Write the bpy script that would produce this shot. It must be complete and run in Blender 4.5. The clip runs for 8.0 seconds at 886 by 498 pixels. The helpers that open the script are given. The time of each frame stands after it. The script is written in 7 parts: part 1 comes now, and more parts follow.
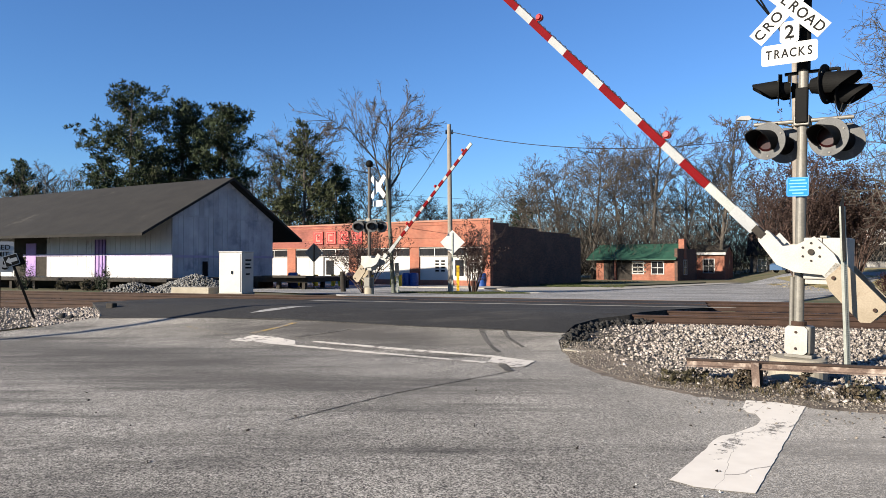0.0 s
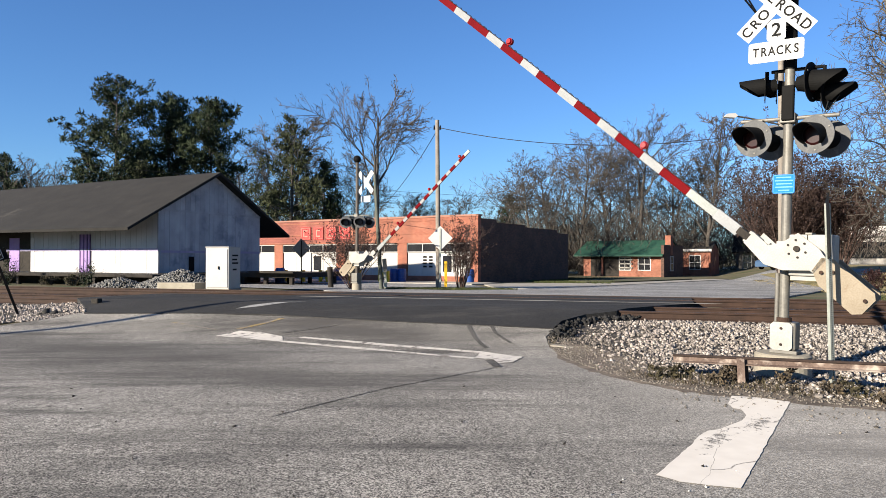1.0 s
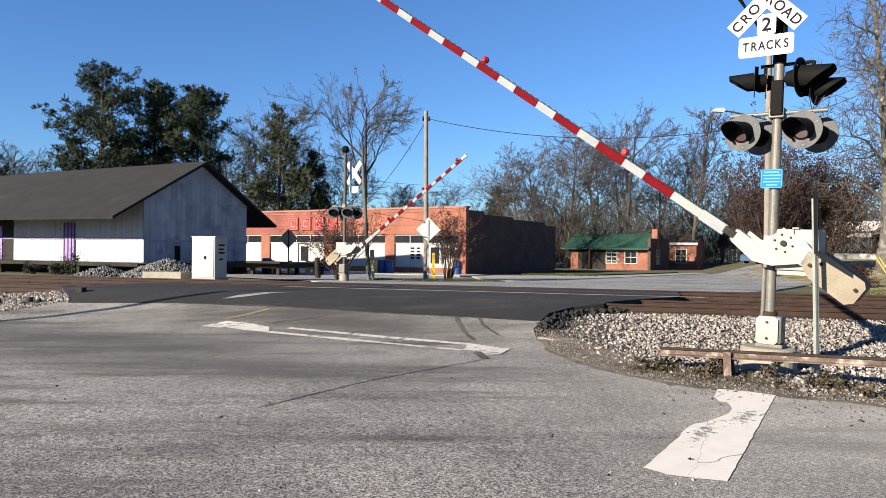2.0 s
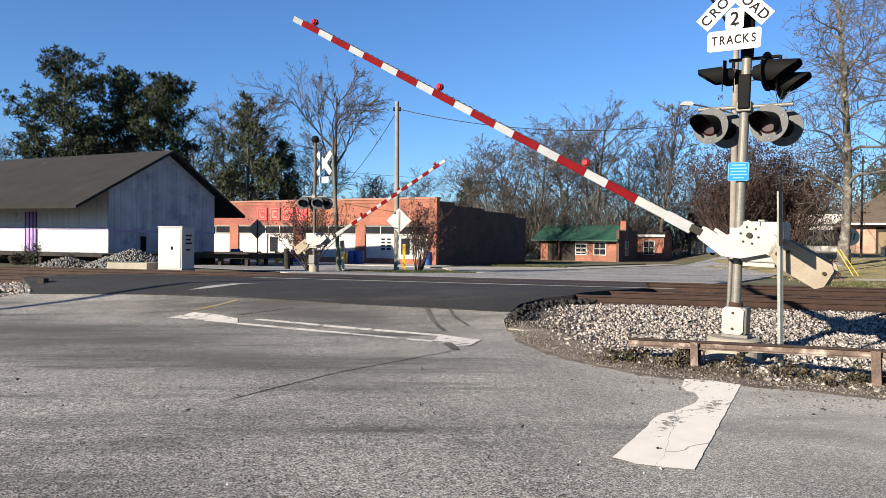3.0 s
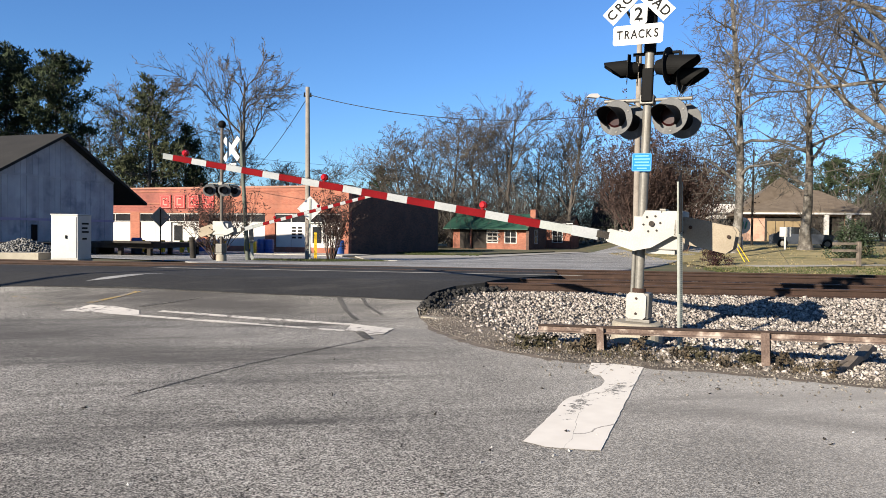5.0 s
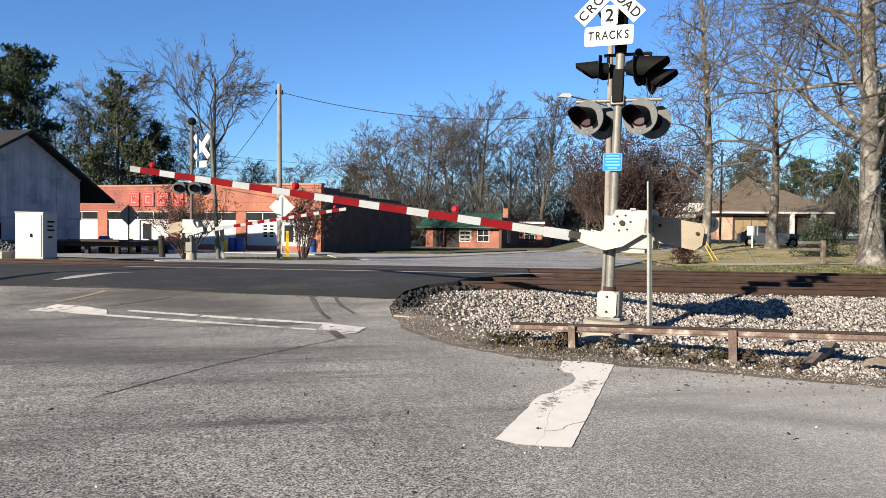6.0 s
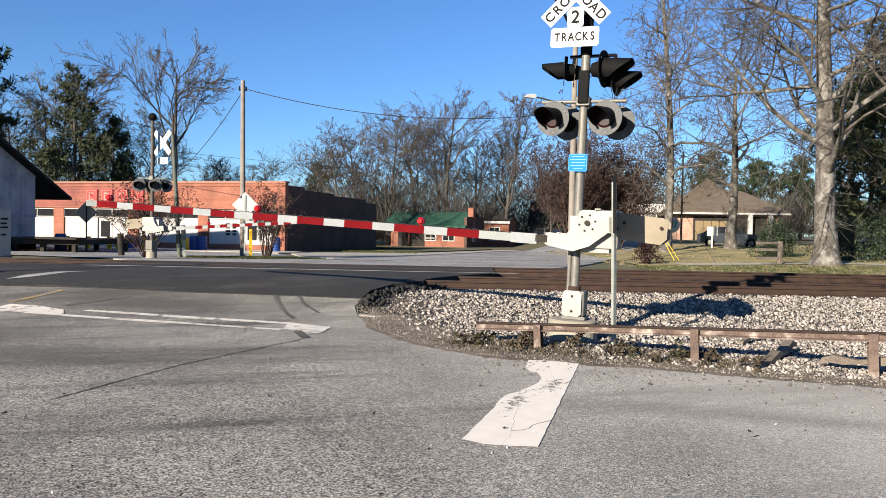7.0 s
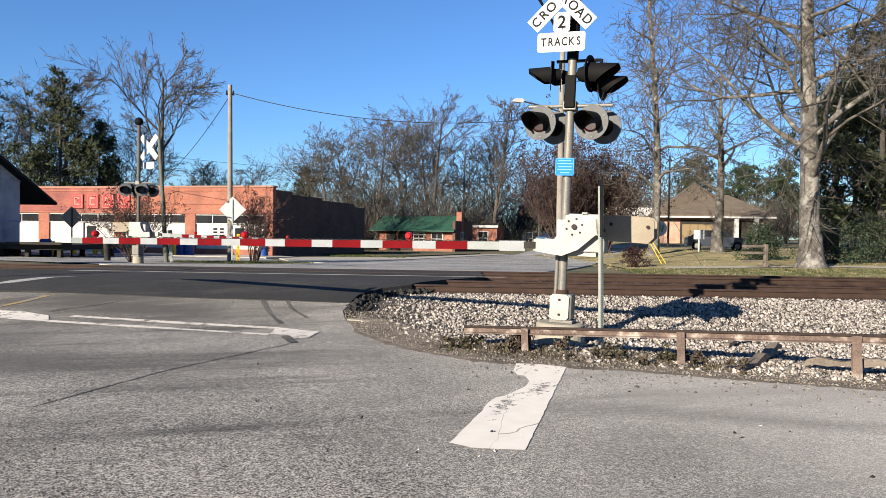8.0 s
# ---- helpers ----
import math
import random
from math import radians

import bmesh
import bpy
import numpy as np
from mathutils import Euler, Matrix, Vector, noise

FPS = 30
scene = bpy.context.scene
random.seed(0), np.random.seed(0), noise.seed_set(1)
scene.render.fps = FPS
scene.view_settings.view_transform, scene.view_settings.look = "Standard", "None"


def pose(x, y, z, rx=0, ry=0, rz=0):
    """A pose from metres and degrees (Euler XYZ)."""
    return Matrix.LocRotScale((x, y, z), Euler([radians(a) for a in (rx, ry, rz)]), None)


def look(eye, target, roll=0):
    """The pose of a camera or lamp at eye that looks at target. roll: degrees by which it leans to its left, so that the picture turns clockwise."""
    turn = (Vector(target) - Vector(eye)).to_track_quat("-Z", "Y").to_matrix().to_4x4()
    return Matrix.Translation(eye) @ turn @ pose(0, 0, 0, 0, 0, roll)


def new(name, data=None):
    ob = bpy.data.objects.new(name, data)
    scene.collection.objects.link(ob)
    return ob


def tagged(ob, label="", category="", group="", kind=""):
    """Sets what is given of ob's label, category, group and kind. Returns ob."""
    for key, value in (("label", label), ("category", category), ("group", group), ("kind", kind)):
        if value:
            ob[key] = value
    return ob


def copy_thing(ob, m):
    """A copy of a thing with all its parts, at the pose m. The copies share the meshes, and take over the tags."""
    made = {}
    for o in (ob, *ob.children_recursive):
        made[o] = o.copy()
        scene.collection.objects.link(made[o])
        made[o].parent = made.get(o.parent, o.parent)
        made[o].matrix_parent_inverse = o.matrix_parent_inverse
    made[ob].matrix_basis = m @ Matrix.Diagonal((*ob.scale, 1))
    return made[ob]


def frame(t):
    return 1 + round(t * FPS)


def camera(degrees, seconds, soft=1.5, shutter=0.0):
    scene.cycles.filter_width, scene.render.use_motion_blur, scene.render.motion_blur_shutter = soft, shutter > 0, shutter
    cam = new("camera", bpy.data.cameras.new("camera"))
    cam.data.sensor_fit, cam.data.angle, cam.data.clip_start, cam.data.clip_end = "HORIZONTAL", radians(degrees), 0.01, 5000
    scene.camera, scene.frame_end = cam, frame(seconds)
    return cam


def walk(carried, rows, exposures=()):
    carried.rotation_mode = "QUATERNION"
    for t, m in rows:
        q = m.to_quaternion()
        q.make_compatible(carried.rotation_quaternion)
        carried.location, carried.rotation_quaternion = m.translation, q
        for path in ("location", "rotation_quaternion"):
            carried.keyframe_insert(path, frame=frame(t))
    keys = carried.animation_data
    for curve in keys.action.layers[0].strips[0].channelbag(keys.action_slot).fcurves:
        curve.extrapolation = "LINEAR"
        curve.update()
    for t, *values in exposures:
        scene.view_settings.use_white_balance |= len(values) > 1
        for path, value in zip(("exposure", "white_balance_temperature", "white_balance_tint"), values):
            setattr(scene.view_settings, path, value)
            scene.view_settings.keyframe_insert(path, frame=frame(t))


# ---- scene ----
# ---- camera ----
cam = camera(63.5, 8.0, soft=0.7)
PATH = [
    (0.0, -0.000, -0.000, 1.600, -0.00, 1.08, 0.05),
    (0.5, 0.003, 0.006, 1.595, -0.60, 0.97, 0.00),
    (1.0, -0.004, 0.010, 1.599, -0.98, 0.75, -0.09),
    (1.5, -0.015, 0.021, 1.600, -1.37, 0.44, -0.34),
    (3.0, -0.023, 0.070, 1.597, -4.34, -0.60, -0.74),
    (3.5, -0.023, 0.061, 1.597, -6.17, -0.85, -0.67),
    (4.0, -0.017, 0.081, 1.595, -8.13, -1.10, -0.68),
    (4.5, -0.015, 0.109, 1.594, -9.95, -1.32, -0.72),
    (6.0, -0.017, 0.086, 1.601, -13.48, -1.53, -0.77),
    (6.5, -0.017, 0.100, 1.601, -14.82, -1.55, -0.95),
    (7.0, -0.028, 0.114, 1.604, -16.27, -1.56, -1.04),
    (7.5, -0.024, 0.118, 1.604, -17.21, -1.48, -1.03),
    (8.0, -0.021, 0.097, 1.603, -17.19, -1.21, -0.89),
]
walk(cam, [(t, pose(x, y, z, 90 + p, r, yaw)) for t, x, y, z, yaw, p, r in PATH])

# ---- light ----
SUN_AZ, SUN_EL = radians(215.4), radians(19.0)
TO_SUN = Vector((math.cos(SUN_AZ) * math.cos(SUN_EL), math.sin(SUN_AZ) * math.cos(SUN_EL), math.sin(SUN_EL)))
world = bpy.data.worlds.new("sky")
scene.world = world
world.use_nodes = True
sky = world.node_tree.nodes.new("ShaderNodeTexSky")
sky.sky_type, sky.sun_disc = "NISHITA", False
sky.sun_elevation = SUN_EL
sky.sun_rotation = math.atan2(TO_SUN.x, TO_SUN.y)
sky.air_density, sky.dust_density, sky.ozone_density = 1.0, 0.0, 3.0
background = world.node_tree.nodes["Background"]
background.inputs["Strength"].default_value = 0.05
tint = world.node_tree.nodes.new("ShaderNodeMix")
tint.data_type, tint.blend_type = "RGBA", "MULTIPLY"
tint.inputs["Factor"].default_value = 1.0
tint.inputs["B"].default_value = (0.59, 0.86, 1.22, 1)
world.node_tree.links.new(sky.outputs[0], tint.inputs["A"])
world.node_tree.links.new(tint.outputs["Result"], background.inputs["Color"])
sun = new("sun", bpy.data.lights.new("sun", "SUN"))
sun.data.energy, sun.data.angle, sun.data.color = 5.0, radians(0.53), (1.0, 0.888, 0.735)
sun.matrix_world = look(TO_SUN * 80, (0, 0, 0))
scene.view_settings.exposure = 1.49


# ---- materials ----
def material(name, c1, c2, scale=8.0, rough=0.8, bump=0.2, fine=90.0, metal=0.0, stain=None, stain_scale=0.6, stain_at=0.55, depth=0.01, vary=0.0, spec=0.35):
    """Two-scale noise colour between c1 and c2, optional stains, fine relief."""
    m = bpy.data.materials.new(name)
    m.use_nodes = True
    nt = m.node_tree
    N, L = nt.nodes, nt.links
    bsdf = N["Principled BSDF"]
    co = N.new("ShaderNodeTexCoord")
    a, b = N.new("ShaderNodeTexNoise"), N.new("ShaderNodeTexNoise")
    a.inputs["Scale"].default_value, a.inputs["Detail"].default_value = scale, 6
    b.inputs["Scale"].default_value, b.inputs["Detail"].default_value = fine, 3
    for tex in (a, b):
        L.new(co.outputs["Object"], tex.inputs["Vector"])
    mixf = N.new("ShaderNodeMath")
    mixf.operation = "MULTIPLY_ADD"
    mixf.inputs[1].default_value = 0.45
    half = N.new("ShaderNodeMath")
    half.operation = "MULTIPLY"
    half.inputs[1].default_value = 0.55
    L.new(a.outputs[0], half.inputs[0])
    L.new(b.outputs[0], mixf.inputs[0])
    L.new(half.outputs[0], mixf.inputs[2])
    ramp = N.new("ShaderNodeValToRGB")
    ramp.color_ramp.elements[0].position, ramp.color_ramp.elements[1].position = 0.36, 0.64
    ramp.color_ramp.elements[0].color, ramp.color_ramp.elements[1].color = (*c1, 1), (*c2, 1)
    L.new(mixf.outputs[0], ramp.inputs[0])
    out = ramp.outputs[0]
    if stain:
        s = N.new("ShaderNodeTexNoise")
        s.inputs["Scale"].default_value, s.inputs["Detail"].default_value = stain_scale, 8
        s.inputs["Roughness"].default_value = 0.65
        L.new(co.outputs["Object"], s.inputs["Vector"])
        sr = N.new("ShaderNodeValToRGB")
        sr.color_ramp.elements[0].position, sr.color_ramp.elements[1].position = stain_at, stain_at + 0.12
        L.new(s.outputs[0], sr.inputs[0])
        mx = N.new("ShaderNodeMix")
        mx.data_type = "RGBA"
        L.new(sr.outputs[0], mx.inputs["Factor"])
        L.new(out, mx.inputs["A"])
        mx.inputs["B"].default_value = (*stain, 1)
        out = mx.outputs["Result"]
    if vary:
        info = N.new("ShaderNodeObjectInfo")
        geo = N.new("ShaderNodeNewGeometry")
        add = N.new("ShaderNodeMath")
        add.operation = "ADD"
        L.new(info.outputs["Random"], add.inputs[0])
        L.new(geo.outputs["Random Per Island"], add.inputs[1])
        fr = N.new("ShaderNodeMath")
        fr.operation = "FRACT"
        L.new(add.outputs[0], fr.inputs[0])
        rg = N.new("ShaderNodeMapRange")
        rg.inputs["To Min"].default_value, rg.inputs["To Max"].default_value = 1 - vary, 1 + vary
        L.new(fr.outputs[0], rg.inputs["Value"])
        hsv = N.new("ShaderNodeHueSaturation")
        L.new(out, hsv.inputs["Color"])
        L.new(rg.outputs[0], hsv.inputs["Value"])
        out = hsv.outputs[0]
    L.new(out, bsdf.inputs["Base Color"])
    bsdf.inputs["Roughness"].default_value = rough
    bsdf.inputs["Metallic"].default_value = metal
    bsdf.inputs["Specular IOR Level"].default_value = spec
    if bump:
        bp = N.new("ShaderNodeBump")
        bp.inputs["Strength"].default_value, bp.inputs["Distance"].default_value = bump, depth
        L.new(mixf.outputs[0], bp.inputs["Height"])
        L.new(bp.outputs[0], bsdf.inputs["Normal"])
    return m


def brick_material(name, c1, c2, mortar, rough=0.85, turn=0.0, size=1.0, stain=None):
    m = bpy.data.materials.new(name)
    m.use_nodes = True
    N, L = m.node_tree.nodes, m.node_tree.links
    bsdf = N["Principled BSDF"]
    co = N.new("ShaderNodeTexCoord")
    sep = N.new("ShaderNodeSeparateXYZ")
    L.new(co.outputs["Object"], sep.inputs[0])
    add = N.new("ShaderNodeMath")
    L.new(sep.outputs["X"], add.inputs[0])
    L.new(sep.outputs["Y"], add.inputs[1])
    comb = N.new("ShaderNodeCombineXYZ")
    L.new(add.outputs[0], comb.inputs["X"])
    L.new(sep.outputs["Z"], comb.inputs["Y"])
    br = N.new("ShaderNodeTexBrick")
    br.inputs["Scale"].default_value = 1.0
    br.inputs["Brick Width"].default_value, br.inputs["Row Height"].default_value = 0.21 * size, 0.075 * size
    br.inputs["Mortar Size"].default_value = 0.006 * size
    br.inputs["Color1"].default_value, br.inputs["Color2"].default_value = (*c1, 1), (*c2, 1)
    br.inputs["Mortar"].default_value = (*mortar, 1)
    L.new(comb.outputs[0], br.inputs["Vector"])
    n = N.new("ShaderNodeTexNoise")
    n.inputs["Scale"].default_value, n.inputs["Detail"].default_value = 0.8, 8
    L.new(co.outputs["Object"], n.inputs["Vector"])
    rg = N.new("ShaderNodeMapRange")
    rg.inputs["From Min"].default_value, rg.inputs["From Max"].default_value = 0.3, 0.7
    rg.inputs["To Min"].default_value, rg.inputs["To Max"].default_value = 0.72, 1.2
    L.new(n.outputs[0], rg.inputs["Value"])
    hsv = N.new("ShaderNodeHueSaturation")
    L.new(br.outputs["Color"], hsv.inputs["Color"])
    L.new(rg.outputs[0], hsv.inputs["Value"])
    L.new(hsv.outputs[0], bsdf.inputs["Base Color"])
    bp = N.new("ShaderNodeBump")
    bp.inputs["Strength"].default_value, bp.inputs["Distance"].default_value = 0.5, 0.008
    bp.invert = True
    L.new(br.outputs["Fac"], bp.inputs["Height"])
    L.new(bp.outputs[0], bsdf.inputs["Normal"])
    bsdf.inputs["Roughness"].default_value = rough
    return m


def plain(name, c, rough=0.5, metal=0.0, vary=0.12, bump=0.05):
    d = tuple(v * (1 - vary) for v in c)
    return material(name, d, c, 5.0, rough, bump, 60.0, metal)


def asphalt(name, dark, light, patch, patch_at, crack, toned=False):
    """Chip-seal asphalt: light and dark chips, oil and tyre stains, wear."""
    m = bpy.data.materials.new(name)
    m.use_nodes = True
    N, L = m.node_tree.nodes, m.node_tree.links
    bsdf = N["Principled BSDF"]
    co = N.new("ShaderNodeTexCoord")
    chips = N.new("ShaderNodeTexVoronoi")
    chips.inputs["Scale"].default_value = 118
    L.new(co.outputs["Object"], chips.inputs["Vector"])
    sep = N.new("ShaderNodeSeparateColor")
    L.new(chips.outputs["Color"], sep.inputs[0])
    ramp = N.new("ShaderNodeValToRGB")
    e = ramp.color_ramp.elements
    e[0].position, e[0].color = 0.1, (*dark, 1)
    e[1].position, e[1].color = 0.88, (*light, 1)
    mid = e.new(0.55)
    mid.color = (*[(a * 0.55 + b * 0.45) for a, b in zip(dark, light)], 1)
    L.new(sep.outputs[0], ramp.inputs[0])
    wide = N.new("ShaderNodeTexNoise")
    wide.inputs["Scale"].default_value, wide.inputs["Detail"].default_value = 0.35, 9
    wide.inputs["Roughness"].default_value = 0.6
    L.new(co.outputs["Object"], wide.inputs["Vector"])
    rg = N.new("ShaderNodeMapRange")
    rg.inputs["From Min"].default_value, rg.inputs["From Max"].default_value = 0.3, 0.7
    rg.inputs["To Min"].default_value, rg.inputs["To Max"].default_value = 0.55, 1.3
    L.new(wide.outputs[0], rg.inputs["Value"])
    # clusters of chips worn bare or sunk in tar
    knots = N.new("ShaderNodeTexNoise")
    knots.inputs["Scale"].default_value, knots.inputs["Detail"].default_value = 17.0, 5
    knots.inputs["Roughness"].default_value = 0.75
    L.new(co.outputs["Object"], knots.inputs["Vector"])
    kr = N.new("ShaderNodeMapRange")
    kr.inputs["From Min"].default_value, kr.inputs["From Max"].default_value = 0.3, 0.7
    kr.inputs["To Min"].default_value, kr.inputs["To Max"].default_value = 0.6, 1.4
    L.new(knots.outputs[0], kr.inputs["Value"])
    both = N.new("ShaderNodeMath")
    both.operation = "MULTIPLY"
    L.new(rg.outputs[0], both.inputs[0])
    L.new(kr.outputs[0], both.inputs[1])
    hsv = N.new("ShaderNodeHueSaturation")
    L.new(ramp.outputs[0], hsv.inputs["Color"])
    L.new(both.outputs[0], hsv.inputs["Value"])
    # dark drag marks, stretched along the way of the traffic
    mp = N.new("ShaderNodeMapping")
    mp.inputs["Rotation"].default_value = (0, 0, radians(-28))
    mp.inputs["Scale"].default_value = (0.16, 1.0, 1.0)
    L.new(co.outputs["Object"], mp.inputs["Vector"])
    st = N.new("ShaderNodeTexNoise")
    st.inputs["Scale"].default_value, st.inputs["Detail"].default_value = 0.9, 8
    st.inputs["Roughness"].default_value = 0.7
    L.new(mp.outputs[0], st.inputs["Vector"])
    sr = N.new("ShaderNodeMapRange")
    sr.inputs["From Min"].default_value, sr.inputs["From Max"].default_value = patch_at, patch_at + 0.14
    sr.inputs["To Max"].default_value = 0.7
    L.new(st.outputs[0], sr.inputs["Value"])
    mx = N.new("ShaderNodeMix")
    mx.data_type = "RGBA"
    L.new(sr.outputs[0], mx.inputs["Factor"])
    L.new(hsv.outputs[0], mx.inputs["A"])
    mx.inputs["B"].default_value = (*patch, 1)
    out = mx.outputs["Result"]
    if crack:
        cr = N.new("ShaderNodeTexVoronoi")
        cr.feature = "DISTANCE_TO_EDGE"
        cr.inputs["Scale"].default_value = 0.22
        warp = N.new("ShaderNodeTexNoise")
        warp.inputs["Scale"].default_value, warp.inputs["Detail"].default_value = 1.2, 5
        L.new(co.outputs["Object"], warp.inputs["Vector"])
        va = N.new("ShaderNodeVectorMath")
        va.operation = "ADD"
        L.new(co.outputs["Object"], va.inputs[0])
        L.new(warp.outputs["Color"], va.inputs[1])
        L.new(va.outputs[0], cr.inputs["Vector"])
        cm = N.new("ShaderNodeMapRange")
        cm.inputs["From Min"].default_value, cm.inputs["From Max"].default_value = 0.0, 0.006
        cm.inputs["To Min"].default_value, cm.inputs["To Max"].default_value = crack, 0.0
        L.new(cr.outputs[0], cm.inputs["Value"])
        mc = N.new("ShaderNodeMix")
        mc.data_type = "RGBA"
        L.new(cm.outputs[0], mc.inputs["Factor"])
        L.new(out, mc.inputs["A"])
        mc.inputs["B"].default_value = (*patch, 1)
        out = mc.outputs["Result"]
    if toned:
        # paler tone that grows towards +X, broken up by noise
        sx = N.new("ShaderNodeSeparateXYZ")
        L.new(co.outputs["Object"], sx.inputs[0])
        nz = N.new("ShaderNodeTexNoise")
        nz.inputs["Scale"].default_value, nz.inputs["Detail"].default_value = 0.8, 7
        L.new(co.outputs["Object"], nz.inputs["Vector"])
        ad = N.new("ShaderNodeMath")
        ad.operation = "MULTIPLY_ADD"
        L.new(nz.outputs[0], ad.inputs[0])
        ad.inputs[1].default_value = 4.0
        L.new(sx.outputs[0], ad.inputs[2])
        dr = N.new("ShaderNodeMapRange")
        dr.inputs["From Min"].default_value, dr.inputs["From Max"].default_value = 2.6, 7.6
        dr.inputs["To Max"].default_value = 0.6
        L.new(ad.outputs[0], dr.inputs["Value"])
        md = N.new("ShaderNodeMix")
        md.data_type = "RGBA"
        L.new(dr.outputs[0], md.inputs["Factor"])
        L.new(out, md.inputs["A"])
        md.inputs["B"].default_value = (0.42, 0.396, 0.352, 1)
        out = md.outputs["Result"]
        # oil-darkened wheel paths
        for cx, cy, turn, a, b, strong in ((-1.8, 14.6, -24, 4.6, 1.6, 0.9), (-5.4, 12.4, -20, 4.8, 1.4, 0.75), (-3.6, 10.3, -16, 5.5, 1.3, 0.7), (-9.0, 14.0, -8, 4.5, 1.4, 0.55), (4.6, 5.2, -30, 2.4, 0.35, 0.4)):
            spot = N.new("ShaderNodeMapping")
            spot.vector_type = "TEXTURE"
            spot.inputs["Location"].default_value = (cx, cy, 0)
            spot.inputs["Rotation"].default_value = (0, 0, radians(turn))
            spot.inputs["Scale"].default_value = (a, b, 1000)
            L.new(co.outputs["Object"], spot.inputs["Vector"])
            ln = N.new("ShaderNodeVectorMath")
            ln.operation = "LENGTH"
            L.new(spot.outputs[0], ln.inputs[0])
            mix = N.new("ShaderNodeMath")
            mix.operation = "MULTIPLY_ADD"
            L.new(st.outputs[0], mix.inputs[0])
            mix.inputs[1].default_value = -1.9
            L.new(ln.outputs["Value"], mix.inputs[2])
            fade = N.new("ShaderNodeMapRange")
            fade.inputs["From Min"].default_value, fade.inputs["From Max"].default_value = -0.75, 0.15
            fade.inputs["To Min"].default_value, fade.inputs["To Max"].default_value = strong, 0.0
            L.new(mix.outputs[0], fade.inputs["Value"])
            dk = N.new("ShaderNodeMix")
            dk.data_type = "RGBA"
            L.new(fade.outputs[0], dk.inputs["Factor"])
            L.new(out, dk.inputs["A"])
            dk.inputs["B"].default_value = (0.06, 0.055, 0.049, 1)
            out = dk.outputs["Result"]
    L.new(out, bsdf.inputs["Base Color"])
    bsdf.inputs["Roughness"].default_value = 0.92
    bsdf.inputs["Specular IOR Level"].default_value = 0.25
    bp = N.new("ShaderNodeBump")
    bp.inputs["Strength"].default_value, bp.inputs["Distance"].default_value = 0.5, 0.004
    L.new(chips.outputs["Distance"], bp.inputs["Height"])
    L.new(bp.outputs[0], bsdf.inputs["Normal"])
    return m


OLD_ASPHALT = asphalt("old_asphalt", (0.012, 0.0116, 0.0106), (0.47, 0.442, 0.39), (0.036, 0.034, 0.031), 0.51, 0.0, toned=True)
NEW_ASPHALT = asphalt("new_asphalt", (0.0088, 0.00864, 0.0084), (0.04, 0.0392, 0.0376), (0.076, 0.0704, 0.0624), 0.57, 0.0)
FAR_ASPHALT = asphalt("far_asphalt", (0.1418, 0.1418, 0.1397), (0.3443, 0.3393, 0.324), (0.07088, 0.07088, 0.06885), 0.6, 0.6)
CONCRETE = material("concrete", (0.1906, 0.1702, 0.1328), (0.2723, 0.2485, 0.2008), 2.0, 0.9, 0.25, 60, stain=(0.1498, 0.1294, 0.09531), stain_scale=1.1, stain_at=0.6)
PAVING = material("paving", (0.2506, 0.2342, 0.2015), (0.3377, 0.3159, 0.2723), 1.2, 0.9, 0.2, 50, stain=(0.08712, 0.07625, 0.05446), stain_scale=0.9, stain_at=0.58)
GROUND = material("ground", (0.06808, 0.05787, 0.03064), (0.1362, 0.1157, 0.06127), 0.5, 0.95, 0.4, 18, stain=(0.04766, 0.05787, 0.02042), stain_scale=0.25, stain_at=0.48, depth=0.05)
LAWN = material("lawn", (0.1294, 0.1089, 0.04085), (0.2859, 0.2383, 0.1157), 0.35, 0.95, 0.5, 25, stain=(0.06808, 0.07829, 0.02383), stain_scale=0.3, stain_at=0.56, depth=0.05)
DIRT = material("dirt", (0.05973, 0.04779, 0.03676), (0.193, 0.1561, 0.1194), 3.0, 0.95, 0.6, 40, stain=(0.04595, 0.04136, 0.03217), stain_scale=1.5, depth=0.03)
# bed coloured near black to stand for the shade between the stones
BALLAST_GAPS = material("ballast_bed", (0.01628, 0.01406, 0.01184), (0.074, 0.06512, 0.05476), 9.0, 0.95, 0.9, 25, depth=0.04)
STONE = material("stone", (0.10, 0.089, 0.079), (0.335, 0.297, 0.264), 14.0, 0.9, 0.4, 60, vary=0.6)
GRIT = material("grit_stone", (0.0592, 0.0518, 0.04292), (0.1998, 0.1776, 0.148), 9.0, 0.9, 0.3, 60, vary=0.5)
RUST = material("rail_rust", (0.0153, 0.007886, 0.005018), (0.03728, 0.01912, 0.01195), 3.0, 0.85, 0.4, 60, stain=(0.05257, 0.02963, 0.01912), stain_scale=2.5, stain_at=0.62)
RAILTOP = material("rail_top", (0.0885, 0.05787, 0.04425), (0.1498, 0.1089, 0.0885), 3.0, 0.5, 0.1, 60, metal=0.5)
# sleeper brown darkened further, the rails' shade put into the colour
TIE = material("sleeper_wood", (0.007861, 0.005767, 0.004455), (0.02228, 0.01573, 0.01205), 5.0, 0.9, 0.5, 40, vary=0.3)
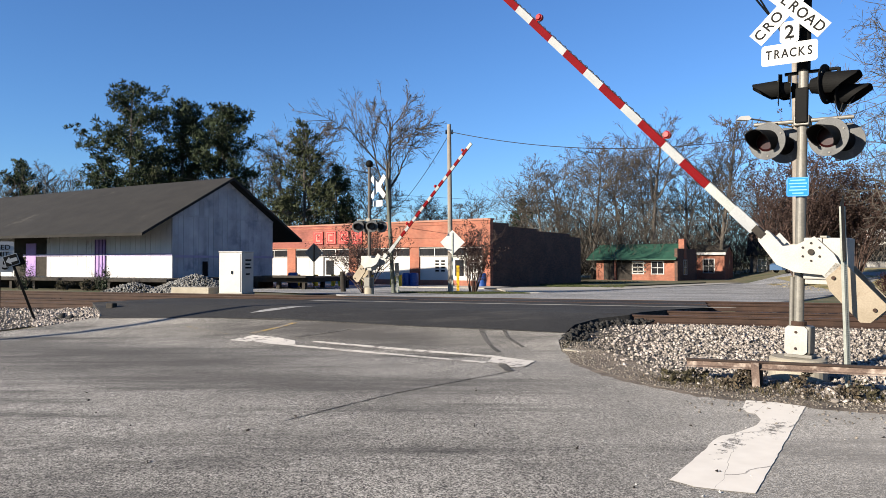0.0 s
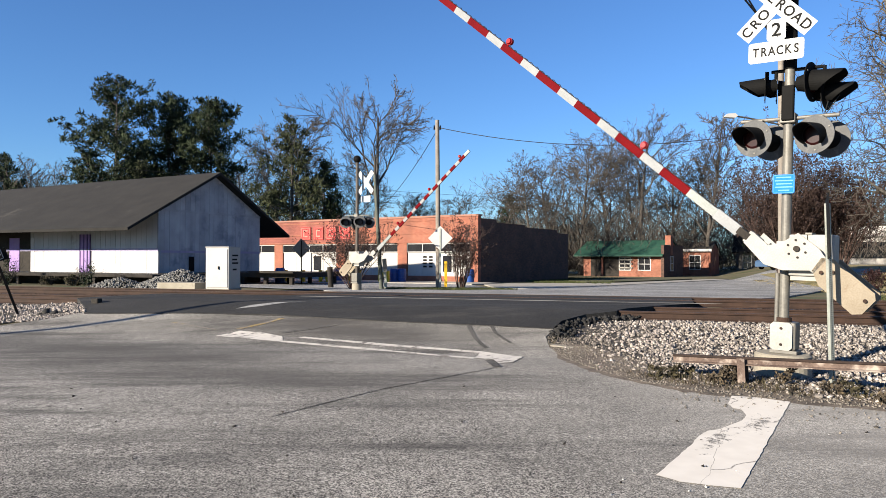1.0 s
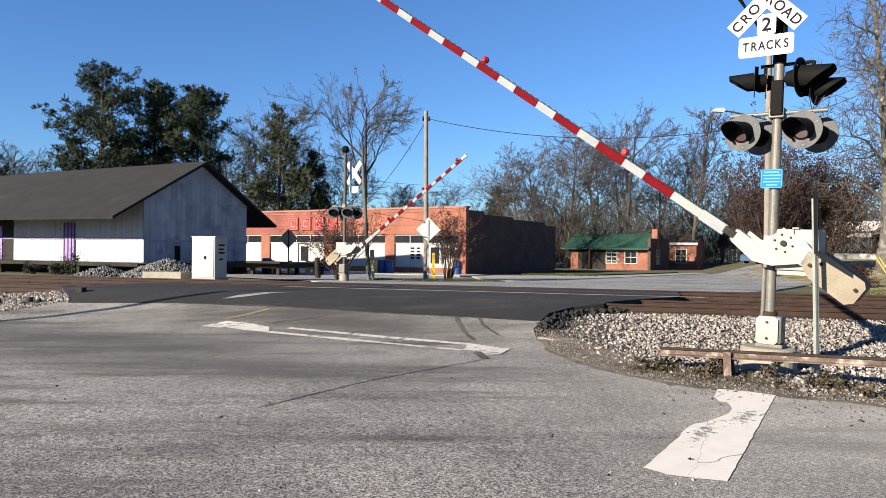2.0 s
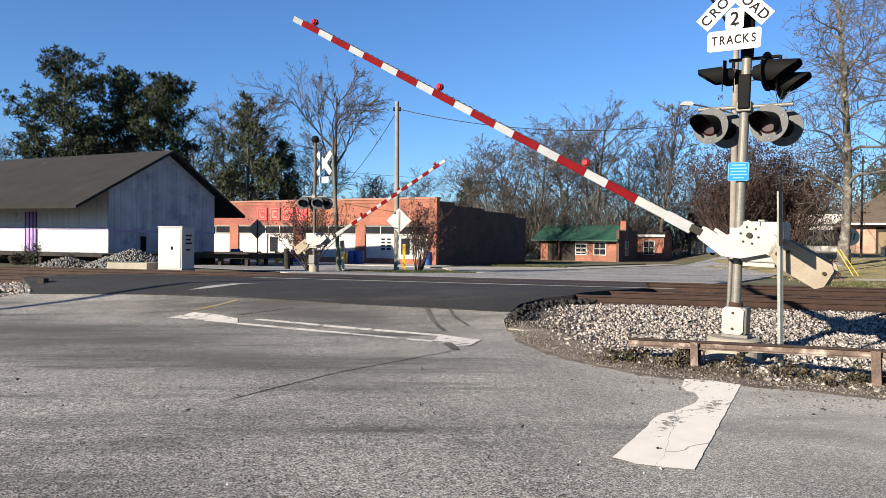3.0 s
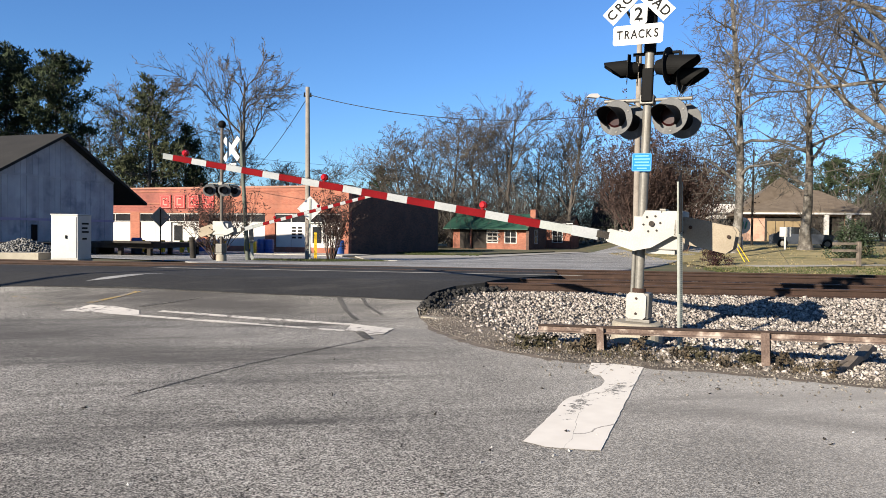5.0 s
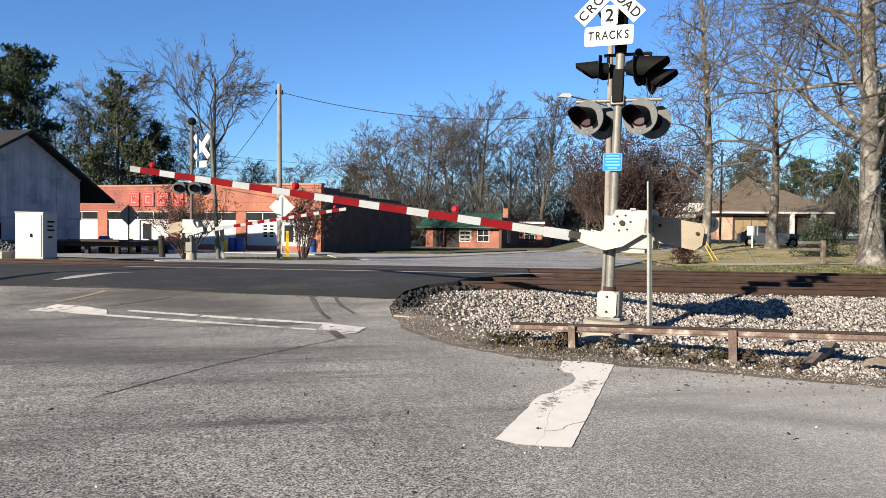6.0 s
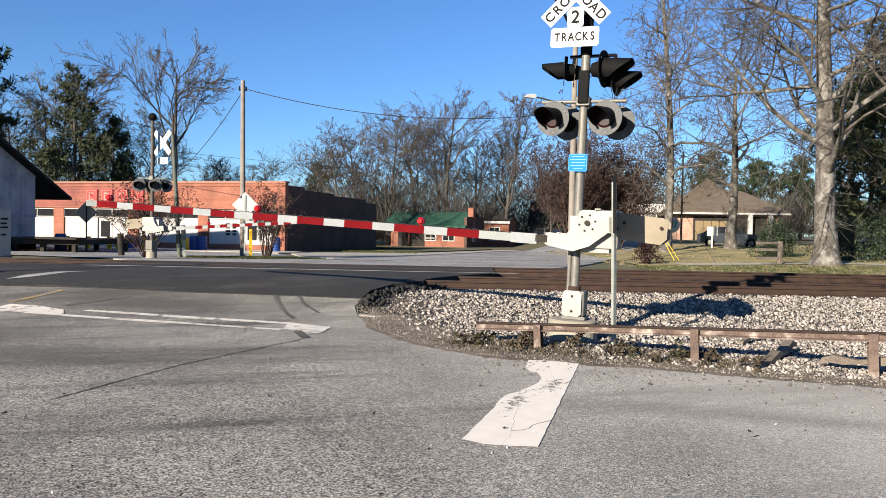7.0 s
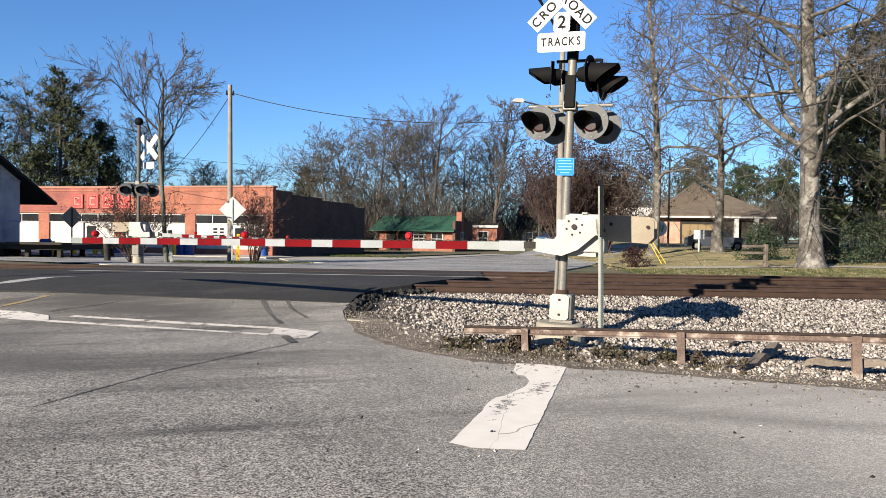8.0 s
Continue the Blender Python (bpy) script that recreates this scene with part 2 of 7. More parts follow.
def road_paint(name, c1, c2, under, worn, worn_scale, crack, crack_scale, bare=()):
    """Thermoplastic paint: fine cracks along its length, and places worn through to the road."""
    m = bpy.data.materials.new(name)
    m.use_nodes = True
    N, L = m.node_tree.nodes, m.node_tree.links
    bsdf = N["Principled BSDF"]
    co = N.new("ShaderNodeTexCoord")
    fine = N.new("ShaderNodeTexNoise")
    fine.inputs["Scale"].default_value, fine.inputs["Detail"].default_value = 5.0, 8
    L.new(co.outputs["Object"], fine.inputs["Vector"])
    tone = N.new("ShaderNodeMix")
    tone.data_type = "RGBA"
    tone.inputs["A"].default_value, tone.inputs["B"].default_value = (*c1, 1), (*c2, 1)
    L.new(fine.outputs[0], tone.inputs["Factor"])
    warp = N.new("ShaderNodeTexNoise")
    warp.inputs["Scale"].default_value, warp.inputs["Detail"].default_value = 2.2, 6
    L.new(co.outputs["Object"], warp.inputs["Vector"])
    mad = N.new("ShaderNodeVectorMath")
    mad.operation = "MULTIPLY_ADD"
    L.new(warp.outputs["Color"], mad.inputs[0])
    mad.inputs[1].default_value = (0.10, 0.10, 0.10)
    L.new(co.outputs["Object"], mad.inputs[2])
    mp = N.new("ShaderNodeMapping")
    mp.vector_type = "TEXTURE"
    mp.inputs["Rotation"].default_value = (0, 0, radians(58))
    mp.inputs["Scale"].default_value = (9.0, 1.0, 1.0)
    L.new(mad.outputs[0], mp.inputs["Vector"])
    cr = N.new("ShaderNodeTexVoronoi")
    cr.feature = "DISTANCE_TO_EDGE"
    cr.inputs["Scale"].default_value = crack_scale
    L.new(mp.outputs[0], cr.inputs["Vector"])
    line = N.new("ShaderNodeMapRange")
    line.inputs["From Min"].default_value, line.inputs["From Max"].default_value = crack * 0.4, crack
    line.inputs["To Min"].default_value, line.inputs["To Max"].default_value = 0.85, 0.0
    L.new(cr.outputs["Distance"], line.inputs["Value"])
    wear = N.new("ShaderNodeTexNoise")
    wear.inputs["Scale"].default_value, wear.inputs["Detail"].default_value = worn_scale, 12
    wear.inputs["Roughness"].default_value = 0.78
    L.new(co.outputs["Object"], wear.inputs["Vector"])
    worn_by = wear.outputs[0]
    for cx, cy, turn, a, b in bare:
        # a place where the wheels have rubbed the paint away
        spot = N.new("ShaderNodeMapping")
        spot.vector_type = "TEXTURE"
        spot.inputs["Location"].default_value = (cx, cy, 0)
        spot.inputs["Rotation"].default_value = (0, 0, radians(turn))
        spot.inputs["Scale"].default_value = (a, b, 1000)
        L.new(co.outputs["Object"], spot.inputs["Vector"])
        ln = N.new("ShaderNodeVectorMath")
        ln.operation = "LENGTH"
        L.new(spot.outputs[0], ln.inputs[0])
        near_spot = N.new("ShaderNodeMapRange")
        near_spot.inputs["From Min"].default_value, near_spot.inputs["From Max"].default_value = 0.2, 1.3
        near_spot.inputs["To Min"].default_value, near_spot.inputs["To Max"].default_value = 0.18, 0.0
        L.new(ln.outputs["Value"], near_spot.inputs["Value"])
        more = N.new("ShaderNodeMath")
        L.new(worn_by, more.inputs[0])
        L.new(near_spot.outputs[0], more.inputs[1])
        worn_by = more.outputs[0]
    gone = N.new("ShaderNodeMapRange")
    gone.inputs["From Min"].default_value, gone.inputs["From Max"].default_value = worn, worn + 0.025
    L.new(worn_by, gone.inputs["Value"])
    top = N.new("ShaderNodeMath")
    top.operation = "MAXIMUM"
    L.new(line.outputs[0], top.inputs[0])
    L.new(gone.outputs[0], top.inputs[1])
    chips = N.new("ShaderNodeTexVoronoi")
    chips.inputs["Scale"].default_value = 118
    L.new(co.outputs["Object"], chips.inputs["Vector"])
    sep = N.new("ShaderNodeSeparateColor")
    L.new(chips.outputs["Color"], sep.inputs[0])
    low = N.new("ShaderNodeMix")
    low.data_type = "RGBA"
    low.inputs["A"].default_value, low.inputs["B"].default_value = (*[c * 0.3 for c in under], 1), (*[c * 1.6 for c in under], 1)
    L.new(sep.outputs[0], low.inputs["Factor"])
    mx = N.new("ShaderNodeMix")
    mx.data_type = "RGBA"
    L.new(top.outputs[0], mx.inputs["Factor"])
    L.new(tone.outputs["Result"], mx.inputs["A"])
    L.new(low.outputs["Result"], mx.inputs["B"])
    L.new(mx.outputs["Result"], bsdf.inputs["Base Color"])
    bsdf.inputs["Roughness"].default_value = 0.8
    bsdf.inputs["Specular IOR Level"].default_value = 0.25
    return m


BAR_PAINT = road_paint("stop_bar_paint", (0.5481, 0.5067, 0.4402), (0.6977, 0.6561, 0.5815), (0.1911, 0.1786, 0.1579), 0.655, 11.0, 0.0045, 2.6, bare=((3.15, 6.87, 58, 0.62, 0.16), (2.48, 6.24, 58, 0.55, 0.13)))
LINE_PAINT = road_paint("worn_line_paint", (0.4643, 0.4344, 0.3819), (0.5991, 0.5617, 0.5017), (0.1648, 0.1498, 0.1348), 0.535, 5.0, 0.012, 2.2)
TYRE = asphalt("tyre_rubber", (0.008, 0.0076, 0.007), (0.17, 0.16, 0.142), (0.03, 0.028, 0.026), 0.55, 0.0)
SEAM = asphalt("seam", (0.012, 0.0115, 0.0105), (0.43, 0.404, 0.36), (0.03, 0.028, 0.026), 0.5, 0.0)
YELLOW_LINE = road_paint("yellow_paint", (0.24, 0.165, 0.05), (0.32, 0.23, 0.08), (0.17, 0.155, 0.135), 0.48, 3.0, 0.012, 2.2)
GALV = material("galvanised", (0.09393, 0.08955, 0.08017), (0.1535, 0.1472, 0.1303), 3.0, 0.5, 0.08, 40, metal=0.25, stain=(0.1879, 0.1628, 0.1316), stain_scale=2.0, stain_at=0.62)
WHITE = material("white_paint", (0.2315, 0.2247, 0.2076), (0.3064, 0.2996, 0.2791), 3.0, 0.55, 0.06, 50, stain=(0.177, 0.1225, 0.07489), stain_scale=2.6, stain_at=0.64, spec=0.2)
CREAM = material("cream_paint", (0.1634, 0.1362, 0.09807), (0.2287, 0.1961, 0.1498), 3.0, 0.7, 0.1, 50, stain=(0.1157, 0.05787, 0.02723), stain_scale=3.2, stain_at=0.60, spec=0.15)
SIGN_WHITE = material("sign_white", (0.3404, 0.3404, 0.3336), (0.3949, 0.3949, 0.3881), 2.0, 0.5, 0.02, 40, spec=0.15)
BLACK = material("black_paint", (0.003, 0.003, 0.003), (0.006, 0.006, 0.0058), 4.0, 0.75, 0.08, 60, spec=0.1)
DISC = material("grey_disc", (0.040, 0.0415, 0.043), (0.072, 0.074, 0.075), 5.0, 0.6, 0.08, 50, stain=(0.12, 0.12, 0.118), stain_scale=4.0, stain_at=0.6)
RED = material("red_sheeting", (0.075, 0.0013, 0.003), (0.108, 0.0026, 0.0046), 4.0, 0.7, 0.03, 40, spec=0.05)
ARM_WHITE = material("arm_white", (0.165, 0.175, 0.18), (0.215, 0.225, 0.23), 5.0, 0.5, 0.03, 40, stain=(0.15, 0.165, 0.155), stain_scale=1.6, stain_at=0.58, spec=0.12)
ARM_GREY = material("arm_aluminium", (0.1165, 0.1287, 0.1244), (0.1715, 0.1838, 0.1777), 4.0, 0.5, 0.05, 40, metal=0.2, spec=0.2)
LENS = plain("red_lens", (0.014, 0.001, 0.001), 0.3)
LAMP_RED = plain("red_arm_lamp", (0.24, 0.003, 0.005), 0.2)
BLUE_SIGN = material("blue_sign", (0.003, 0.115, 0.34), (0.005, 0.14, 0.40), 4.0, 0.6, 0.02, 40, spec=0.12)
BLACK_FLAT = plain("lettering_black", (0.0042, 0.0042, 0.0042), 0.95)
STEEL_POST = material("post_steel", (0.2042, 0.2179, 0.1906), (0.2996, 0.3132, 0.2791), 6.0, 0.5, 0.05, 40, metal=0.3)
WOOD_POLE = material("pole_wood", (0.1242, 0.1076, 0.09016), (0.2162, 0.1932, 0.1656), 2.0, 0.9, 0.4, 30, stain=(0.069, 0.0552, 0.04416), stain_scale=1.3, stain_at=0.6)
CABLE = plain("cable", (0.01021, 0.01021, 0.01021), 0.6)
SIDING = material("white_siding", (0.3808, 0.374, 0.3876), (0.4624, 0.4556, 0.4692), 1.5, 0.8, 0.15, 40, stain=(0.2856, 0.272, 0.272), stain_scale=0.9, stain_at=0.6, vary=0.06)
GREY_SIDING = material("grey_siding", (0.2362, 0.2429, 0.2611), (0.3771, 0.3854, 0.4061), 1.2, 0.85, 0.2, 25, stain=(0.1906, 0.2031, 0.2321), stain_scale=0.7, stain_at=0.54, vary=0.1)
PURPLE = material("purple_paint", (0.2042, 0.1294, 0.32), (0.2723, 0.1838, 0.3949), 2.0, 0.7, 0.1, 40)
BAND = material("blue_band", (0.2315, 0.2042, 0.3132), (0.2996, 0.2723, 0.3812), 2.0, 0.8, 0.1, 40)
ROOF_GREY = material("roof_shingle", (0.008569, 0.007992, 0.007423), (0.01713, 0.01599, 0.01428), 1.2, 0.95, 0.5, 22, stain=(0.04321, 0.03966, 0.03457), stain_scale=0.5, stain_at=0.62, depth=0.02)
ROOF_GREEN = material("roof_green", (0.00817, 0.03744, 0.02383), (0.01906, 0.06808, 0.04425), 2.0, 0.7, 0.3, 30, stain=(0.03404, 0.05446, 0.04085), stain_scale=0.8, stain_at=0.6)
ROOF_BROWN = material("roof_brown", (0.07489, 0.05583, 0.03881), (0.1294, 0.1021, 0.07353), 1.5, 0.95, 0.4, 25)
DARK_WOOD = material("dark_wood", (0.009534, 0.008099, 0.006672), (0.02859, 0.02383, 0.01906), 3.0, 0.9, 0.4, 30)
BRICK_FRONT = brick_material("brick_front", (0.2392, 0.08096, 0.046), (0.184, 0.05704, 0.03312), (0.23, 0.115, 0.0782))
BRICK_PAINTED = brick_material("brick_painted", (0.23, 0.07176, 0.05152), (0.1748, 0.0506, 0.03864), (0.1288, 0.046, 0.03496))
# dark brick for walls turned from the sun, their shade in the colour
BRICK_SHADED = brick_material("brick_shaded", (0.088, 0.040, 0.026), (0.036, 0.018, 0.013), (0.075, 0.052, 0.040))
BRICK_HOUSE = brick_material("brick_house", (0.2315, 0.07829, 0.04425), (0.177, 0.05446, 0.03132), (0.2247, 0.1362, 0.09531))
BRICK_PINK = brick_material("brick_pale", (0.3404, 0.1974, 0.1362), (0.2859, 0.1566, 0.1089), (0.3404, 0.2723, 0.2247))
GLASS_DARK = material("window_glass", (0.0084, 0.0091, 0.0105), (0.021, 0.0224, 0.0252), 1.0, 0.12, 0.0, 20, spec=0.6)
FRAME_WHITE = plain("frame_white", (0.3744, 0.3676, 0.354), 0.6)
PANEL_WHITE = material("panel_white", (0.3404, 0.3302, 0.3098), (0.4221, 0.4119, 0.3915), 0.8, 0.7, 0.05, 30)
SIGN_RED = plain("sign_red", (0.3404, 0.02383, 0.02042), 0.6)
SIGN_PINK = plain("sign_pink", (0.4085, 0.1634, 0.1294), 0.7)
BARREL_BLUE = plain("barrel_blue", (0.012, 0.05, 0.20), 0.4)
YELLOW = plain("yellow_paint_steel", (0.62, 0.38, 0.02), 0.5)


# ---- mesh helpers ----
def link(name, bm, mats, parent=None, label="", smooth=False):
    me = bpy.data.meshes.new(name)
    bmesh.ops.recalc_face_normals(bm, faces=bm.faces)
    bm.to_mesh(me)
    bm.free()
    for m in (mats if isinstance(mats, (list, tuple)) else [mats]):
        me.materials.append(m)
    if smooth:
        for p in me.polygons:
            p.use_smooth = True
    ob = new(name, me)
    if parent:
        ob.parent = parent
    if label:
        tagged(ob, label)
    return ob


part = link


def thing(name, m, label, category, group="", kind=""):
    ob = new(name)
    ob.empty_display_size = 0.2
    ob.matrix_world = m
    return tagged(ob, label, category, group, kind)


def box(bm, x0, x1, y0, y1, z0, z1, m=None, mat=0, bevel=0.0):
    r = bmesh.ops.create_cube(bm, size=1)
    vs = r["verts"]
    bmesh.ops.scale(bm, vec=(x1 - x0, y1 - y0, z1 - z0), verts=vs)
    bmesh.ops.translate(bm, vec=((x0 + x1) / 2, (y0 + y1) / 2, (z0 + z1) / 2), verts=vs)
    if bevel:
        es = list({e for v in vs for e in v.link_edges})
        r = bmesh.ops.bevel(bm, geom=es, offset=bevel, segments=2, affect="EDGES", profile=0.5)
        vs = list({v for f in r["faces"] for v in f.verts} | {v for v in vs if v.is_valid})
    if m is not None:
        bmesh.ops.transform(bm, matrix=m, verts=vs)
    if mat:
        for f in {f for v in vs for f in v.link_faces}:
            f.material_index = mat
    return vs


def cyl(bm, p, q, r1, r2=None, seg=16, caps=True, mat=0):
    """A tapered round bar from p to q."""
    p, q = Vector(p), Vector(q)
    d = q - p
    r = bmesh.ops.create_cone(bm, cap_ends=caps, segments=seg, radius1=r1, radius2=r1 if r2 is None else r2, depth=d.length)
    m = Matrix.Translation((p + q) / 2) @ d.to_track_quat("Z", "Y").to_matrix().to_4x4()
    bmesh.ops.transform(bm, matrix=m, verts=r["verts"])
    if mat:
        for f in {f for v in r["verts"] for f in v.link_faces}:
            f.material_index = mat
    return r["verts"]


def hose(bm, pts, r, seg=6):
    """One continuous round tube along the points."""
    rows = []
    for i, p in enumerate(pts):
        d = (pts[min(i + 1, len(pts) - 1)] - pts[max(i - 1, 0)]).normalized()
        a = d.cross(Vector((0.13, 0.31, 1.0))).normalized()
        b = d.cross(a)
        rows.append([bm.verts.new(p + (a * math.cos(k * 2 * math.pi / seg) + b * math.sin(k * 2 * math.pi / seg)) * r) for k in range(seg)])
    for u, v in zip(rows, rows[1:]):
        for k in range(seg):
            bm.faces.new((u[k], u[(k + 1) % seg], v[(k + 1) % seg], v[k]))
    bm.faces.new(rows[0])
    bm.faces.new(rows[-1][::-1])


def prism(bm, pts, y0, y1, mat=0):
    """A plate with the outline pts (x, z), from y0 to y1."""
    a = [bm.verts.new((x, y0, z)) for x, z in pts]
    b = [bm.verts.new((x, y1, z)) for x, z in pts]
    fs = [bm.faces.new(a), bm.faces.new(b[::-1])]
    for i in range(len(pts)):
        j = (i + 1) % len(pts)
        fs.append(bm.faces.new((a[i], b[i], b[j], a[j])))
    for f in fs:
        f.material_index = mat
    return a + b


def boxpart(name, dims, mat, parent, label="", bevel=0.0, m=None):
    bm = bmesh.new()
    box(bm, *dims, m=m, bevel=bevel)
    return link(name, bm, mat, parent, label)


def cylpart(name, p, q, r, mat, parent, label="", r2=None, seg=16):
    bm = bmesh.new()
    cyl(bm, p, q, r, r2, seg)
    return link(name, bm, mat, parent, label, smooth=False)


def plate(name, x0, x1, z0, z1, y, mat, parent, label="", r=0.03, th=0.004):
    """A thin upright sign plate with rounded corners."""
    bm = bmesh.new()
    pts = []
    for cx, cz, a0 in ((x1 - r, z1 - r, 0), (x0 + r, z1 - r, 90), (x0 + r, z0 + r, 180), (x1 - r, z0 + r, 270)):
        for k in range(5):
            a = radians(a0 + 22.5 * k)
            pts.append((cx + r * math.cos(a), cz + r * math.sin(a)))
    prism(bm, pts, y, y + th)
    return link(name, bm, mat, parent, label)


def letters(name, text, size, m, mat, parent, label="", depth=0.002):
    cu = bpy.data.curves.new(name, "FONT")
    cu.body, cu.size, cu.extrude, cu.offset = text, size, depth, size * 0.014
    cu.align_x, cu.align_y = "CENTER", "CENTER"
    cu.materials.append(mat)
    ob = new(name, cu)
    ob.parent = parent
    ob.matrix_local = m
    return ob


# ---- lie of the land: U runs along the tracks, N across them ----
UX, UY = math.cos(radians(-18)), math.sin(radians(-18))


def un(x, y):
    return x * UX + y * UY, -x * UY + y * UX


def xy(u, n):
    return u * UX - n * UY, u * UY + n * UX


NEAR = [(-400, 0), (11.5, 0), (12.5, 0.05), (13.5, 0.15), (14.6, 0.28), (15.0, 0.30), (21.6, 0.30), (22.6, 0.30), (25, 0.29), (28, 0.25), (36, 0.12), (45, 0.0), (75, -0.35), (100, -0.5), (900, -0.5)]
RISE = [(-400, 0), (11.5, 0), (12.5, 0.05), (13.5, 0.15), (14.6, 0.28), (15.0, 0.30), (21.6, 0.30), (22.6, 0.34), (25, 0.36), (28, 0.38), (36, 0.50), (45, 0.62), (75, 1.05), (100, 1.1), (900, 1.1)]
ROADZ = [(-400, 0), (11.5, 0), (12.5, 0.06), (13.5, 0.18), (14.6, 0.36), (15.0, 0.42), (15.6, 0.488), (21.0, 0.488), (21.6, 0.46), (22.6, 0.42), (25, 0.34), (28, 0.27), (36, 0.13), (45, 0.0), (75, -0.35), (100, -0.5), (900, -0.5)]


def level(knots, n):
    for (a, za), (b, zb) in zip(knots, knots[1:]):
        if n <= b:
            return za + (zb - za) * max(0.0, n - a) / (b - a)
    return knots[-1][1]


def gz(x, y):
    u, n = un(x, y)
    w = min(max((u - 6) / 10, 0), 1)
    return level(NEAR, n) * (1 - w) + level(RISE, n) * w


def rz(x, y):
    u, n = un(x, y)
    w = min(max((u - 6) / 10, 0), 1) if n > 22 else 0
    return level(ROADZ, n) * (1 - w) + level(RISE, n) * w


def ragged(outline, step, amp, seed):
    """The closed outline, broken up into short uneven pieces."""
    rng = random.Random(seed)
    out = []
    for (ax, ay), (bx, by) in zip(outline, outline[1:] + outline[:1]):
        n = max(1, int(math.hypot(bx - ax, by - ay) / step))
        for i in range(n):
            out.append((ax + (bx - ax) * i / n + rng.uniform(-amp, amp), ay + (by - ay) * i / n + rng.uniform(-amp, amp)))
    return out


def sheet(name, outline, mat, lift, surface=gz, thick=0.0, label="", category="", kind="structure", cuts=()):
    """A sheet with the outline (x, y), laid on the land; thick: its edge reaches that far down."""
    bm = bmesh.new()
    vs = [bm.verts.new((x, y, 0)) for x, y in outline]
    bm.faces.new(vs)
    for n in sorted({k for k, _ in ROADZ} | set(cuts)):
        bmesh.ops.bisect_plane(bm, geom=bm.verts[:] + bm.edges[:] + bm.faces[:], dist=1e-5, plane_co=(*xy(0, n), 0), plane_no=(-UY, UX, 0))
    for u in (6, 8.5, 11, 13.5, 16):
        bmesh.ops.bisect_plane(bm, geom=bm.verts[:] + bm.edges[:] + bm.faces[:], dist=1e-5, plane_co=(*xy(u, 0), 0), plane_no=(UX, UY, 0))
    for v in bm.verts:
        v.co.z = surface(v.co.x, v.co.y) + lift
    if thick:
        edges = [e for e in bm.edges if len(e.link_faces) == 1]
        r = bmesh.ops.extrude_edge_only(bm, edges=edges)
        for v in r["geom"]:
            if isinstance(v, bmesh.types.BMVert):
                v.co.z -= thick
    bmesh.ops.triangulate(bm, faces=bm.faces)
    me = bpy.data.meshes.new(name)
    for f in bm.faces:
        if f.normal.z < -0.2:
            f.normal_flip()
    bm.to_mesh(me)
    bm.free()
    me.materials.append(mat)
    return tagged(new(name, me), label, category, "", kind)


# ---- ground ----
bm = bmesh.new()
us = [-900, -300, -120, -60, -35, -20, -10, -4, 0, 3, 6, 8.5, 11, 13.5, 16, 20, 26, 34, 45, 60, 90, 140, 300, 900]
ns = [-900, -200, -60, -20, 0, 5, 8, 10] + [k for k, _ in NEAR[1:-1]] + [18, 55, 65, 130, 200, 400, 900]
ns = sorted(set(ns))
grid = [[bm.verts.new((*xy(u, n), gz(*xy(u, n)) - 0.02)) for n in ns] for u in us]
for i in range(len(us) - 1):
    for j in range(len(ns) - 1):
        bm.faces.new((grid[i][j], grid[i + 1][j], grid[i + 1][j + 1], grid[i][j + 1]))
tagged(link("ground", bm, GROUND), "dry winter grass and bare earth", "ground", "", "structure")

ROAD_DIR = radians(54)
RX, RY = math.cos(ROAD_DIR), math.sin(ROAD_DIR)


def along(p, d):
    return p[0] + RX * d, p[1] + RY * d


# street on which the camera stands: widened apron up to the crossing
EDGE = [xy(60, -22), (10.4, 2.9), (8.4, 4.6), (6.78, 5.97), (6.02, 6.5), (5.3, 7.1), (4.59, 7.65), (3.8, 8.1), (3.12, 8.6), (2.65, 9.3), (2.36, 10.2), (2.12, 11.4), (2.05, 12.4), (2.12, 13.2), (2.45, 14.0)]
LEFT = [(-8.4, 17.55), (-9.0, 16.9), (-10.2, 15.9), (-14, 14.1), (-30, 10.5), (-60, 4)]
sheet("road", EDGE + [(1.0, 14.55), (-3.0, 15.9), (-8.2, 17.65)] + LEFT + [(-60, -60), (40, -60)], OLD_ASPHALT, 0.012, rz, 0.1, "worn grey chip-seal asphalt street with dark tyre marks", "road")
# fresh black asphalt laid over the near track
sheet("crossing_asphalt", [(2.35, 13.75), (2.62, 14.3), (3.2, 14.75), (3.9, 15.0), (4.3, 15.6), (5.2, 16.4), (6.4, 17.3), (7.3, 20.0), (0.0, 22.3), xy(-9.5, 21.3), xy(-10.4, 18.7), xy(-14.6, 18.5), (-9.6, 19.6), (-8.6, 18.0), (-8.3, 17.3), (-5.6, 16.75), (-3.6, 16.2), (-2.4, 15.65), (-0.6, 14.9), (1.0, 14.3)], NEW_ASPHALT, 0.028, rz, 0.22, "fresh black asphalt laid over the level crossing", "road")
FAR_R = [along((7.2, 17.6), d) for d in (2.6, 5, 12, 25, 45, 80)]
FAR_L = [xy(-9.3, 21.2), xy(-11.3, 23.6)] + [(-4.2, 28.2), (1.5, 30.2), (4.5, 32.6)] + [along((4.5, 32.6), d) for d in (6, 12, 25, 45, 66)]
sheet("road_beyond", FAR_R + FAR_L[::-1], FAR_ASPHALT, 0.02, rz, 0.1, "grey asphalt road running away between houses", "road")


# ---- markings ----
def strip(name, pts, mat, lift, label):
    return sheet(name, pts, mat, lift, rz, 0.0, label, "road marking")


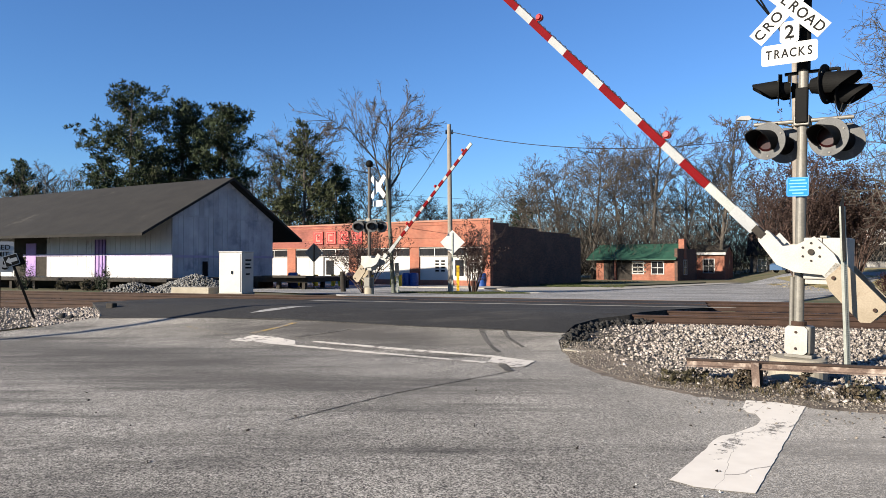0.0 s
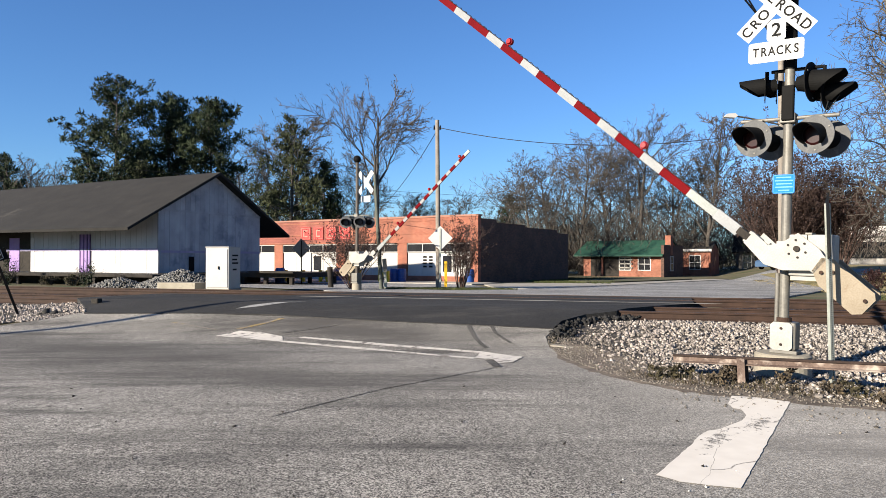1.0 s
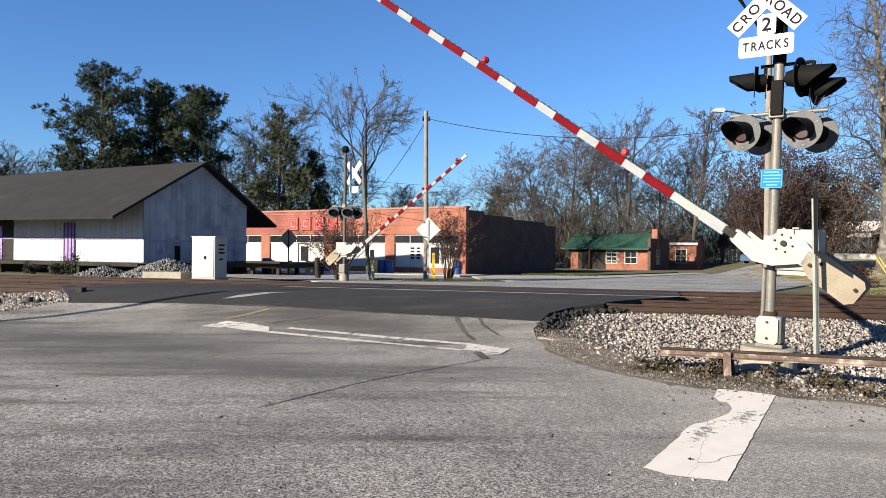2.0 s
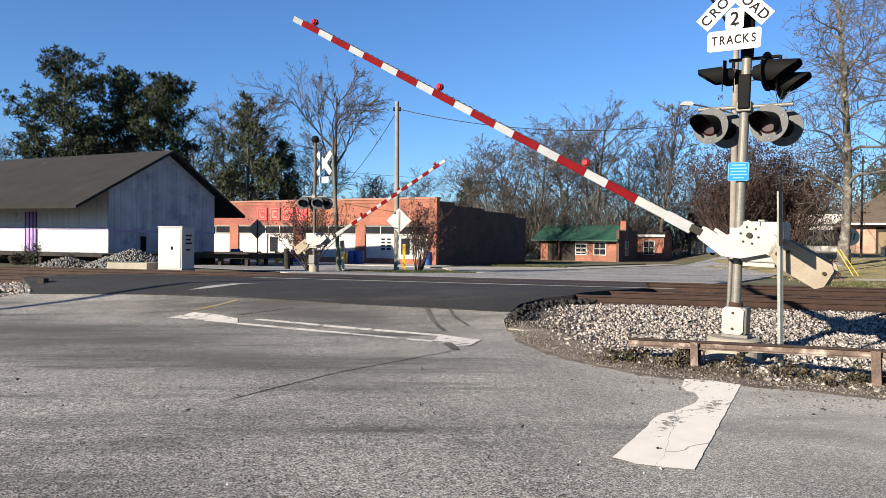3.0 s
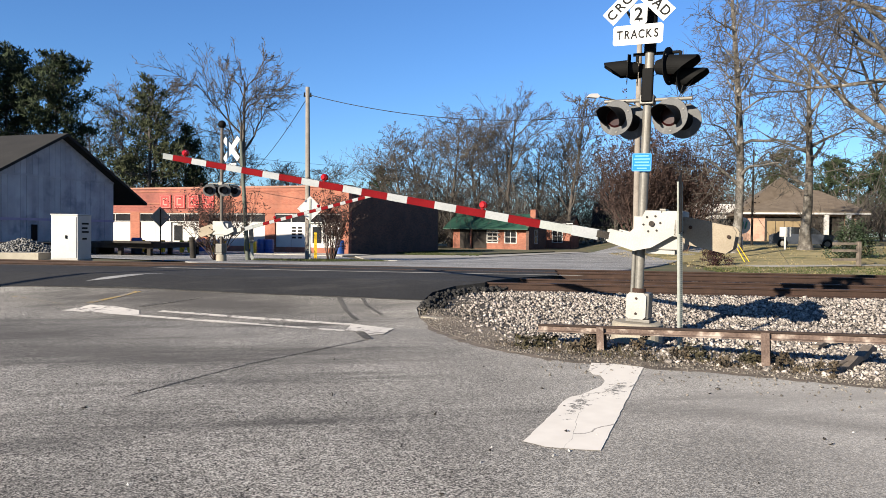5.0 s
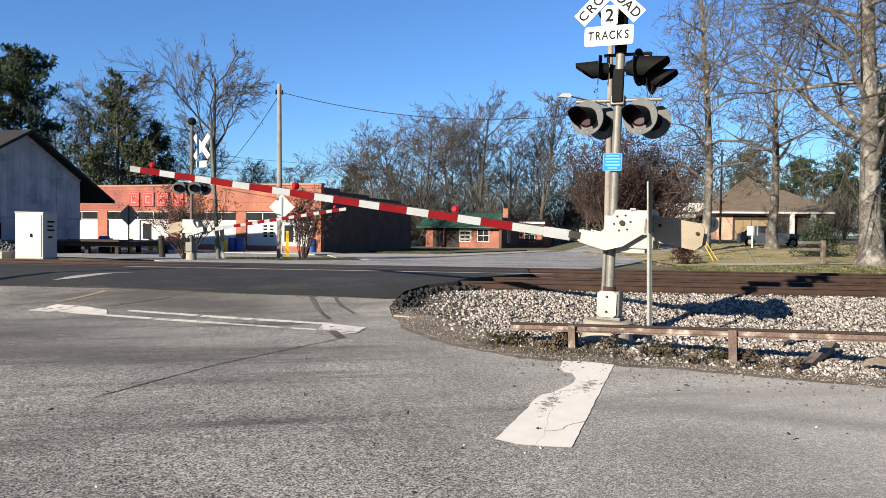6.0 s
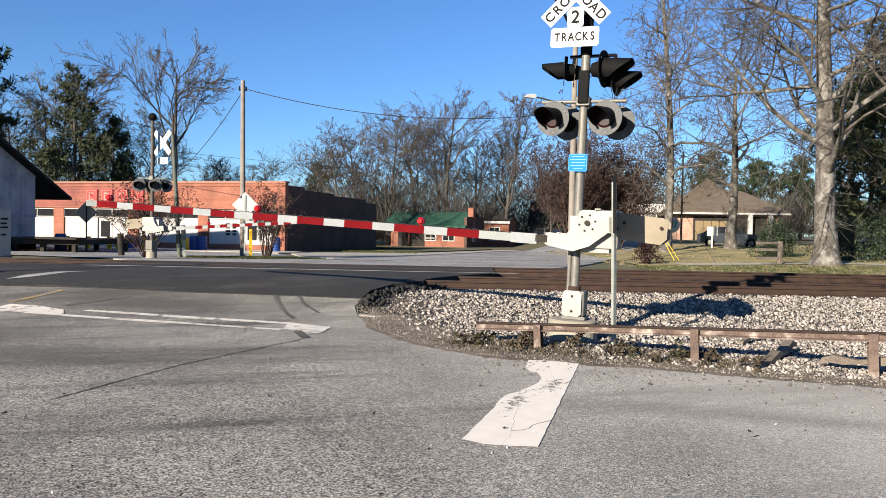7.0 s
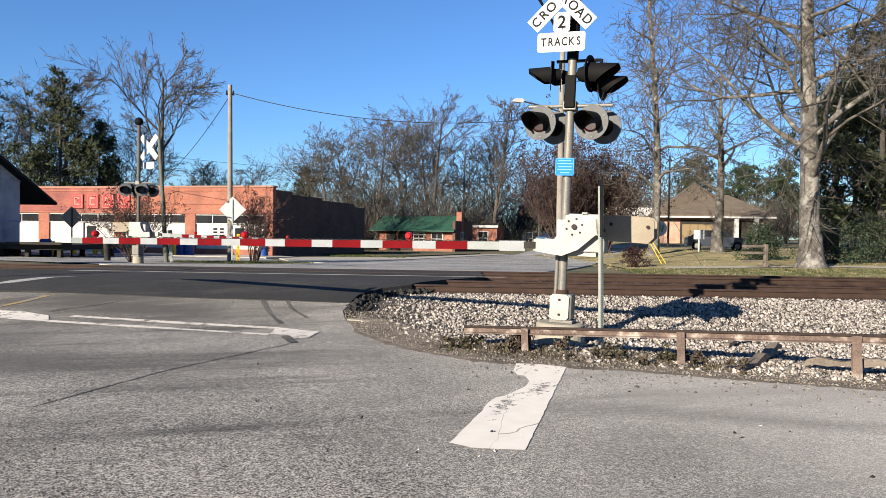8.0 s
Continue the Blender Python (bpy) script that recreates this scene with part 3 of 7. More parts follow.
strip("stop_bar", ragged([(1.65, 5.24), (1.78, 5.08), (1.96, 4.99), (2.14, 4.93), (2.86, 6.09), (3.98, 7.89), (3.75, 8.12), (3.48, 8.25), (3.24, 7.8), (3.2, 7.57), (3.26, 7.48), (3.19, 7.22), (3.05, 6.99), (2.85, 6.8), (2.67, 6.63), (2.55, 6.58), (2.4, 6.4), (2.25, 6.14)], 0.09, 0.005, 8), BAR_PAINT, 0.018, "cracked white thermoplastic stop bar on the asphalt")
strip("lane_bar", [(-4.26, 14.25), (-3.9, 14.73), (-3.34, 14.43), (-2.89, 14.03), (-2.76, 13.41), (-3.43, 13.78)], LINE_PAINT, 0.02, "worn white end of a lane stop line")
strip("lane_bar", [(-2.8, 13.39), (-2.8, 13.55), (-0.88, 12.47), (0.7, 11.44), (0.68, 11.27), (-0.88, 12.3)], LINE_PAINT, 0.02, "thin white stop-line edge")
strip("lane_bar", [(-2.55, 13.84), (-2.45, 13.94), (-0.69, 12.92), (0.84, 12.08), (0.82, 11.94), (-0.73, 12.74)], LINE_PAINT, 0.02, "thin white stop-line edge")
strip("lane_bar", [(0.84, 12.08), (1.48, 11.51), (1.25, 10.92), (1.02, 10.84), (0.98, 11.22), (0.7, 11.38)], LINE_PAINT, 0.021, "worn white end of a lane stop line")
strip("lane_line", [(-4.04, 14.95), (-3.92, 14.9), (-3.2, 15.75), (-3.32, 15.8)], YELLOW_LINE, 0.02, "faded yellow centre line")
strip("lane_line", [(-4.5, 14.95), (-4.42, 14.9), (-5.6, 15.9), (-5.72, 15.9)], YELLOW_LINE, 0.02, "faded yellow centre line")
strip("tar_patch", [(0.84, 11.1), (0.98, 11.13), (1.03, 10.45), (0.91, 10.42)], TYRE, 0.024, "dark tar patch")
for pts in ([(0.70, 14.5), (0.80, 14.5), (0.86, 13.3), (1.0, 12.4), (0.93, 12.35), (0.78, 13.3)], [(1.16, 14.4), (1.24, 14.4), (1.27, 13.6), (1.46, 12.8), (1.40, 12.78), (1.2, 13.6)], [(-2.9, 14.35), (-2.55, 14.55), (-1.9, 14.95), (-2.0, 15.0), (-2.7, 14.62), (-3.0, 14.42)]):
    strip("tyre_mark", pts, TYRE, 0.019, "dark curved tyre mark")
strip("tar_seam", [(0.9, 10.4), (0.93, 10.38), (-0.6, 8.7), (-1.6, 7.2), (-1.62, 7.22), (-0.63, 8.72)], SEAM, 0.019, "thin dark seam in the asphalt")
strip("pale_patch", [(-4.6, 16.95), (-4.1, 17.1), (-3.4, 17.6), (-3.1, 17.85), (-3.6, 17.75), (-4.3, 17.35)], FAR_ASPHALT, 0.034, "pale dusty patch on the black asphalt")

# ---- tracks ----
RAIL_N = (15.6, 17.1, 19.55, 21.05)
TRACK_TURN = -18.0


def build_rail():
    bm = bmesh.new()
    prof = [(-0.07, -0.17), (0.07, -0.17), (0.07, -0.155), (0.012, -0.135), (0.009, -0.05), (0.035, -0.038), (0.036, -0.008), (0.028, 0.0), (-0.028, 0.0), (-0.036, -0.008), (-0.035, -0.038), (-0.009, -0.05), (-0.012, -0.135), (-0.07, -0.155)]
    xs = [-80 + 10 * i for i in range(18)]
    rows = [[bm.verts.new((x, y, z)) for y, z in prof] for x in xs]
    for a, b in zip(rows, rows[1:]):
        for i in range(len(prof)):
            j = (i + 1) % len(prof)
            f = bm.faces.new((a[i], a[j], b[j], b[i]))
            f.material_index = 1 if i == 7 else 0
    bm.faces.new(rows[0])
    bm.faces.new(rows[-1][::-1])
    return link("rail", bm, [RUST, RAILTOP])


first = build_rail()
tagged(first, "rust-brown steel rail on the ballast", "rail", "rails of the two tracks")
first.matrix_world = pose(*xy(0, RAIL_N[0]), 0.5, 0, 0, TRACK_TURN)
for n in RAIL_N[1:]:
    copy_thing(first, pose(*xy(0, n), 0.5 if n < 18 else 0.53, 0, 0, TRACK_TURN))

bm = bmesh.new()
rng = random.Random(5)
for n in (16.35, 20.3):
    for i in range(-90, 130):
        u = i * 0.53 + rng.uniform(-0.03, 0.03)
        if (-14 if n < 18 else -10) < u < 1.5:
            continue
        e = rng.uniform(-0.06, 0.06)
        box(bm, u - 0.11, u + 0.11, n - 1.3 + e, n + 1.3 + e, 0.20, 0.335, m=pose(0, 0, 0, 0, 0, TRACK_TURN))
tagged(link("sleepers", bm, TIE), "weathered brown wooden sleepers half buried in ballast, darkened for the rails' shade", "sleepers", "", "stuff")

# ---- level-crossing signal ----
FAR_MAST = material("far_mast", (0.045, 0.038, 0.032), (0.09, 0.078, 0.066), 3.0, 0.7, 0.1, 40)
ARM_PLANE = 0.34


def light_head(parent, x, y, z, turn, size=0.93, face=DISC):
    """One flashing light: round backing disc, dark housing, red lens, long hood. It looks along its own -Y, turned about Z."""
    bm = bmesh.new()
    cyl(bm, (0, 0, 0), (0, -0.014, 0), 0.27, seg=40)
    head = link("signal_light", bm, face, parent, "round grey backing disc" if face is DISC else "round black backing disc")
    head.matrix_local = pose(x, y, z, 0, 0, turn) @ Matrix.Scale(size, 4)
    bm = bmesh.new()
    cyl(bm, (0, 0.01, 0), (0, 0.17, 0), 0.14, 0.10, 20)
    cyl(bm, (0, 0.17, 0), (0, 0.20, 0), 0.06, 0.05, 12)
    link("housing", bm, BLACK, head, "dark cast housing")
    bm = bmesh.new()
    cyl(bm, (0, -0.0145, 0), (0, -0.03, 0), 0.15, 0.12, 24)
    link("lens", bm, LENS, head, "dark red lens, unlit")
    bm = bmesh.new()
    arc = [radians(-52 + 9.5 * i) for i in range(31)]
    rows = []
    for k in range(2):
        rr = 0.165 - 0.010 * k
        for d in (0, 1):
            row = []
            for a in arc:
                out = 0.05 + 0.36 * min(1.0, max(0.12, 0.62 + 0.6 * math.sin(a)))
                row.append(bm.verts.new((rr * math.cos(a), -0.015 - d * out, rr * math.sin(a) - d * out * 0.10)))
            rows.append(row)
    for i in range(30):
        for a, b in ((0, 1), (1, 3), (3, 2), (2, 0)):
            bm.faces.new((rows[a][i], rows[b][i], rows[b][i + 1], rows[a][i + 1]))
    for i in (0, 30):
        bm.faces.new((rows[0][i], rows[1][i], rows[3][i], rows[2][i]))
    link("hood", bm, BLACK, head, "long black visor hood")
    for ax, az in ((0.2, 0.1), (-0.18, 0.13), (0.02, -0.22)):
        cylpart("bolt", (ax, -0.014, az), (ax, -0.024, az), 0.012, GALV, head, seg=8)
    return head


def blade(parent, name, cx, y, cz, tilt, text, turn=0):
    b = boxpart(name, (-0.61, 0.61, -0.004, 0.004, -0.115, 0.115), SIGN_WHITE, parent, "white reflective crossbuck blade", 0.003)
    b.matrix_local = pose(cx, y, cz, 0, 0, turn) @ pose(0, 0, 0, 0, tilt, 0)
    for i, ch in enumerate(text):
        letters("letter", ch, 0.185, pose(-0.52 + 1.04 * i / (len(text) - 1), -0.006, 0, 90, 0, 0), BLACK_FLAT, b)
    return b


def crossing_signal(m, arm_len, label, near):
    """Mast with lights, signs and a gate. Local frame: -Y faces the traffic, -X is the way of the lowered arm."""
    sig = thing("crossing_signal", m, label, "crossing signal", "crossing signals")
    bm = bmesh.new()
    k = 1.0 if near else 0.55
    cyl(bm, (0, 0, -0.1), (0, 0, 0.29), 0.37 * k, 0.36 * k, 32)
    cyl(bm, (0, 0, 0.29), (0, 0, 0.31), 0.36 * k, 0.33 * k, 32)
    link("foundation", bm, CONCRETE, sig, "cream concrete footing")
    bm = bmesh.new()
    box(bm, -0.15, 0.20, -0.13, 0.17, 0.31, 0.36, bevel=0.01)
    box(bm, -0.13, 0.18, -0.12, 0.16, 0.36, 0.74, bevel=0.03)
    base = link("junction_base", bm, GALV, sig, "white-grey cast junction base")
    bm = bmesh.new()
    prism(bm, [(-0.14, 0.40), (-0.1, 0.36), (0.1, 0.36), (0.14, 0.40), (0.14, 0.70), (0.1, 0.74), (-0.1, 0.74), (-0.14, 0.70)], -0.15, -0.12)
    link("cover", bm, WHITE, base)
    for z in (0.44, 0.66):
        cylpart("bolt", (0, -0.15, z), (0, -0.165, z), 0.018, RUST, base, seg=8)
    top = 5.35 if near else 5.4
    cylpart("mast", (0, 0, 0.7), (0, 0, top), 0.065, GALV if near else FAR_MAST, sig, "weathered galvanised round mast" if near else "dull brown round mast", seg=24)
    if near:
        cylpart("conduit", (-0.085, -0.03, 0.72), (-0.085, -0.03, 1.4), 0.03, GALV, sig, "pale conduit pipe")
        cylpart("collar", (0, 0, 0.73), (0, 0, 0.80), 0.1, RUST, sig, "rusty cast collar", seg=20)
    # gate mechanism
    px, pz = (0.21, 1.74) if near else (-0.1, 1.45)
    bm = bmesh.new()
    box(bm, px - 0.12, px + 0.42, -0.24, 0.16, pz - 0.36, pz + 0.19, bevel=0.02)
    box(bm, px - 0.1, px + 0.3, -0.2, 0.12, pz - 0.42, pz - 0.36)
    box(bm, px - 0.30, px - 0.10, -0.12, 0.12, pz - 0.2, pz + 0.1)
    mech = link("gate_mechanism", bm, WHITE, sig, "white steel gate mechanism box")
    cylpart("hub", (px, -0.24, pz), (px, -0.39, pz), 0.038, DARK_WOOD, mech, "dark pivot hub", seg=16)
    boxpart("latch", (px + 0.08, px + 0.16, -0.26, -0.02, pz + 0.19, pz + 0.215), GALV, mech)
    boxpart("seam", (px + 0.10, px + 0.11, -0.247, -0.239, pz - 0.2, pz + 0.19), DARK_WOOD, mech)
    # arm on its pivot: keyed in motions()
    bm = bmesh.new()
    neck = [(0.20, 0.17), (-0.12, 0.17), (-0.19, -0.05), (-0.30, -0.19), (-0.56, -0.17), (-0.57, -0.36), (-0.18, -0.42), (0.05, -0.33), (0.30, -0.12), (0.36, -0.12), (0.36, 0.12)]
    prism(bm, neck, -ARM_PLANE - 0.02, -ARM_PLANE + 0.0)
    prism(bm, neck, 0.20, 0.222)
    box(bm, -0.60, -0.40, -ARM_PLANE, -ARM_PLANE + 0.10, -0.35, -0.18)
    arm = link("gate_arm", bm, WHITE, sig, "white steel arm bracket")
    arm.matrix_local = pose(px, 0, pz)
    for i in range(6):
        a = radians(60 * i + 15)
        c, z = 0.115 * math.cos(a), 0.115 * math.sin(a)
        cylpart("bolt", (c, -ARM_PLANE - 0.02, z), (c, -ARM_PLANE - 0.032, z), 0.015, DARK_WOOD, arm, seg=8)
    # boom: bracket sleeve, then alternating sheeting
    y0, y1 = -ARM_PLANE - 0.01, -ARM_PLANE + 0.05
    hinge = boxpart("shear_hinge", (-0.74, -0.56, y0 - 0.01, y1 + 0.04, -0.32, -0.22), DARK_WOOD, arm, "dark rusty shear bracket")
    s, L = 0.72, arm_len

    def z_at(d):
        k = (d - 0.7) / (L - 0.7)
        return -0.285 - 0.02 * k, 0.061 - 0.005 * k

    def stretch(name, a, b, mat, lab, more=0.0):
        bm = bmesh.new()
        (za, ha), (zb, hb) = z_at(a), z_at(b)
        ha, hb = ha + more, hb + more
        prism(bm, [(-a, za - ha), (-b, zb - hb), (-b, zb + hb), (-a, za + ha)], y0, y1)
        return link(name, bm, mat, arm, lab)

    stretch("boom_sleeve", s, 1.12, ARM_WHITE, "white riveted boom sleeve", 0.015)
    stretch("boom_root", 1.12, 1.62, ARM_GREY, "bare aluminium boom root")
    # nine red stripes with shorter white ones between them
    r = (L - 0.28 - 1.62) / 15.0
    for i in range(9):
        a = 1.62 + 1.75 * r * i
        stretch("red_stripe", a, a + r, RED, "red reflective stripe")
        if i < 8:
            stretch("white_stripe", a + r, a + 1.75 * r, ARM_WHITE, "white reflective stripe")
    stretch("boom_tip", L - 0.28, L, ARM_GREY, "bare aluminium boom tip")
    bm = bmesh.new()
    pts = []
    d = 0.8
    while d < L - 0.35:
        z, h = z_at(d)
        pts.append(Vector((-d, y0 + 0.03, z + h + 0.008 + 0.012 * math.sin(d * 46))))
        d += 0.05
    hose(bm, pts, 0.007)
    link("lamp_cable", bm, CABLE, arm, "black lamp cable looped along the boom")
    for d in ((2.6, 5.7, 9.12) if near else (2.2, 4.2, L - 0.45)):
        z, h = z_at(d)
        bm = bmesh.new()
        cyl(bm, (-d, y0 - 0.03, z + h + 0.075), (-d, y0 + 0.0, z + h + 0.075), 0.04, 0.055, 16)
        cyl(bm, (-d, y0 + 0.0, z + h + 0.075), (-d, y0 + 0.06, z + h + 0.075), 0.06, 0.06, 16)
        cyl(bm, (-d, y0 + 0.06, z + h + 0.075), (-d, y0 + 0.10, z + h + 0.075), 0.055, 0.035, 16)
        cyl(bm, (-d, y0 + 0.03, z + h), (-d, y0 + 0.03, z + h + 0.05), 0.02, seg=8)
        link("arm_lamp", bm, LAMP_RED, arm, "round red arm lamp")
    # counterweight
    bm = bmesh.new()
    cw = [(0.30, 0.10), (0.42, 0.17), (1.04, 0.14), (1.10, 0.08), (1.10, -0.15), (1.02, -0.23), (0.50, -0.20), (0.32, -0.10)]
    prism(bm, cw, -ARM_PLANE - 0.02, -ARM_PLANE + 0.04)
    prism(bm, cw, 0.14, 0.20)
    w = link("counterweight", bm, CREAM, arm, "cream rust-streaked counterweight plates")
    for c, z in ((1.02, 0.0), (0.52, 0.04), (0.42, -0.05)):
        cylpart("bolt", (c, -ARM_PLANE - 0.05, z), (c, 0.24, z), 0.024, RUST, w, "rusty through bolt", seg=10)
    # lights
    zl, zu = (3.52, 4.27) if near else (3.15, 4.0)
    cylpart("crossarm", (-0.62, -0.02, zl), (0.62, -0.02, zl), 0.028, GALV, sig, "galvanised light crossarm")
    bm = bmesh.new()
    box(bm, -0.1, 0.1, -0.1, 0.1, zl - 0.07, zl + 0.07, bevel=0.015)
    link("crossarm_clamp", bm, GALV, sig)
    for x in (-0.32, 0.43) if near else (-0.36, 0.36):
        turn = -11 if near else 28
        light_head(sig, x - 0.06, -0.27, zl - 0.28, turn)
        light_head(sig, x + 0.05, 0.24, zl - 0.28, turn + 180)
        bm = bmesh.new()
        cyl(bm, (x, -0.03, zl), (x, -0.03, zl - 0.24), 0.024, seg=10)
        box(bm, x - 0.11, x + 0.11, -0.12, 0.06, zl - 0.36, zl - 0.12, bevel=0.03)
        link("light_bracket", bm, BLACK, sig, "dark cast light bracket")
    if near:
        cylpart("upper_crossarm", (-0.24, 0.02, zu - 0.08), (0.42, 0.02, zu - 0.08), 0.024, BLACK, sig, "upper light crossarm")
        for x, y, turn in ((-0.33, -0.02, -77), (-0.20, 0.12, -77), (0.30, -0.05, 80), (0.47, 0.14, 80)):
            light_head(sig, x * 0.92, y, zu - (0.29 if x < 0.45 else 0.42), turn, 0.8 if x < 0 else 0.98 if x < 0.45 else 0.84, BLACK)
            bm = bmesh.new()
            cyl(bm, (x * 0.9, 0.02, zu - 0.07), (x * 0.9, 0.02, zu - 0.2), 0.024, seg=10)
            link("light_bracket", bm, BLACK, sig, "dark cast light bracket")
        bm = bmesh.new()
        box(bm, -0.075, 0.085, -0.13, -0.06, 3.48, 3.96, bevel=0.02)
        link("terminal_box", bm, BLACK, sig, "dark terminal box on the mast")
        sx, sy = -0.13, -0.26
        sign = plate("tracks_sign", sx - 0.35, sx + 0.35, 4.27, 4.55, sy, SIGN_WHITE, sig, "white sign that reads TRACKS", 0.04)
        for i, ch in enumerate("TRACKS"):
            letters("letter", ch, 0.168, pose(sx - 0.255 + 0.102 * i, sy - 0.003, 4.41, 90, 0, 0) @ Matrix.Diagonal((0.78, 1, 1, 1)), BLACK_FLAT, sign)
        sign = plate("number_sign", sx - 0.12, sx + 0.12, 4.553, 4.84, sy, SIGN_WHITE, sig, "white sign that reads 2", 0.04)
        letters("letter", "2", 0.25, pose(sx, sy - 0.003, 4.69, 90, 0, 0), BLACK_FLAT, sign)
        cylpart("sign_bracket", (sx, sy + 0.004, 4.6), (-0.02, -0.05, 4.6), 0.02, BLACK, sig)
        blue = plate("blue_sign", -0.165, 0.115, 2.49, 2.75, -0.10, BLUE_SIGN, sig, "small blue notice plate with pale lines", 0.025)
        pale = plain("notice_white", (0.06, 0.25, 0.58), 0.5)
        for i, (a, b) in enumerate(((-0.12, 0.07), (-0.135, 0.09), (-0.12, 0.08), (-0.13, 0.09), (-0.09, 0.05))):
            z = 2.71 - 0.044 * i
            boxpart("text_line", (a, b, -0.1035, -0.1005, z - 0.008, z + 0.008), pale, blue)
        for q in ((-0.15, 0.10, 2.738, 2.743), (-0.15, 0.10, 2.497, 2.502), (-0.158, -0.153, 2.51, 2.73), (0.103, 0.108, 2.51, 2.73)):
            boxpart("border", (q[0], q[1], -0.1035, -0.1005, q[2], q[3]), pale, blue)
        for i in range(3):
            bmw = bmesh.new()
            pts = [Vector((0.30 + 0.12 * i, 0.05, zu - 0.35)), Vector((0.36 + 0.12 * i, 0.08, zl + 0.28)), Vector((0.42, 0.05, zl))]
            for a, b in zip(pts, pts[1:]):
                cyl(bmw, a, b, 0.006, seg=6)
            link("cable", bmw, CABLE, sig)
        cylpart("upper_mast_tube", (0, 0, 4.2), (0, 0, 5.35), 0.085, BLACK, sig, "dark wider tube round the upper mast", seg=20)
    zc, xc, yc = (5.07, -0.13, -0.27) if near else (4.55, -0.3, -0.2)
    blade(sig, "crossbuck_blade", xc, yc, zc, -45, "CROSSING", 0 if near else -14)
    blade(sig, "crossbuck_blade", xc, yc - 0.012, zc, 45, "RAILROAD", 0 if near else -14)
    if not near:
        bm = bmesh.new()
        bmesh.ops.create_uvsphere(bm, u_segments=20, v_segments=12, radius=0.16)
        bmesh.ops.translate(bm, vec=(0, 0, top + 0.12), verts=bm.verts)
        link("bell", bm, BLACK, sig, "black round bell housing")
        ns = boxpart("number_sign", (-0.3, 0.3, -0.003, 0.003, -0.13, 0.13), SIGN_WHITE, sig, "small white tracks sign")
        ns.matrix_local = pose(-0.3, -0.2, 3.85, 0, 0, -14)
    return sig, arm


NEAR_SIGNAL = (4.824, 9.778)
signal_a, arm_a = crossing_signal(pose(*NEAR_SIGNAL, 0.0, 0, 0, -38.5) @ pose(0, 0, 0, 0, 1.6, 0), 9.70, "galvanised level-crossing signal with lights and a red-white gate", True)
signal_b, arm_b = crossing_signal(pose(-3.1, 30.1, 0.24, 0, 0, 149), 6.5, "distant level-crossing signal with grey light discs and a gate", False)


def motions():
    near_arm = [(0.0, 44.1), (0.5, 41.3), (1.0, 38.65), (1.5, 36.0), (3.0, 26.65), (3.5, 21.25), (4.0, 15.55), (4.5, 10.3), (5.2, 7.5), (6.0, 6.1), (6.5, 4.15), (7.0, 1.75), (7.5, -0.15), (8.0, -1.95)]
    far_arm = [(0.0, 47.4), (0.5, 44.5), (1.0, 41.7), (1.5, 38.85), (3.0, 30.2), (3.5, 27.3), (4.0, 24.2), (4.5, 18.2), (5.2, 12.0), (6.0, 8.4), (6.5, 6.1), (7.0, 3.7), (7.5, 1.2), (8.0, -1.2)]
    walk(arm_a, [(t, pose(0.21, 0, 1.74, 0, a, 0)) for t, a in near_arm])
    walk(arm_b, [(t, pose(-0.1, 0, 1.45, 0, a, 0)) for t, a in far_arm])


# ---- depot ----
# local: X along the long wall away to the west (negative), Y into the building
DEPOT = pose(-14.0, 37.0, 0.82, 0, 0, -25)
DW, DL, DH, DR = 8.1, 42.0, 3.35, 5.45


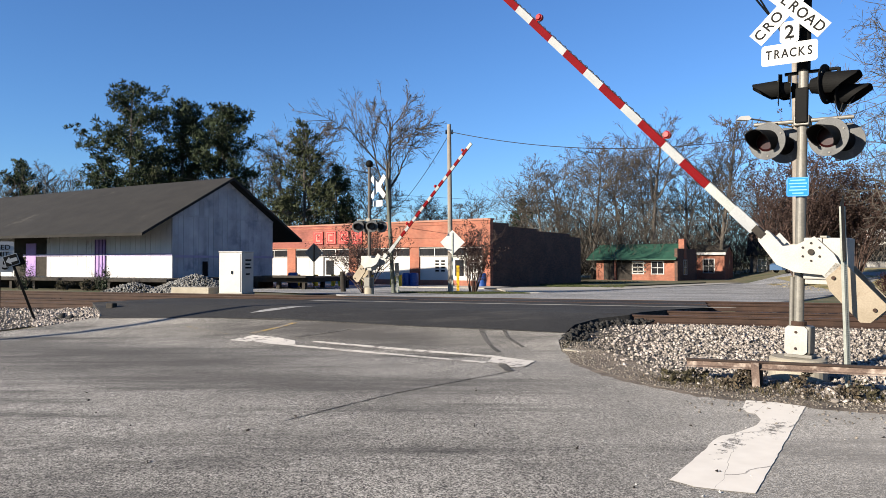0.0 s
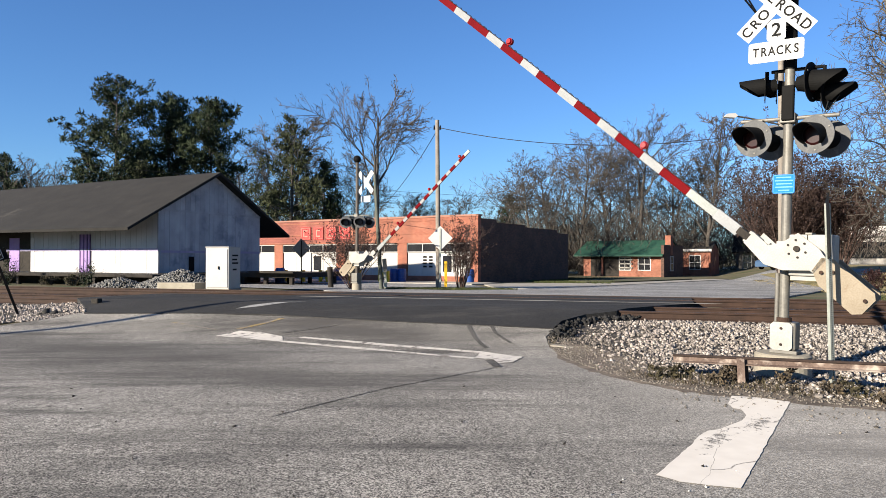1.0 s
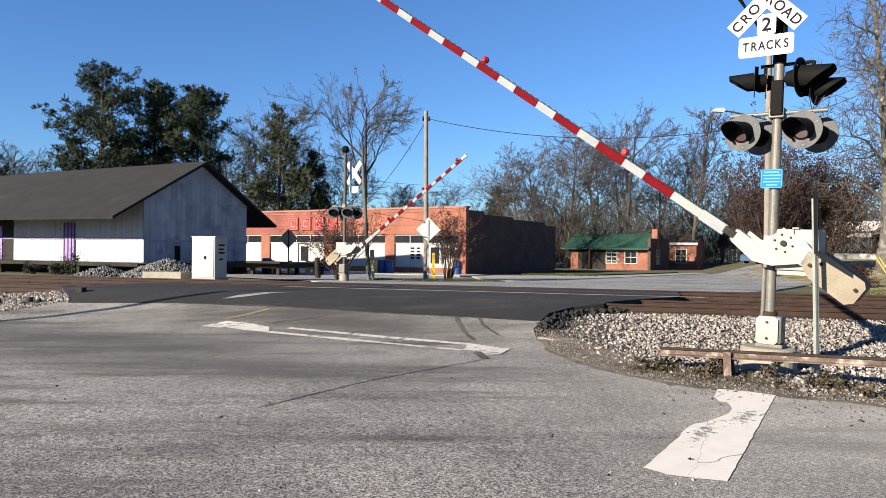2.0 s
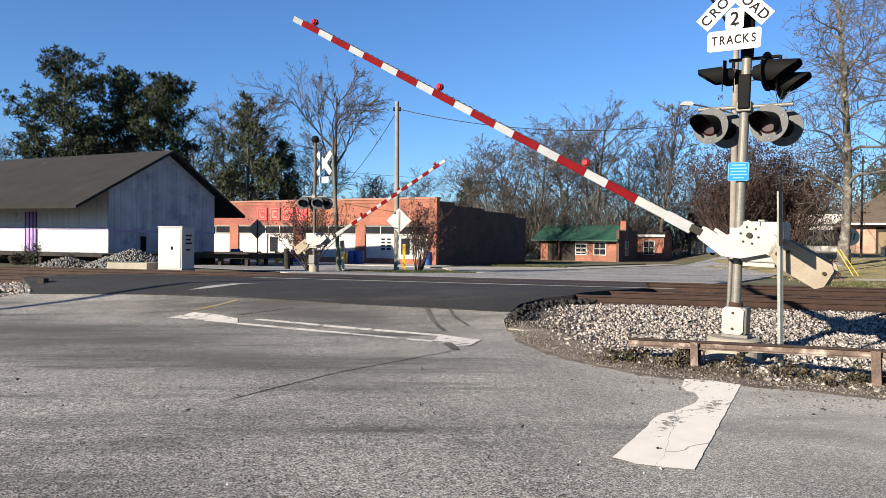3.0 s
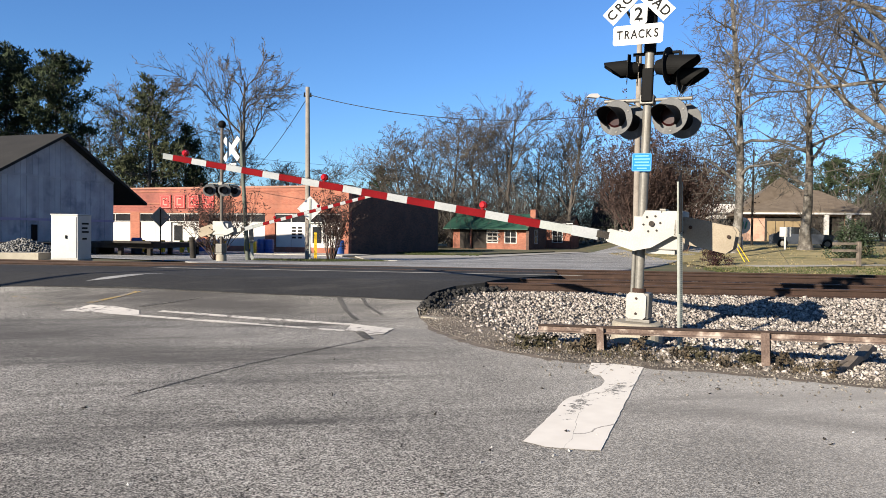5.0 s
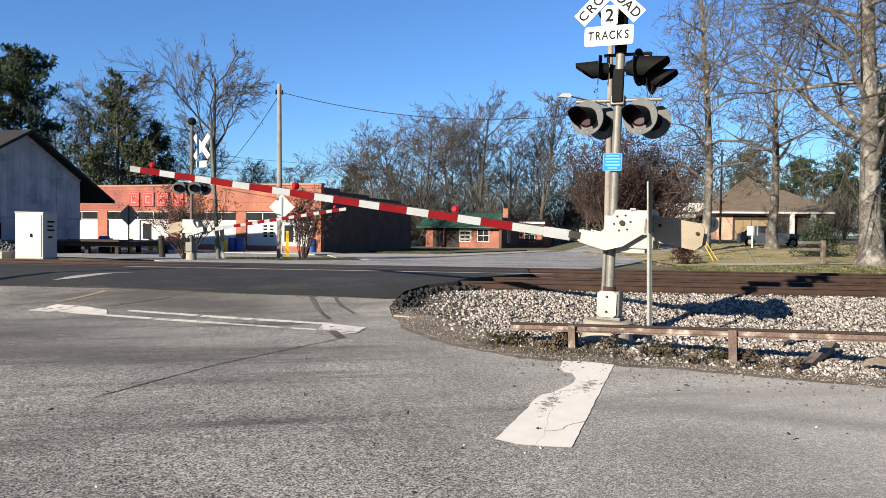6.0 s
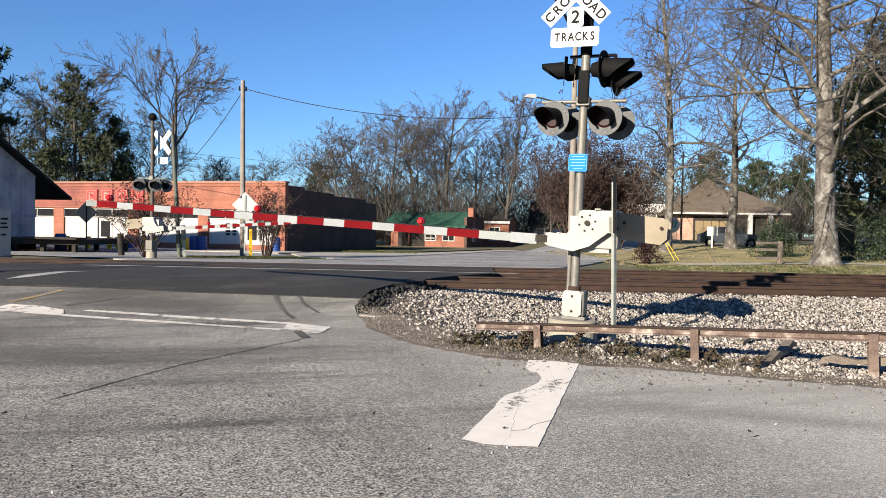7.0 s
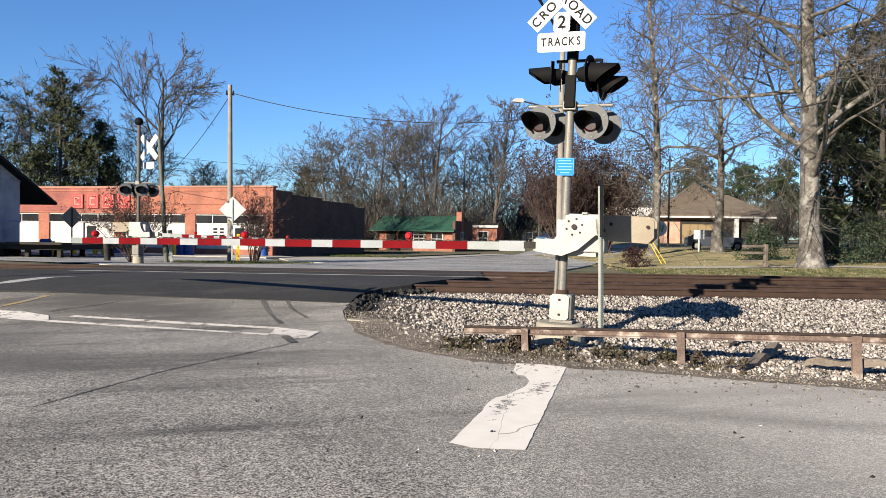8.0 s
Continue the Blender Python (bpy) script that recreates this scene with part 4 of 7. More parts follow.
def build_depot():
    dep = thing("depot", DEPOT, "old white wooden freight depot with a grey roof", "depot")
    bm = bmesh.new()
    box(bm, -DL, 0, 0, DW, -0.1, DH)
    a = [bm.verts.new((x, y, z)) for x in (-DL, 0) for y, z in ((0, DH), (DW, DH), (DW / 2, DR))]
    bm.faces.new((a[3], a[4], a[5]))
    bm.faces.new((a[0], a[2], a[1]))
    link("wall", bm, SIDING, dep, "white board siding")
    bm = bmesh.new()
    o, e, th = 2.4, 0.5, 0.14
    k = (DR - DH) / (DW / 2)
    za = DH - o * k
    prof = [(-o, za), (DW / 2, DR), (DW + o, za), (DW + o, za + th), (DW / 2, DR + th + 0.02), (-o, za + th)]
    xs = [-DL - e, -30, -20, -10, e]
    sag = {-30: -0.5, -20: -0.36, -10: -0.16}
    rows = [[bm.verts.new((x, y, z + (sag.get(x, -0.5 if x < -30 else 0) if i in (1, 4) else 0))) for i, (y, z) in enumerate(prof)] for x in xs]
    for p, q in zip(rows, rows[1:]):
        for i in range(6):
            j = (i + 1) % 6
            bm.faces.new((p[i], p[j], q[j], q[i]))
    for r in (rows[0], rows[-1]):
        bm.faces.new((r[0], r[1], r[4], r[5]))
        bm.faces.new((r[1], r[2], r[3], r[4]))
    link("roof", bm, ROOF_GREY, dep, "stained grey asphalt shingle roof with wide eaves")
    # siding boards: long wall and gable
    for i in range(112):
        x = -0.2 - i * 0.37
        bm = bmesh.new()
        box(bm, x - 0.178, x + 0.178, -0.03 - 0.004 * (i % 3), -0.003, 0, DH - 0.02)
        link("board", bm, SIDING, dep)
    # gable boards in a darker, bluish grey than the long wall's
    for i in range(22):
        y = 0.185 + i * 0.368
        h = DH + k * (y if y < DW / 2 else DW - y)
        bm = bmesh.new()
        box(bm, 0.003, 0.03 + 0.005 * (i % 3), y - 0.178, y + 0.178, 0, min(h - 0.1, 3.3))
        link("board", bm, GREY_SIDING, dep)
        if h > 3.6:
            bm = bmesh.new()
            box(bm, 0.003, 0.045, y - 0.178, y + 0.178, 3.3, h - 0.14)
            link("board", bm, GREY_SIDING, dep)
    boxpart("trim_band", (0.03, 0.07, -0.04, DW + 0.04, 1.05, 1.17), BAND, dep, "faded blue belt board")
    boxpart("trim_band", (-11.6, 0.07, -0.08, -0.045, 1.15, 1.27), BAND, dep, "faded lilac belt board")
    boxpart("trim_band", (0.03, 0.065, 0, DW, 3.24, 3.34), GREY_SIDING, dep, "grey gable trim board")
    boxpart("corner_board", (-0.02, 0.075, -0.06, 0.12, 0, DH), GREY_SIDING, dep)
    door = boxpart("door", (-5.6, -4.8, -0.07, -0.045, 0, 2.05), PURPLE, dep, "purple plank door")
    bm = bmesh.new()
    for x in (-5.6, -5.31, -5.05, -4.83):
        box(bm, x, x + 0.05, -0.10, -0.072, 0, 2.05)
    link("batten", bm, plain("purple_dark", (0.074, 0.0444, 0.148), 0.7), door)
    # thin dark panel on the wall; the doorway's inner shade is its colour
    dark = boxpart("doorway", (-12.4, -9.6, -0.06, -0.04, 0, 2.35), DARK_WOOD, dep, "flat dark panel for the shade inside the freight doorway")
    lamp = boxpart("flood_lamp", (-10.05, -9.75, -0.55, -0.40, 2.2, 2.62), FRAME_WHITE, dep, "white flood lamp beside the doorway", 0.03)
    boxpart("flood_lamp", (-9.68, -9.45, -0.50, -0.35, 2.25, 2.6), FRAME_WHITE, dep, "white flood lamp beside the doorway", 0.03)
    boxpart("bracket", (-9.85, -9.6, -0.40, -0.03, 2.36, 2.42), DARK_WOOD, lamp)
    boxpart("door_leaf", (-11.3, -10.45, -0.10, -0.065, 0, 1.9), PURPLE, dark, "purple sliding door leaf")
    boxpart("vent_panel", (0.07, 0.11, 2.1, 2.45, 0.05, 0.85), BLACK, dep, "small dark hatch")
    # flood lights under the eave
    bm = bmesh.new()
    cyl(bm, (-8.9, -0.4, 1.9), (-8.9, -0.4, 2.55), 0.04, seg=8)
    box(bm, -9.45, -9.05, -0.75, -0.45, 2.35, 2.75, m=None, bevel=0.04)
    box(bm, -8.85, -8.4, -0.75, -0.45, 2.4, 2.8, bevel=0.06)
    link("flood_light", bm, FRAME_WHITE, dep, "pair of white flood lamps under the eave")
    # loading platform
    bm = bmesh.new()
    box(bm, -DL, 1.8, -2.1, 0.0, -0.16, -0.02)
    box(bm, 0.0, 1.8, 0.0, DW + 1.0, -0.16, -0.02)
    plat = link("platform", bm, DARK_WOOD, dep, "dark weathered timber loading platform")
    for i in range(22):
        x = 1.5 - i * 1.9
        bm = bmesh.new()
        box(bm, x - 0.1, x + 0.1, -1.95, -1.75, -0.95, -0.16)
        link("platform_post", bm, DARK_WOOD, plat)
    bm = bmesh.new()
    box(bm, -DL, 0.1, -0.12, -0.02, -1.0, -0.16)
    box(bm, 0.0, 0.1, 0, DW, -1.0, -0.16)
    link("platform_wall", bm, DARK_WOOD, plat)
    # low dark loading dock past the gable
    bm = bmesh.new()
    box(bm, 1.9, 5.6, 4.0, 8.6, -0.28, -0.02)
    box(bm, 3.0, 5.9, 3.4, 4.2, -0.02, 0.08)
    for x in (2.1, 3.6, 5.3):
        box(bm, x - 0.1, x + 0.1, 4.05, 4.25, -0.9, -0.28)
        box(bm, x - 0.1, x + 0.1, 8.2, 8.4, -0.9, -0.28)
    link("loading_dock", bm, DARK_WOOD, plat, "dark timber loading dock")
    return dep


build_depot()

# ---- relay cabinet ----
cab = thing("relay_cabinet", pose(-8.72, 27.9, 0.3, 0, 0, -9), "white steel signal relay cabinet on a low base", "relay cabinet")
boxpart("body", (0, 0.94, 0, 1.08, 0.1, 1.70), PANEL_WHITE, cab, "white steel cabinet body", 0.02)
boxpart("lid", (-0.02, 0.96, -0.02, 1.10, 1.70, 1.74), PANEL_WHITE, cab, "flat overhanging lid", 0.01)
boxpart("base_frame", (-0.03, 0.97, -0.03, 1.11, -0.05, 0.1), CONCRETE, cab, "pale base frame")
boxpart("door", (0.05, 0.89, -0.02, -0.002, 0.16, 1.64), PANEL_WHITE, cab, "white cabinet door", 0.008)
boxpart("handle", (0.52, 0.56, -0.06, -0.022, 0.86, 0.98), BLACK, cab, "small dark handle")
bm = bmesh.new()
for z, a, b in ((1.40, 0.3, 0.85), (1.24, 0.3, 0.75), (1.1, 0.3, 0.85), (0.85, 0.35, 0.7)):
    box(bm, 0.942, 0.948, a, b, z - 0.032, z + 0.032)
link("lettering", bm, BLACK_FLAT, cab, "dark stencilled lines")


# ---- brick store ----
STORE = pose(3.1, 47.0, -0.03, 0, 0, -33)  # X to the corner (negative leftwards), Y into the building
SH = 4.55


def framed_window(parent, x0, x1, z0, z1, n, y=0.1):
    bm = bmesh.new()
    t = 0.05
    for i in range(n + 1):
        x = x0 + (x1 - x0) * i / n
        box(bm, x - t / 2, x + t / 2, y - 0.05, y + 0.03, z0, z1)
    box(bm, x0, x1, y - 0.045, y + 0.025, z1 - t, z1)
    box(bm, x0, x1, y - 0.045, y + 0.025, z0, z0 + t)
    win = link("window", bm, FRAME_WHITE, parent, "row of dark transom panes in a pale frame")
    for i in range(n):
        a, b = x0 + (x1 - x0) * i / n, x0 + (x1 - x0) * (i + 1) / n
        boxpart("pane", (a + 0.02, b - 0.02, y, y + 0.012, z0 + 0.03, z1 - 0.03), GLASS_DARK, win)
    return win


def build_store():
    st = thing("brick_store", STORE, "single-storey orange-red brick storefront with white panels", "store building")
    piers = [(-0.6, 0), (-6.5, -5.7), (-12.1, -11.3), (-18.5, -17.6), (-27, -24.6)]
    for a, b in piers:
        boxpart("brick_pier", (a, b, 0, 0.4, 0, 2.7), BRICK_FRONT, st, "orange brick pier")
    boxpart("wall", (-11.0, 0, 0, 0.4, 2.7, SH - 0.12), BRICK_FRONT, st, "orange-red brick parapet wall")
    boxpart("wall", (-27, -11.0, 0, 0.4, 2.7, SH - 0.12), BRICK_PAINTED, st, "dull red painted brick parapet wall")
    for i in range(6):
        boxpart("ledge", (-27, -11.05, -0.022, -0.002, 2.86 + 0.23 * i, 2.92 + 0.23 * i), BRICK_PAINTED, st)
    bm = bmesh.new()
    for z, d in ((2.70, 0.05), (3.32, 0.04), (4.2, 0.04)):
        box(bm, -27, 0.01, -d, -0.002, z, z + 0.09)
    link("brick_course", bm, BRICK_FRONT, st, "projecting brick courses")
    boxpart("coping", (-27.05, 0.06, -0.07, 0.46, SH - 0.12, SH), plain("coping", (0.2516, 0.1258, 0.0888), 0.8), st, "worn parapet coping")
    bays = [(-5.7, -0.6), (-11.3, -6.5), (-17.6, -12.1), (-24.6, -18.5)]
    for k, (a, b) in enumerate(bays):
        framed_window(st, a, b, 2.05, 2.66, 4)
        boxpart("knee_wall", (a, b, 0.06, 0.36, 0, 0.42), BRICK_FRONT if k < 2 else PANEL_WHITE, st)
        n = 4
        for i in range(n):
            x0, x1 = a + (b - a) * i / n, a + (b - a) * (i + 1) / n
            if (k, i) in ((2, 2), (0, 2)):
                door = boxpart("door", (x0 + 0.1, x1 - 0.1, 0.22, 0.26, 0.0, 2.02), PANEL_WHITE, st, "white store door")
                boxpart("pane", (x0 + 0.3, x1 - 0.3, 0.205, 0.218, 0.7, 1.8), GLASS_DARK, door)
                boxpart("jamb", (x0, x0 + 0.1, 0.1, 0.28, 0, 2.05), FRAME_WHITE, st)
                boxpart("jamb", (x1 - 0.1, x1, 0.1, 0.28, 0, 2.05), FRAME_WHITE, st)
            else:
                boxpart("panel", (x0 + 0.01, x1 - 0.01, 0.12, 0.16, 0.42, 2.05), PANEL_WHITE, st, "whitewashed shop window panel")
        boxpart("backing", (a, b, 0.38, 0.42, 0, 2.7), DARK_WOOD, st)
    for i in range(4):
        for j in range(2):
            boxpart("notice", (-4.4 + 0.48 * j, -4.1 + 0.48 * j, 0.112, 0.119, 1.0 + 0.22 * i, 1.13 + 0.22 * i), BLACK_FLAT, st, "small dark window notice")
    # red letter tiles
    for i in range(4):
        x = -15.1 + i * 1.28
        tile = boxpart("letter_tile", (x - 0.5, x + 0.5, -0.10, -0.055, 3.02, 4.0), SIGN_RED, st, "red enamel letter tile", 0.02)
        bm = bmesh.new()
        for q in ((-0.42, 0.42, 3.08, 3.11), (-0.42, 0.42, 3.91, 3.94), (-0.42, -0.39, 3.11, 3.91), (0.39, 0.42, 3.11, 3.91), (-0.22, -0.12, 3.24, 3.78), (-0.1, 0.2, 3.24, 3.34), (-0.1, 0.2, 3.68, 3.78)):
            box(bm, x + q[0], x + q[1], -0.112, -0.102, q[2], q[3])
        link("relief", bm, SIGN_PINK, tile)
    # side wall darkened for shade, with stepped parapet, roof behind
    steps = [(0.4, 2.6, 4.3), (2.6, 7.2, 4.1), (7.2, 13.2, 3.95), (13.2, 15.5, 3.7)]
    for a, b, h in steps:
        boxpart("side_wall", (-0.4, 0.0, a, b, -0.4, h), BRICK_SHADED, st, "brick side wall with shade put into its colour")
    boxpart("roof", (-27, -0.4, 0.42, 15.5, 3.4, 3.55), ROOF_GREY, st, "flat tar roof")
    boxpart("rear_wall", (-27, -0.4, 15.2, 15.5, -0.4, 3.4), BRICK_SHADED, st)
    boxpart("far_wall", (-27.3, -27, 0, 15.5, -0.4, 4.2), BRICK_SHADED, st)
    return st


build_store()


# ---- house with the green roof ----
def gable_house(m, w, d, h, ridge, wall, roof, label, over=0.45, name="house"):
    """Front along X (0 to w), depth along Y, ridge along X."""
    hs = thing(name, m, label, "house")
    bm = bmesh.new()
    box(bm, 0, w, 0, d, -0.3, h)
    for x in (0, w):
        a = [bm.verts.new((x, y, z)) for y, z in ((0, h), (d, h), (d / 2, ridge))]
        bm.faces.new(a)
    link("wall", bm, wall, hs, "brick walls")
    bm = bmesh.new()
    k = (ridge - h) / (d / 2)
    ze, th = h - over * k, 0.12
    prof = [(-over, ze), (d / 2, ridge), (d + over, ze), (d + over, ze + th), (d / 2, ridge + th), (-over, ze + th)]
    rows = [[bm.verts.new((x, y, z)) for y, z in prof] for x in (-over, w + 0.15)]
    for i in range(6):
        j = (i + 1) % 6
        bm.faces.new((rows[0][i], rows[0][j], rows[1][j], rows[1][i]))
    for r in rows:
        bm.faces.new((r[0], r[1], r[4], r[5]))
        bm.faces.new((r[1], r[2], r[3], r[4]))
    link("roof", bm, roof, hs, "ridged roof")
    return hs


def sash(parent, x0, x1, z0, z1, y=-0.06, axis="x"):
    m = None if axis == "x" else pose(0, 0, 0, 0, 0, 90)
    bm = bmesh.new()
    t = 0.09
    box(bm, x0 - t, x1 + t, y, y + 0.055, z0 - t, z0, m=m)
    box(bm, x0 - t, x1 + t, y, y + 0.055, z1, z1 + t, m=m)
    box(bm, x0 - t, x0, y, y + 0.055, z0, z1, m=m)
    box(bm, x1, x1 + t, y, y + 0.055, z0, z1, m=m)
    zc, xc = (z0 + z1) / 2, (x0 + x1) / 2
    box(bm, x0, x1, y + 0.01, y + 0.05, zc - 0.035, zc + 0.035, m=m)
    box(bm, xc - 0.025, xc + 0.025, y + 0.01, y + 0.05, z0, z1, m=m)
    win = link("window", bm, FRAME_WHITE, parent, "white sash window")
    bm = bmesh.new()
    box(bm, x0, x1, y + 0.035, y + 0.05, z0, z1, m=m)
    link("pane", bm, GLASS_DARK, win)
    return win


# X from the near corner leftwards is negative: place the left end first
ang = -36
hx, hy = 25.5, 78.0
w1 = 9.4
left = Matrix.Translation((hx, hy, -0.4)) @ pose(0, 0, 0, 0, 0, ang) @ Matrix.Translation((-w1, 0, 0))
green = gable_house(left, w1, 6.0, 2.65, 4.0, BRICK_HOUSE, ROOF_GREEN, "small brick house with a green shingle roof and porch", 0.9)
# dark sheet on the flat wall in place of the porch's shade
boxpart("porch_shade_panel", (0.9, 4.3, -0.02, -0.004, 0, 2.4), DARK_WOOD, green, "flat dark panel coloured as the porch's shade")
boxpart("porch_column", (2.3, 2.5, -0.3, -0.1, 0, 2.4), BRICK_HOUSE, green)
for z in (0.9, 1.35, 1.8):
    boxpart("porch_rail", (4.35, 5.9, -0.12, -0.06, z, z + 0.16), GALV, green)
sash(green, 6.6, 7.9, 0.75, 2.05)
sash(green, 4.4, 5.6, 0.75, 2.05)
boxpart("parapet_gable", (w1 - 0.12, w1 + 0.2, -0.5, 6.4, -0.3, 3.5), BRICK_SHADED, green, "brick end wall with shade put into its dark colour")
boxpart("chimney", (w1 - 0.38, w1 + 0.25, 1.7, 2.5, 2.4, 4.6), BRICK_HOUSE, green, "brick chimney")
win = sash(green, 1.6, 2.6, 0.7, 2.2, -w1 - 0.27, "y")

h2 = gable_house(Matrix.Translation((26.2, 91.0, -0.45)) @ pose(0, 0, 0, 0, 0, -30), 9.0, 7.0, 3.0, 4.1, BRICK_HOUSE, ROOF_GREY, "red brick house with white window frames", 0.3)
boxpart("fascia", (-0.3, 9.2, -0.42, -0.34, 2.95, 3.25), FRAME_WHITE, h2, "white fascia board")
sash(h2, 2.2, 3.4, 0.8, 2.4)
sash(h2, 6.6, 7.8, 0.8, 2.4)
h3 = gable_house(Matrix.Translation((42, 98.0, -0.45)) @ pose(0, 0, 0, 0, 0, -28), 8.0, 8.0, 3.2, 6.4, plain("dark_clapboard", (0.0666, 0.0629, 0.0592), 0.8), ROOF_GREY, "dark clapboard house behind bare trees", 0.4)
sash(h3, 1.0, 2.0, 0.8, 2.4)

# ---- brown-roofed house across the lawn ----
BH = Matrix.Translation((41.8, 61.3, 0.92)) @ pose(0, 0, 0, 0, 0, -28)


def build_brown():
    hs = thing("bungalow", BH, "low tan-brick building with a large brown hip roof", "house")
    W, D, H = 9.2, 12, 2.75
    boxpart("wall", (0, W, 0, D, -0.5, H), BRICK_PINK, hs, "pale brick walls")
    o, z0, z1 = 0.9, 2.6, 2.9
    bm = bmesh.new()
    b = [bm.verts.new((x, y, z0)) for x, y in ((-o, -o), (W + o, -o), (W + o, D + o), (-o, D + o))]
    t = [bm.verts.new((x, y, z1)) for x, y in ((-o, -o), (W + o, -o), (W + o, D + o), (-o, D + o))]
    p = bm.verts.new((3.7, 6, 6.6))
    q, r = bm.verts.new((5.4, 6, 5.35)), bm.verts.new((7.2, 6, 5.2))
    for i in range(4):
        bm.faces.new((b[i], b[(i + 1) % 4], t[(i + 1) % 4], t[i]))
    bm.faces.new(b)
    for f in ((t[3], t[0], p), (t[0], q, p), (t[0], t[1], r), (t[0], r, q), (t[1], t[2], r), (t[2], q, r), (t[2], t[3], q), (t[3], p, q)):
        bm.faces.new(f)
    link("roof", bm, ROOF_BROWN, hs, "brown shingle hip roof")
    boxpart("fascia", (-0.95, W + 0.95, -0.98, -0.905, 2.62, 2.78), FRAME_WHITE, hs, "white fascia board")
    # wall stays flat here; a dark panel paints in the porch shade
    boxpart("porch_shade", (1.5, 8.2, -0.04, -0.004, 0, 2.4), DARK_WOOD, hs, "dark wall panel, porch shade put into its colour")
    tan = plain("tan_door", (0.1628, 0.1184, 0.0629), 0.7)
    for i in range(5):
        boxpart("door", (1.7 + i * 0.75, 2.4 + i * 0.75, -0.09, -0.045, 0, 2.0), tan, hs, "tan panel door")
    for x in (6.4, 8.2):
        boxpart("column", (x, x + 0.4, -0.85, -0.45, 0, 2.6), FRAME_WHITE, hs, "white porch column")
    return hs


build_brown()

# ---- utility pole by the store, wires ----
def wire(name, p, q, sag, r, label, n=24):
    bm = bmesh.new()
    p, q = Vector(p), Vector(q)
    pts = [p.lerp(q, i / n) - Vector((0, 0, 4 * sag * (i / n) * (1 - i / n))) for i in range(n + 1)]
    hose(bm, pts, r)
    return tagged(link(name, bm, CABLE), label, "cable")


def utility_pole(m, h, r, label, wood=WOOD_POLE):
    t = thing("utility_pole", m, label, "utility pole", "utility poles")
    cylpart("pole", (0, 0, -0.3), (0, 0, h), r, wood, t, "weathered wooden pole", r2=r * 0.72, seg=14)
    bm = bmesh.new()
    for x in (-0.14, 0.14):
        cyl(bm, (x, 0, h - 0.45), (x, 0, h - 0.25), 0.045, 0.03, 8)
    cyl(bm, (-0.16, 0, h - 0.42), (0.16, 0, h - 0.42), 0.015, seg=6)
    link("insulator", bm, BLACK, t, "dark spool insulators")
    return t


utility_pole(pose(0.36, 33.6, 0.15, 0, 0, 0) @ pose(0, 0, 0, 0, -0.5, 0), 7.95, 0.13, "weathered wooden utility pole on the grass verge")


# ---- plants ----
BARK = material("bark_grey", (0.0354, 0.0305, 0.02559), (0.0817, 0.07189, 0.06155), 3.0, 0.95, 0.7, 14, stain=(0.04766, 0.03949, 0.03268), stain_scale=1.2, stain_at=0.55, depth=0.03)
BARK_PALE = material("bark_pale", (0.04675, 0.0408, 0.03485), (0.1105, 0.1003, 0.0867), 2.2, 0.95, 0.9, 12, stain=(0.187, 0.1759, 0.1573), stain_scale=2.6, stain_at=0.5, depth=0.04)
TWIG = material("twigs", (0.036, 0.03096, 0.02592), (0.0828, 0.072, 0.06048), 1.5, 0.95, 0.0, 9, vary=0.3)
TWIG_PALE = material("twigs_pale", (0.03978, 0.03427, 0.02754), (0.08568, 0.07589, 0.06242), 1.5, 0.95, 0.0, 9, vary=0.3)
TWIG_RED = material("twigs_reddish", (0.03, 0.018, 0.015), (0.075, 0.047, 0.038), 1.5, 0.95, 0.0, 9, vary=0.3)
SEED_HEAD = material("seed_heads", (0.014, 0.008, 0.007), (0.048, 0.028, 0.023), 1.5, 0.95, 0.0, 9, vary=0.4)
NEEDLES = material("needles", (0.008352, 0.01531, 0.005568), (0.02784, 0.04176, 0.01392), 0.8, 0.85, 0.0, 9, vary=0.4)
NEEDLES_OLIVE = material("needles_olive", (0.01339, 0.01942, 0.006696), (0.03884, 0.04554, 0.01607), 0.8, 0.85, 0.0, 9, vary=0.4)
LEAF_DARK = material("evergreen_leaf", (0.009, 0.018, 0.0075), (0.02625, 0.04125, 0.0165), 1.0, 0.6, 0.0, 9, vary=0.4)
LEAF_RED = material("red_leaf", (0.01021, 0.002043, 0.002043), (0.02383, 0.005105, 0.004255), 2.0, 0.7, 0.0, 9, vary=0.4)
GRASS_GREEN = material("grass_green", (0.0225, 0.03187, 0.0075), (0.0525, 0.05999, 0.01688), 2.0, 0.9, 0.0, 9, vary=0.35)
GRASS_DRY = material("grass_dry", (0.1634, 0.1294, 0.05787), (0.2859, 0.2315, 0.1157), 2.0, 0.9, 0.0, 9, vary=0.35)
WEED = material("weed", (0.02247, 0.02059, 0.01123), (0.05617, 0.04681, 0.02247), 2.0, 0.9, 0.0, 9, vary=0.5)


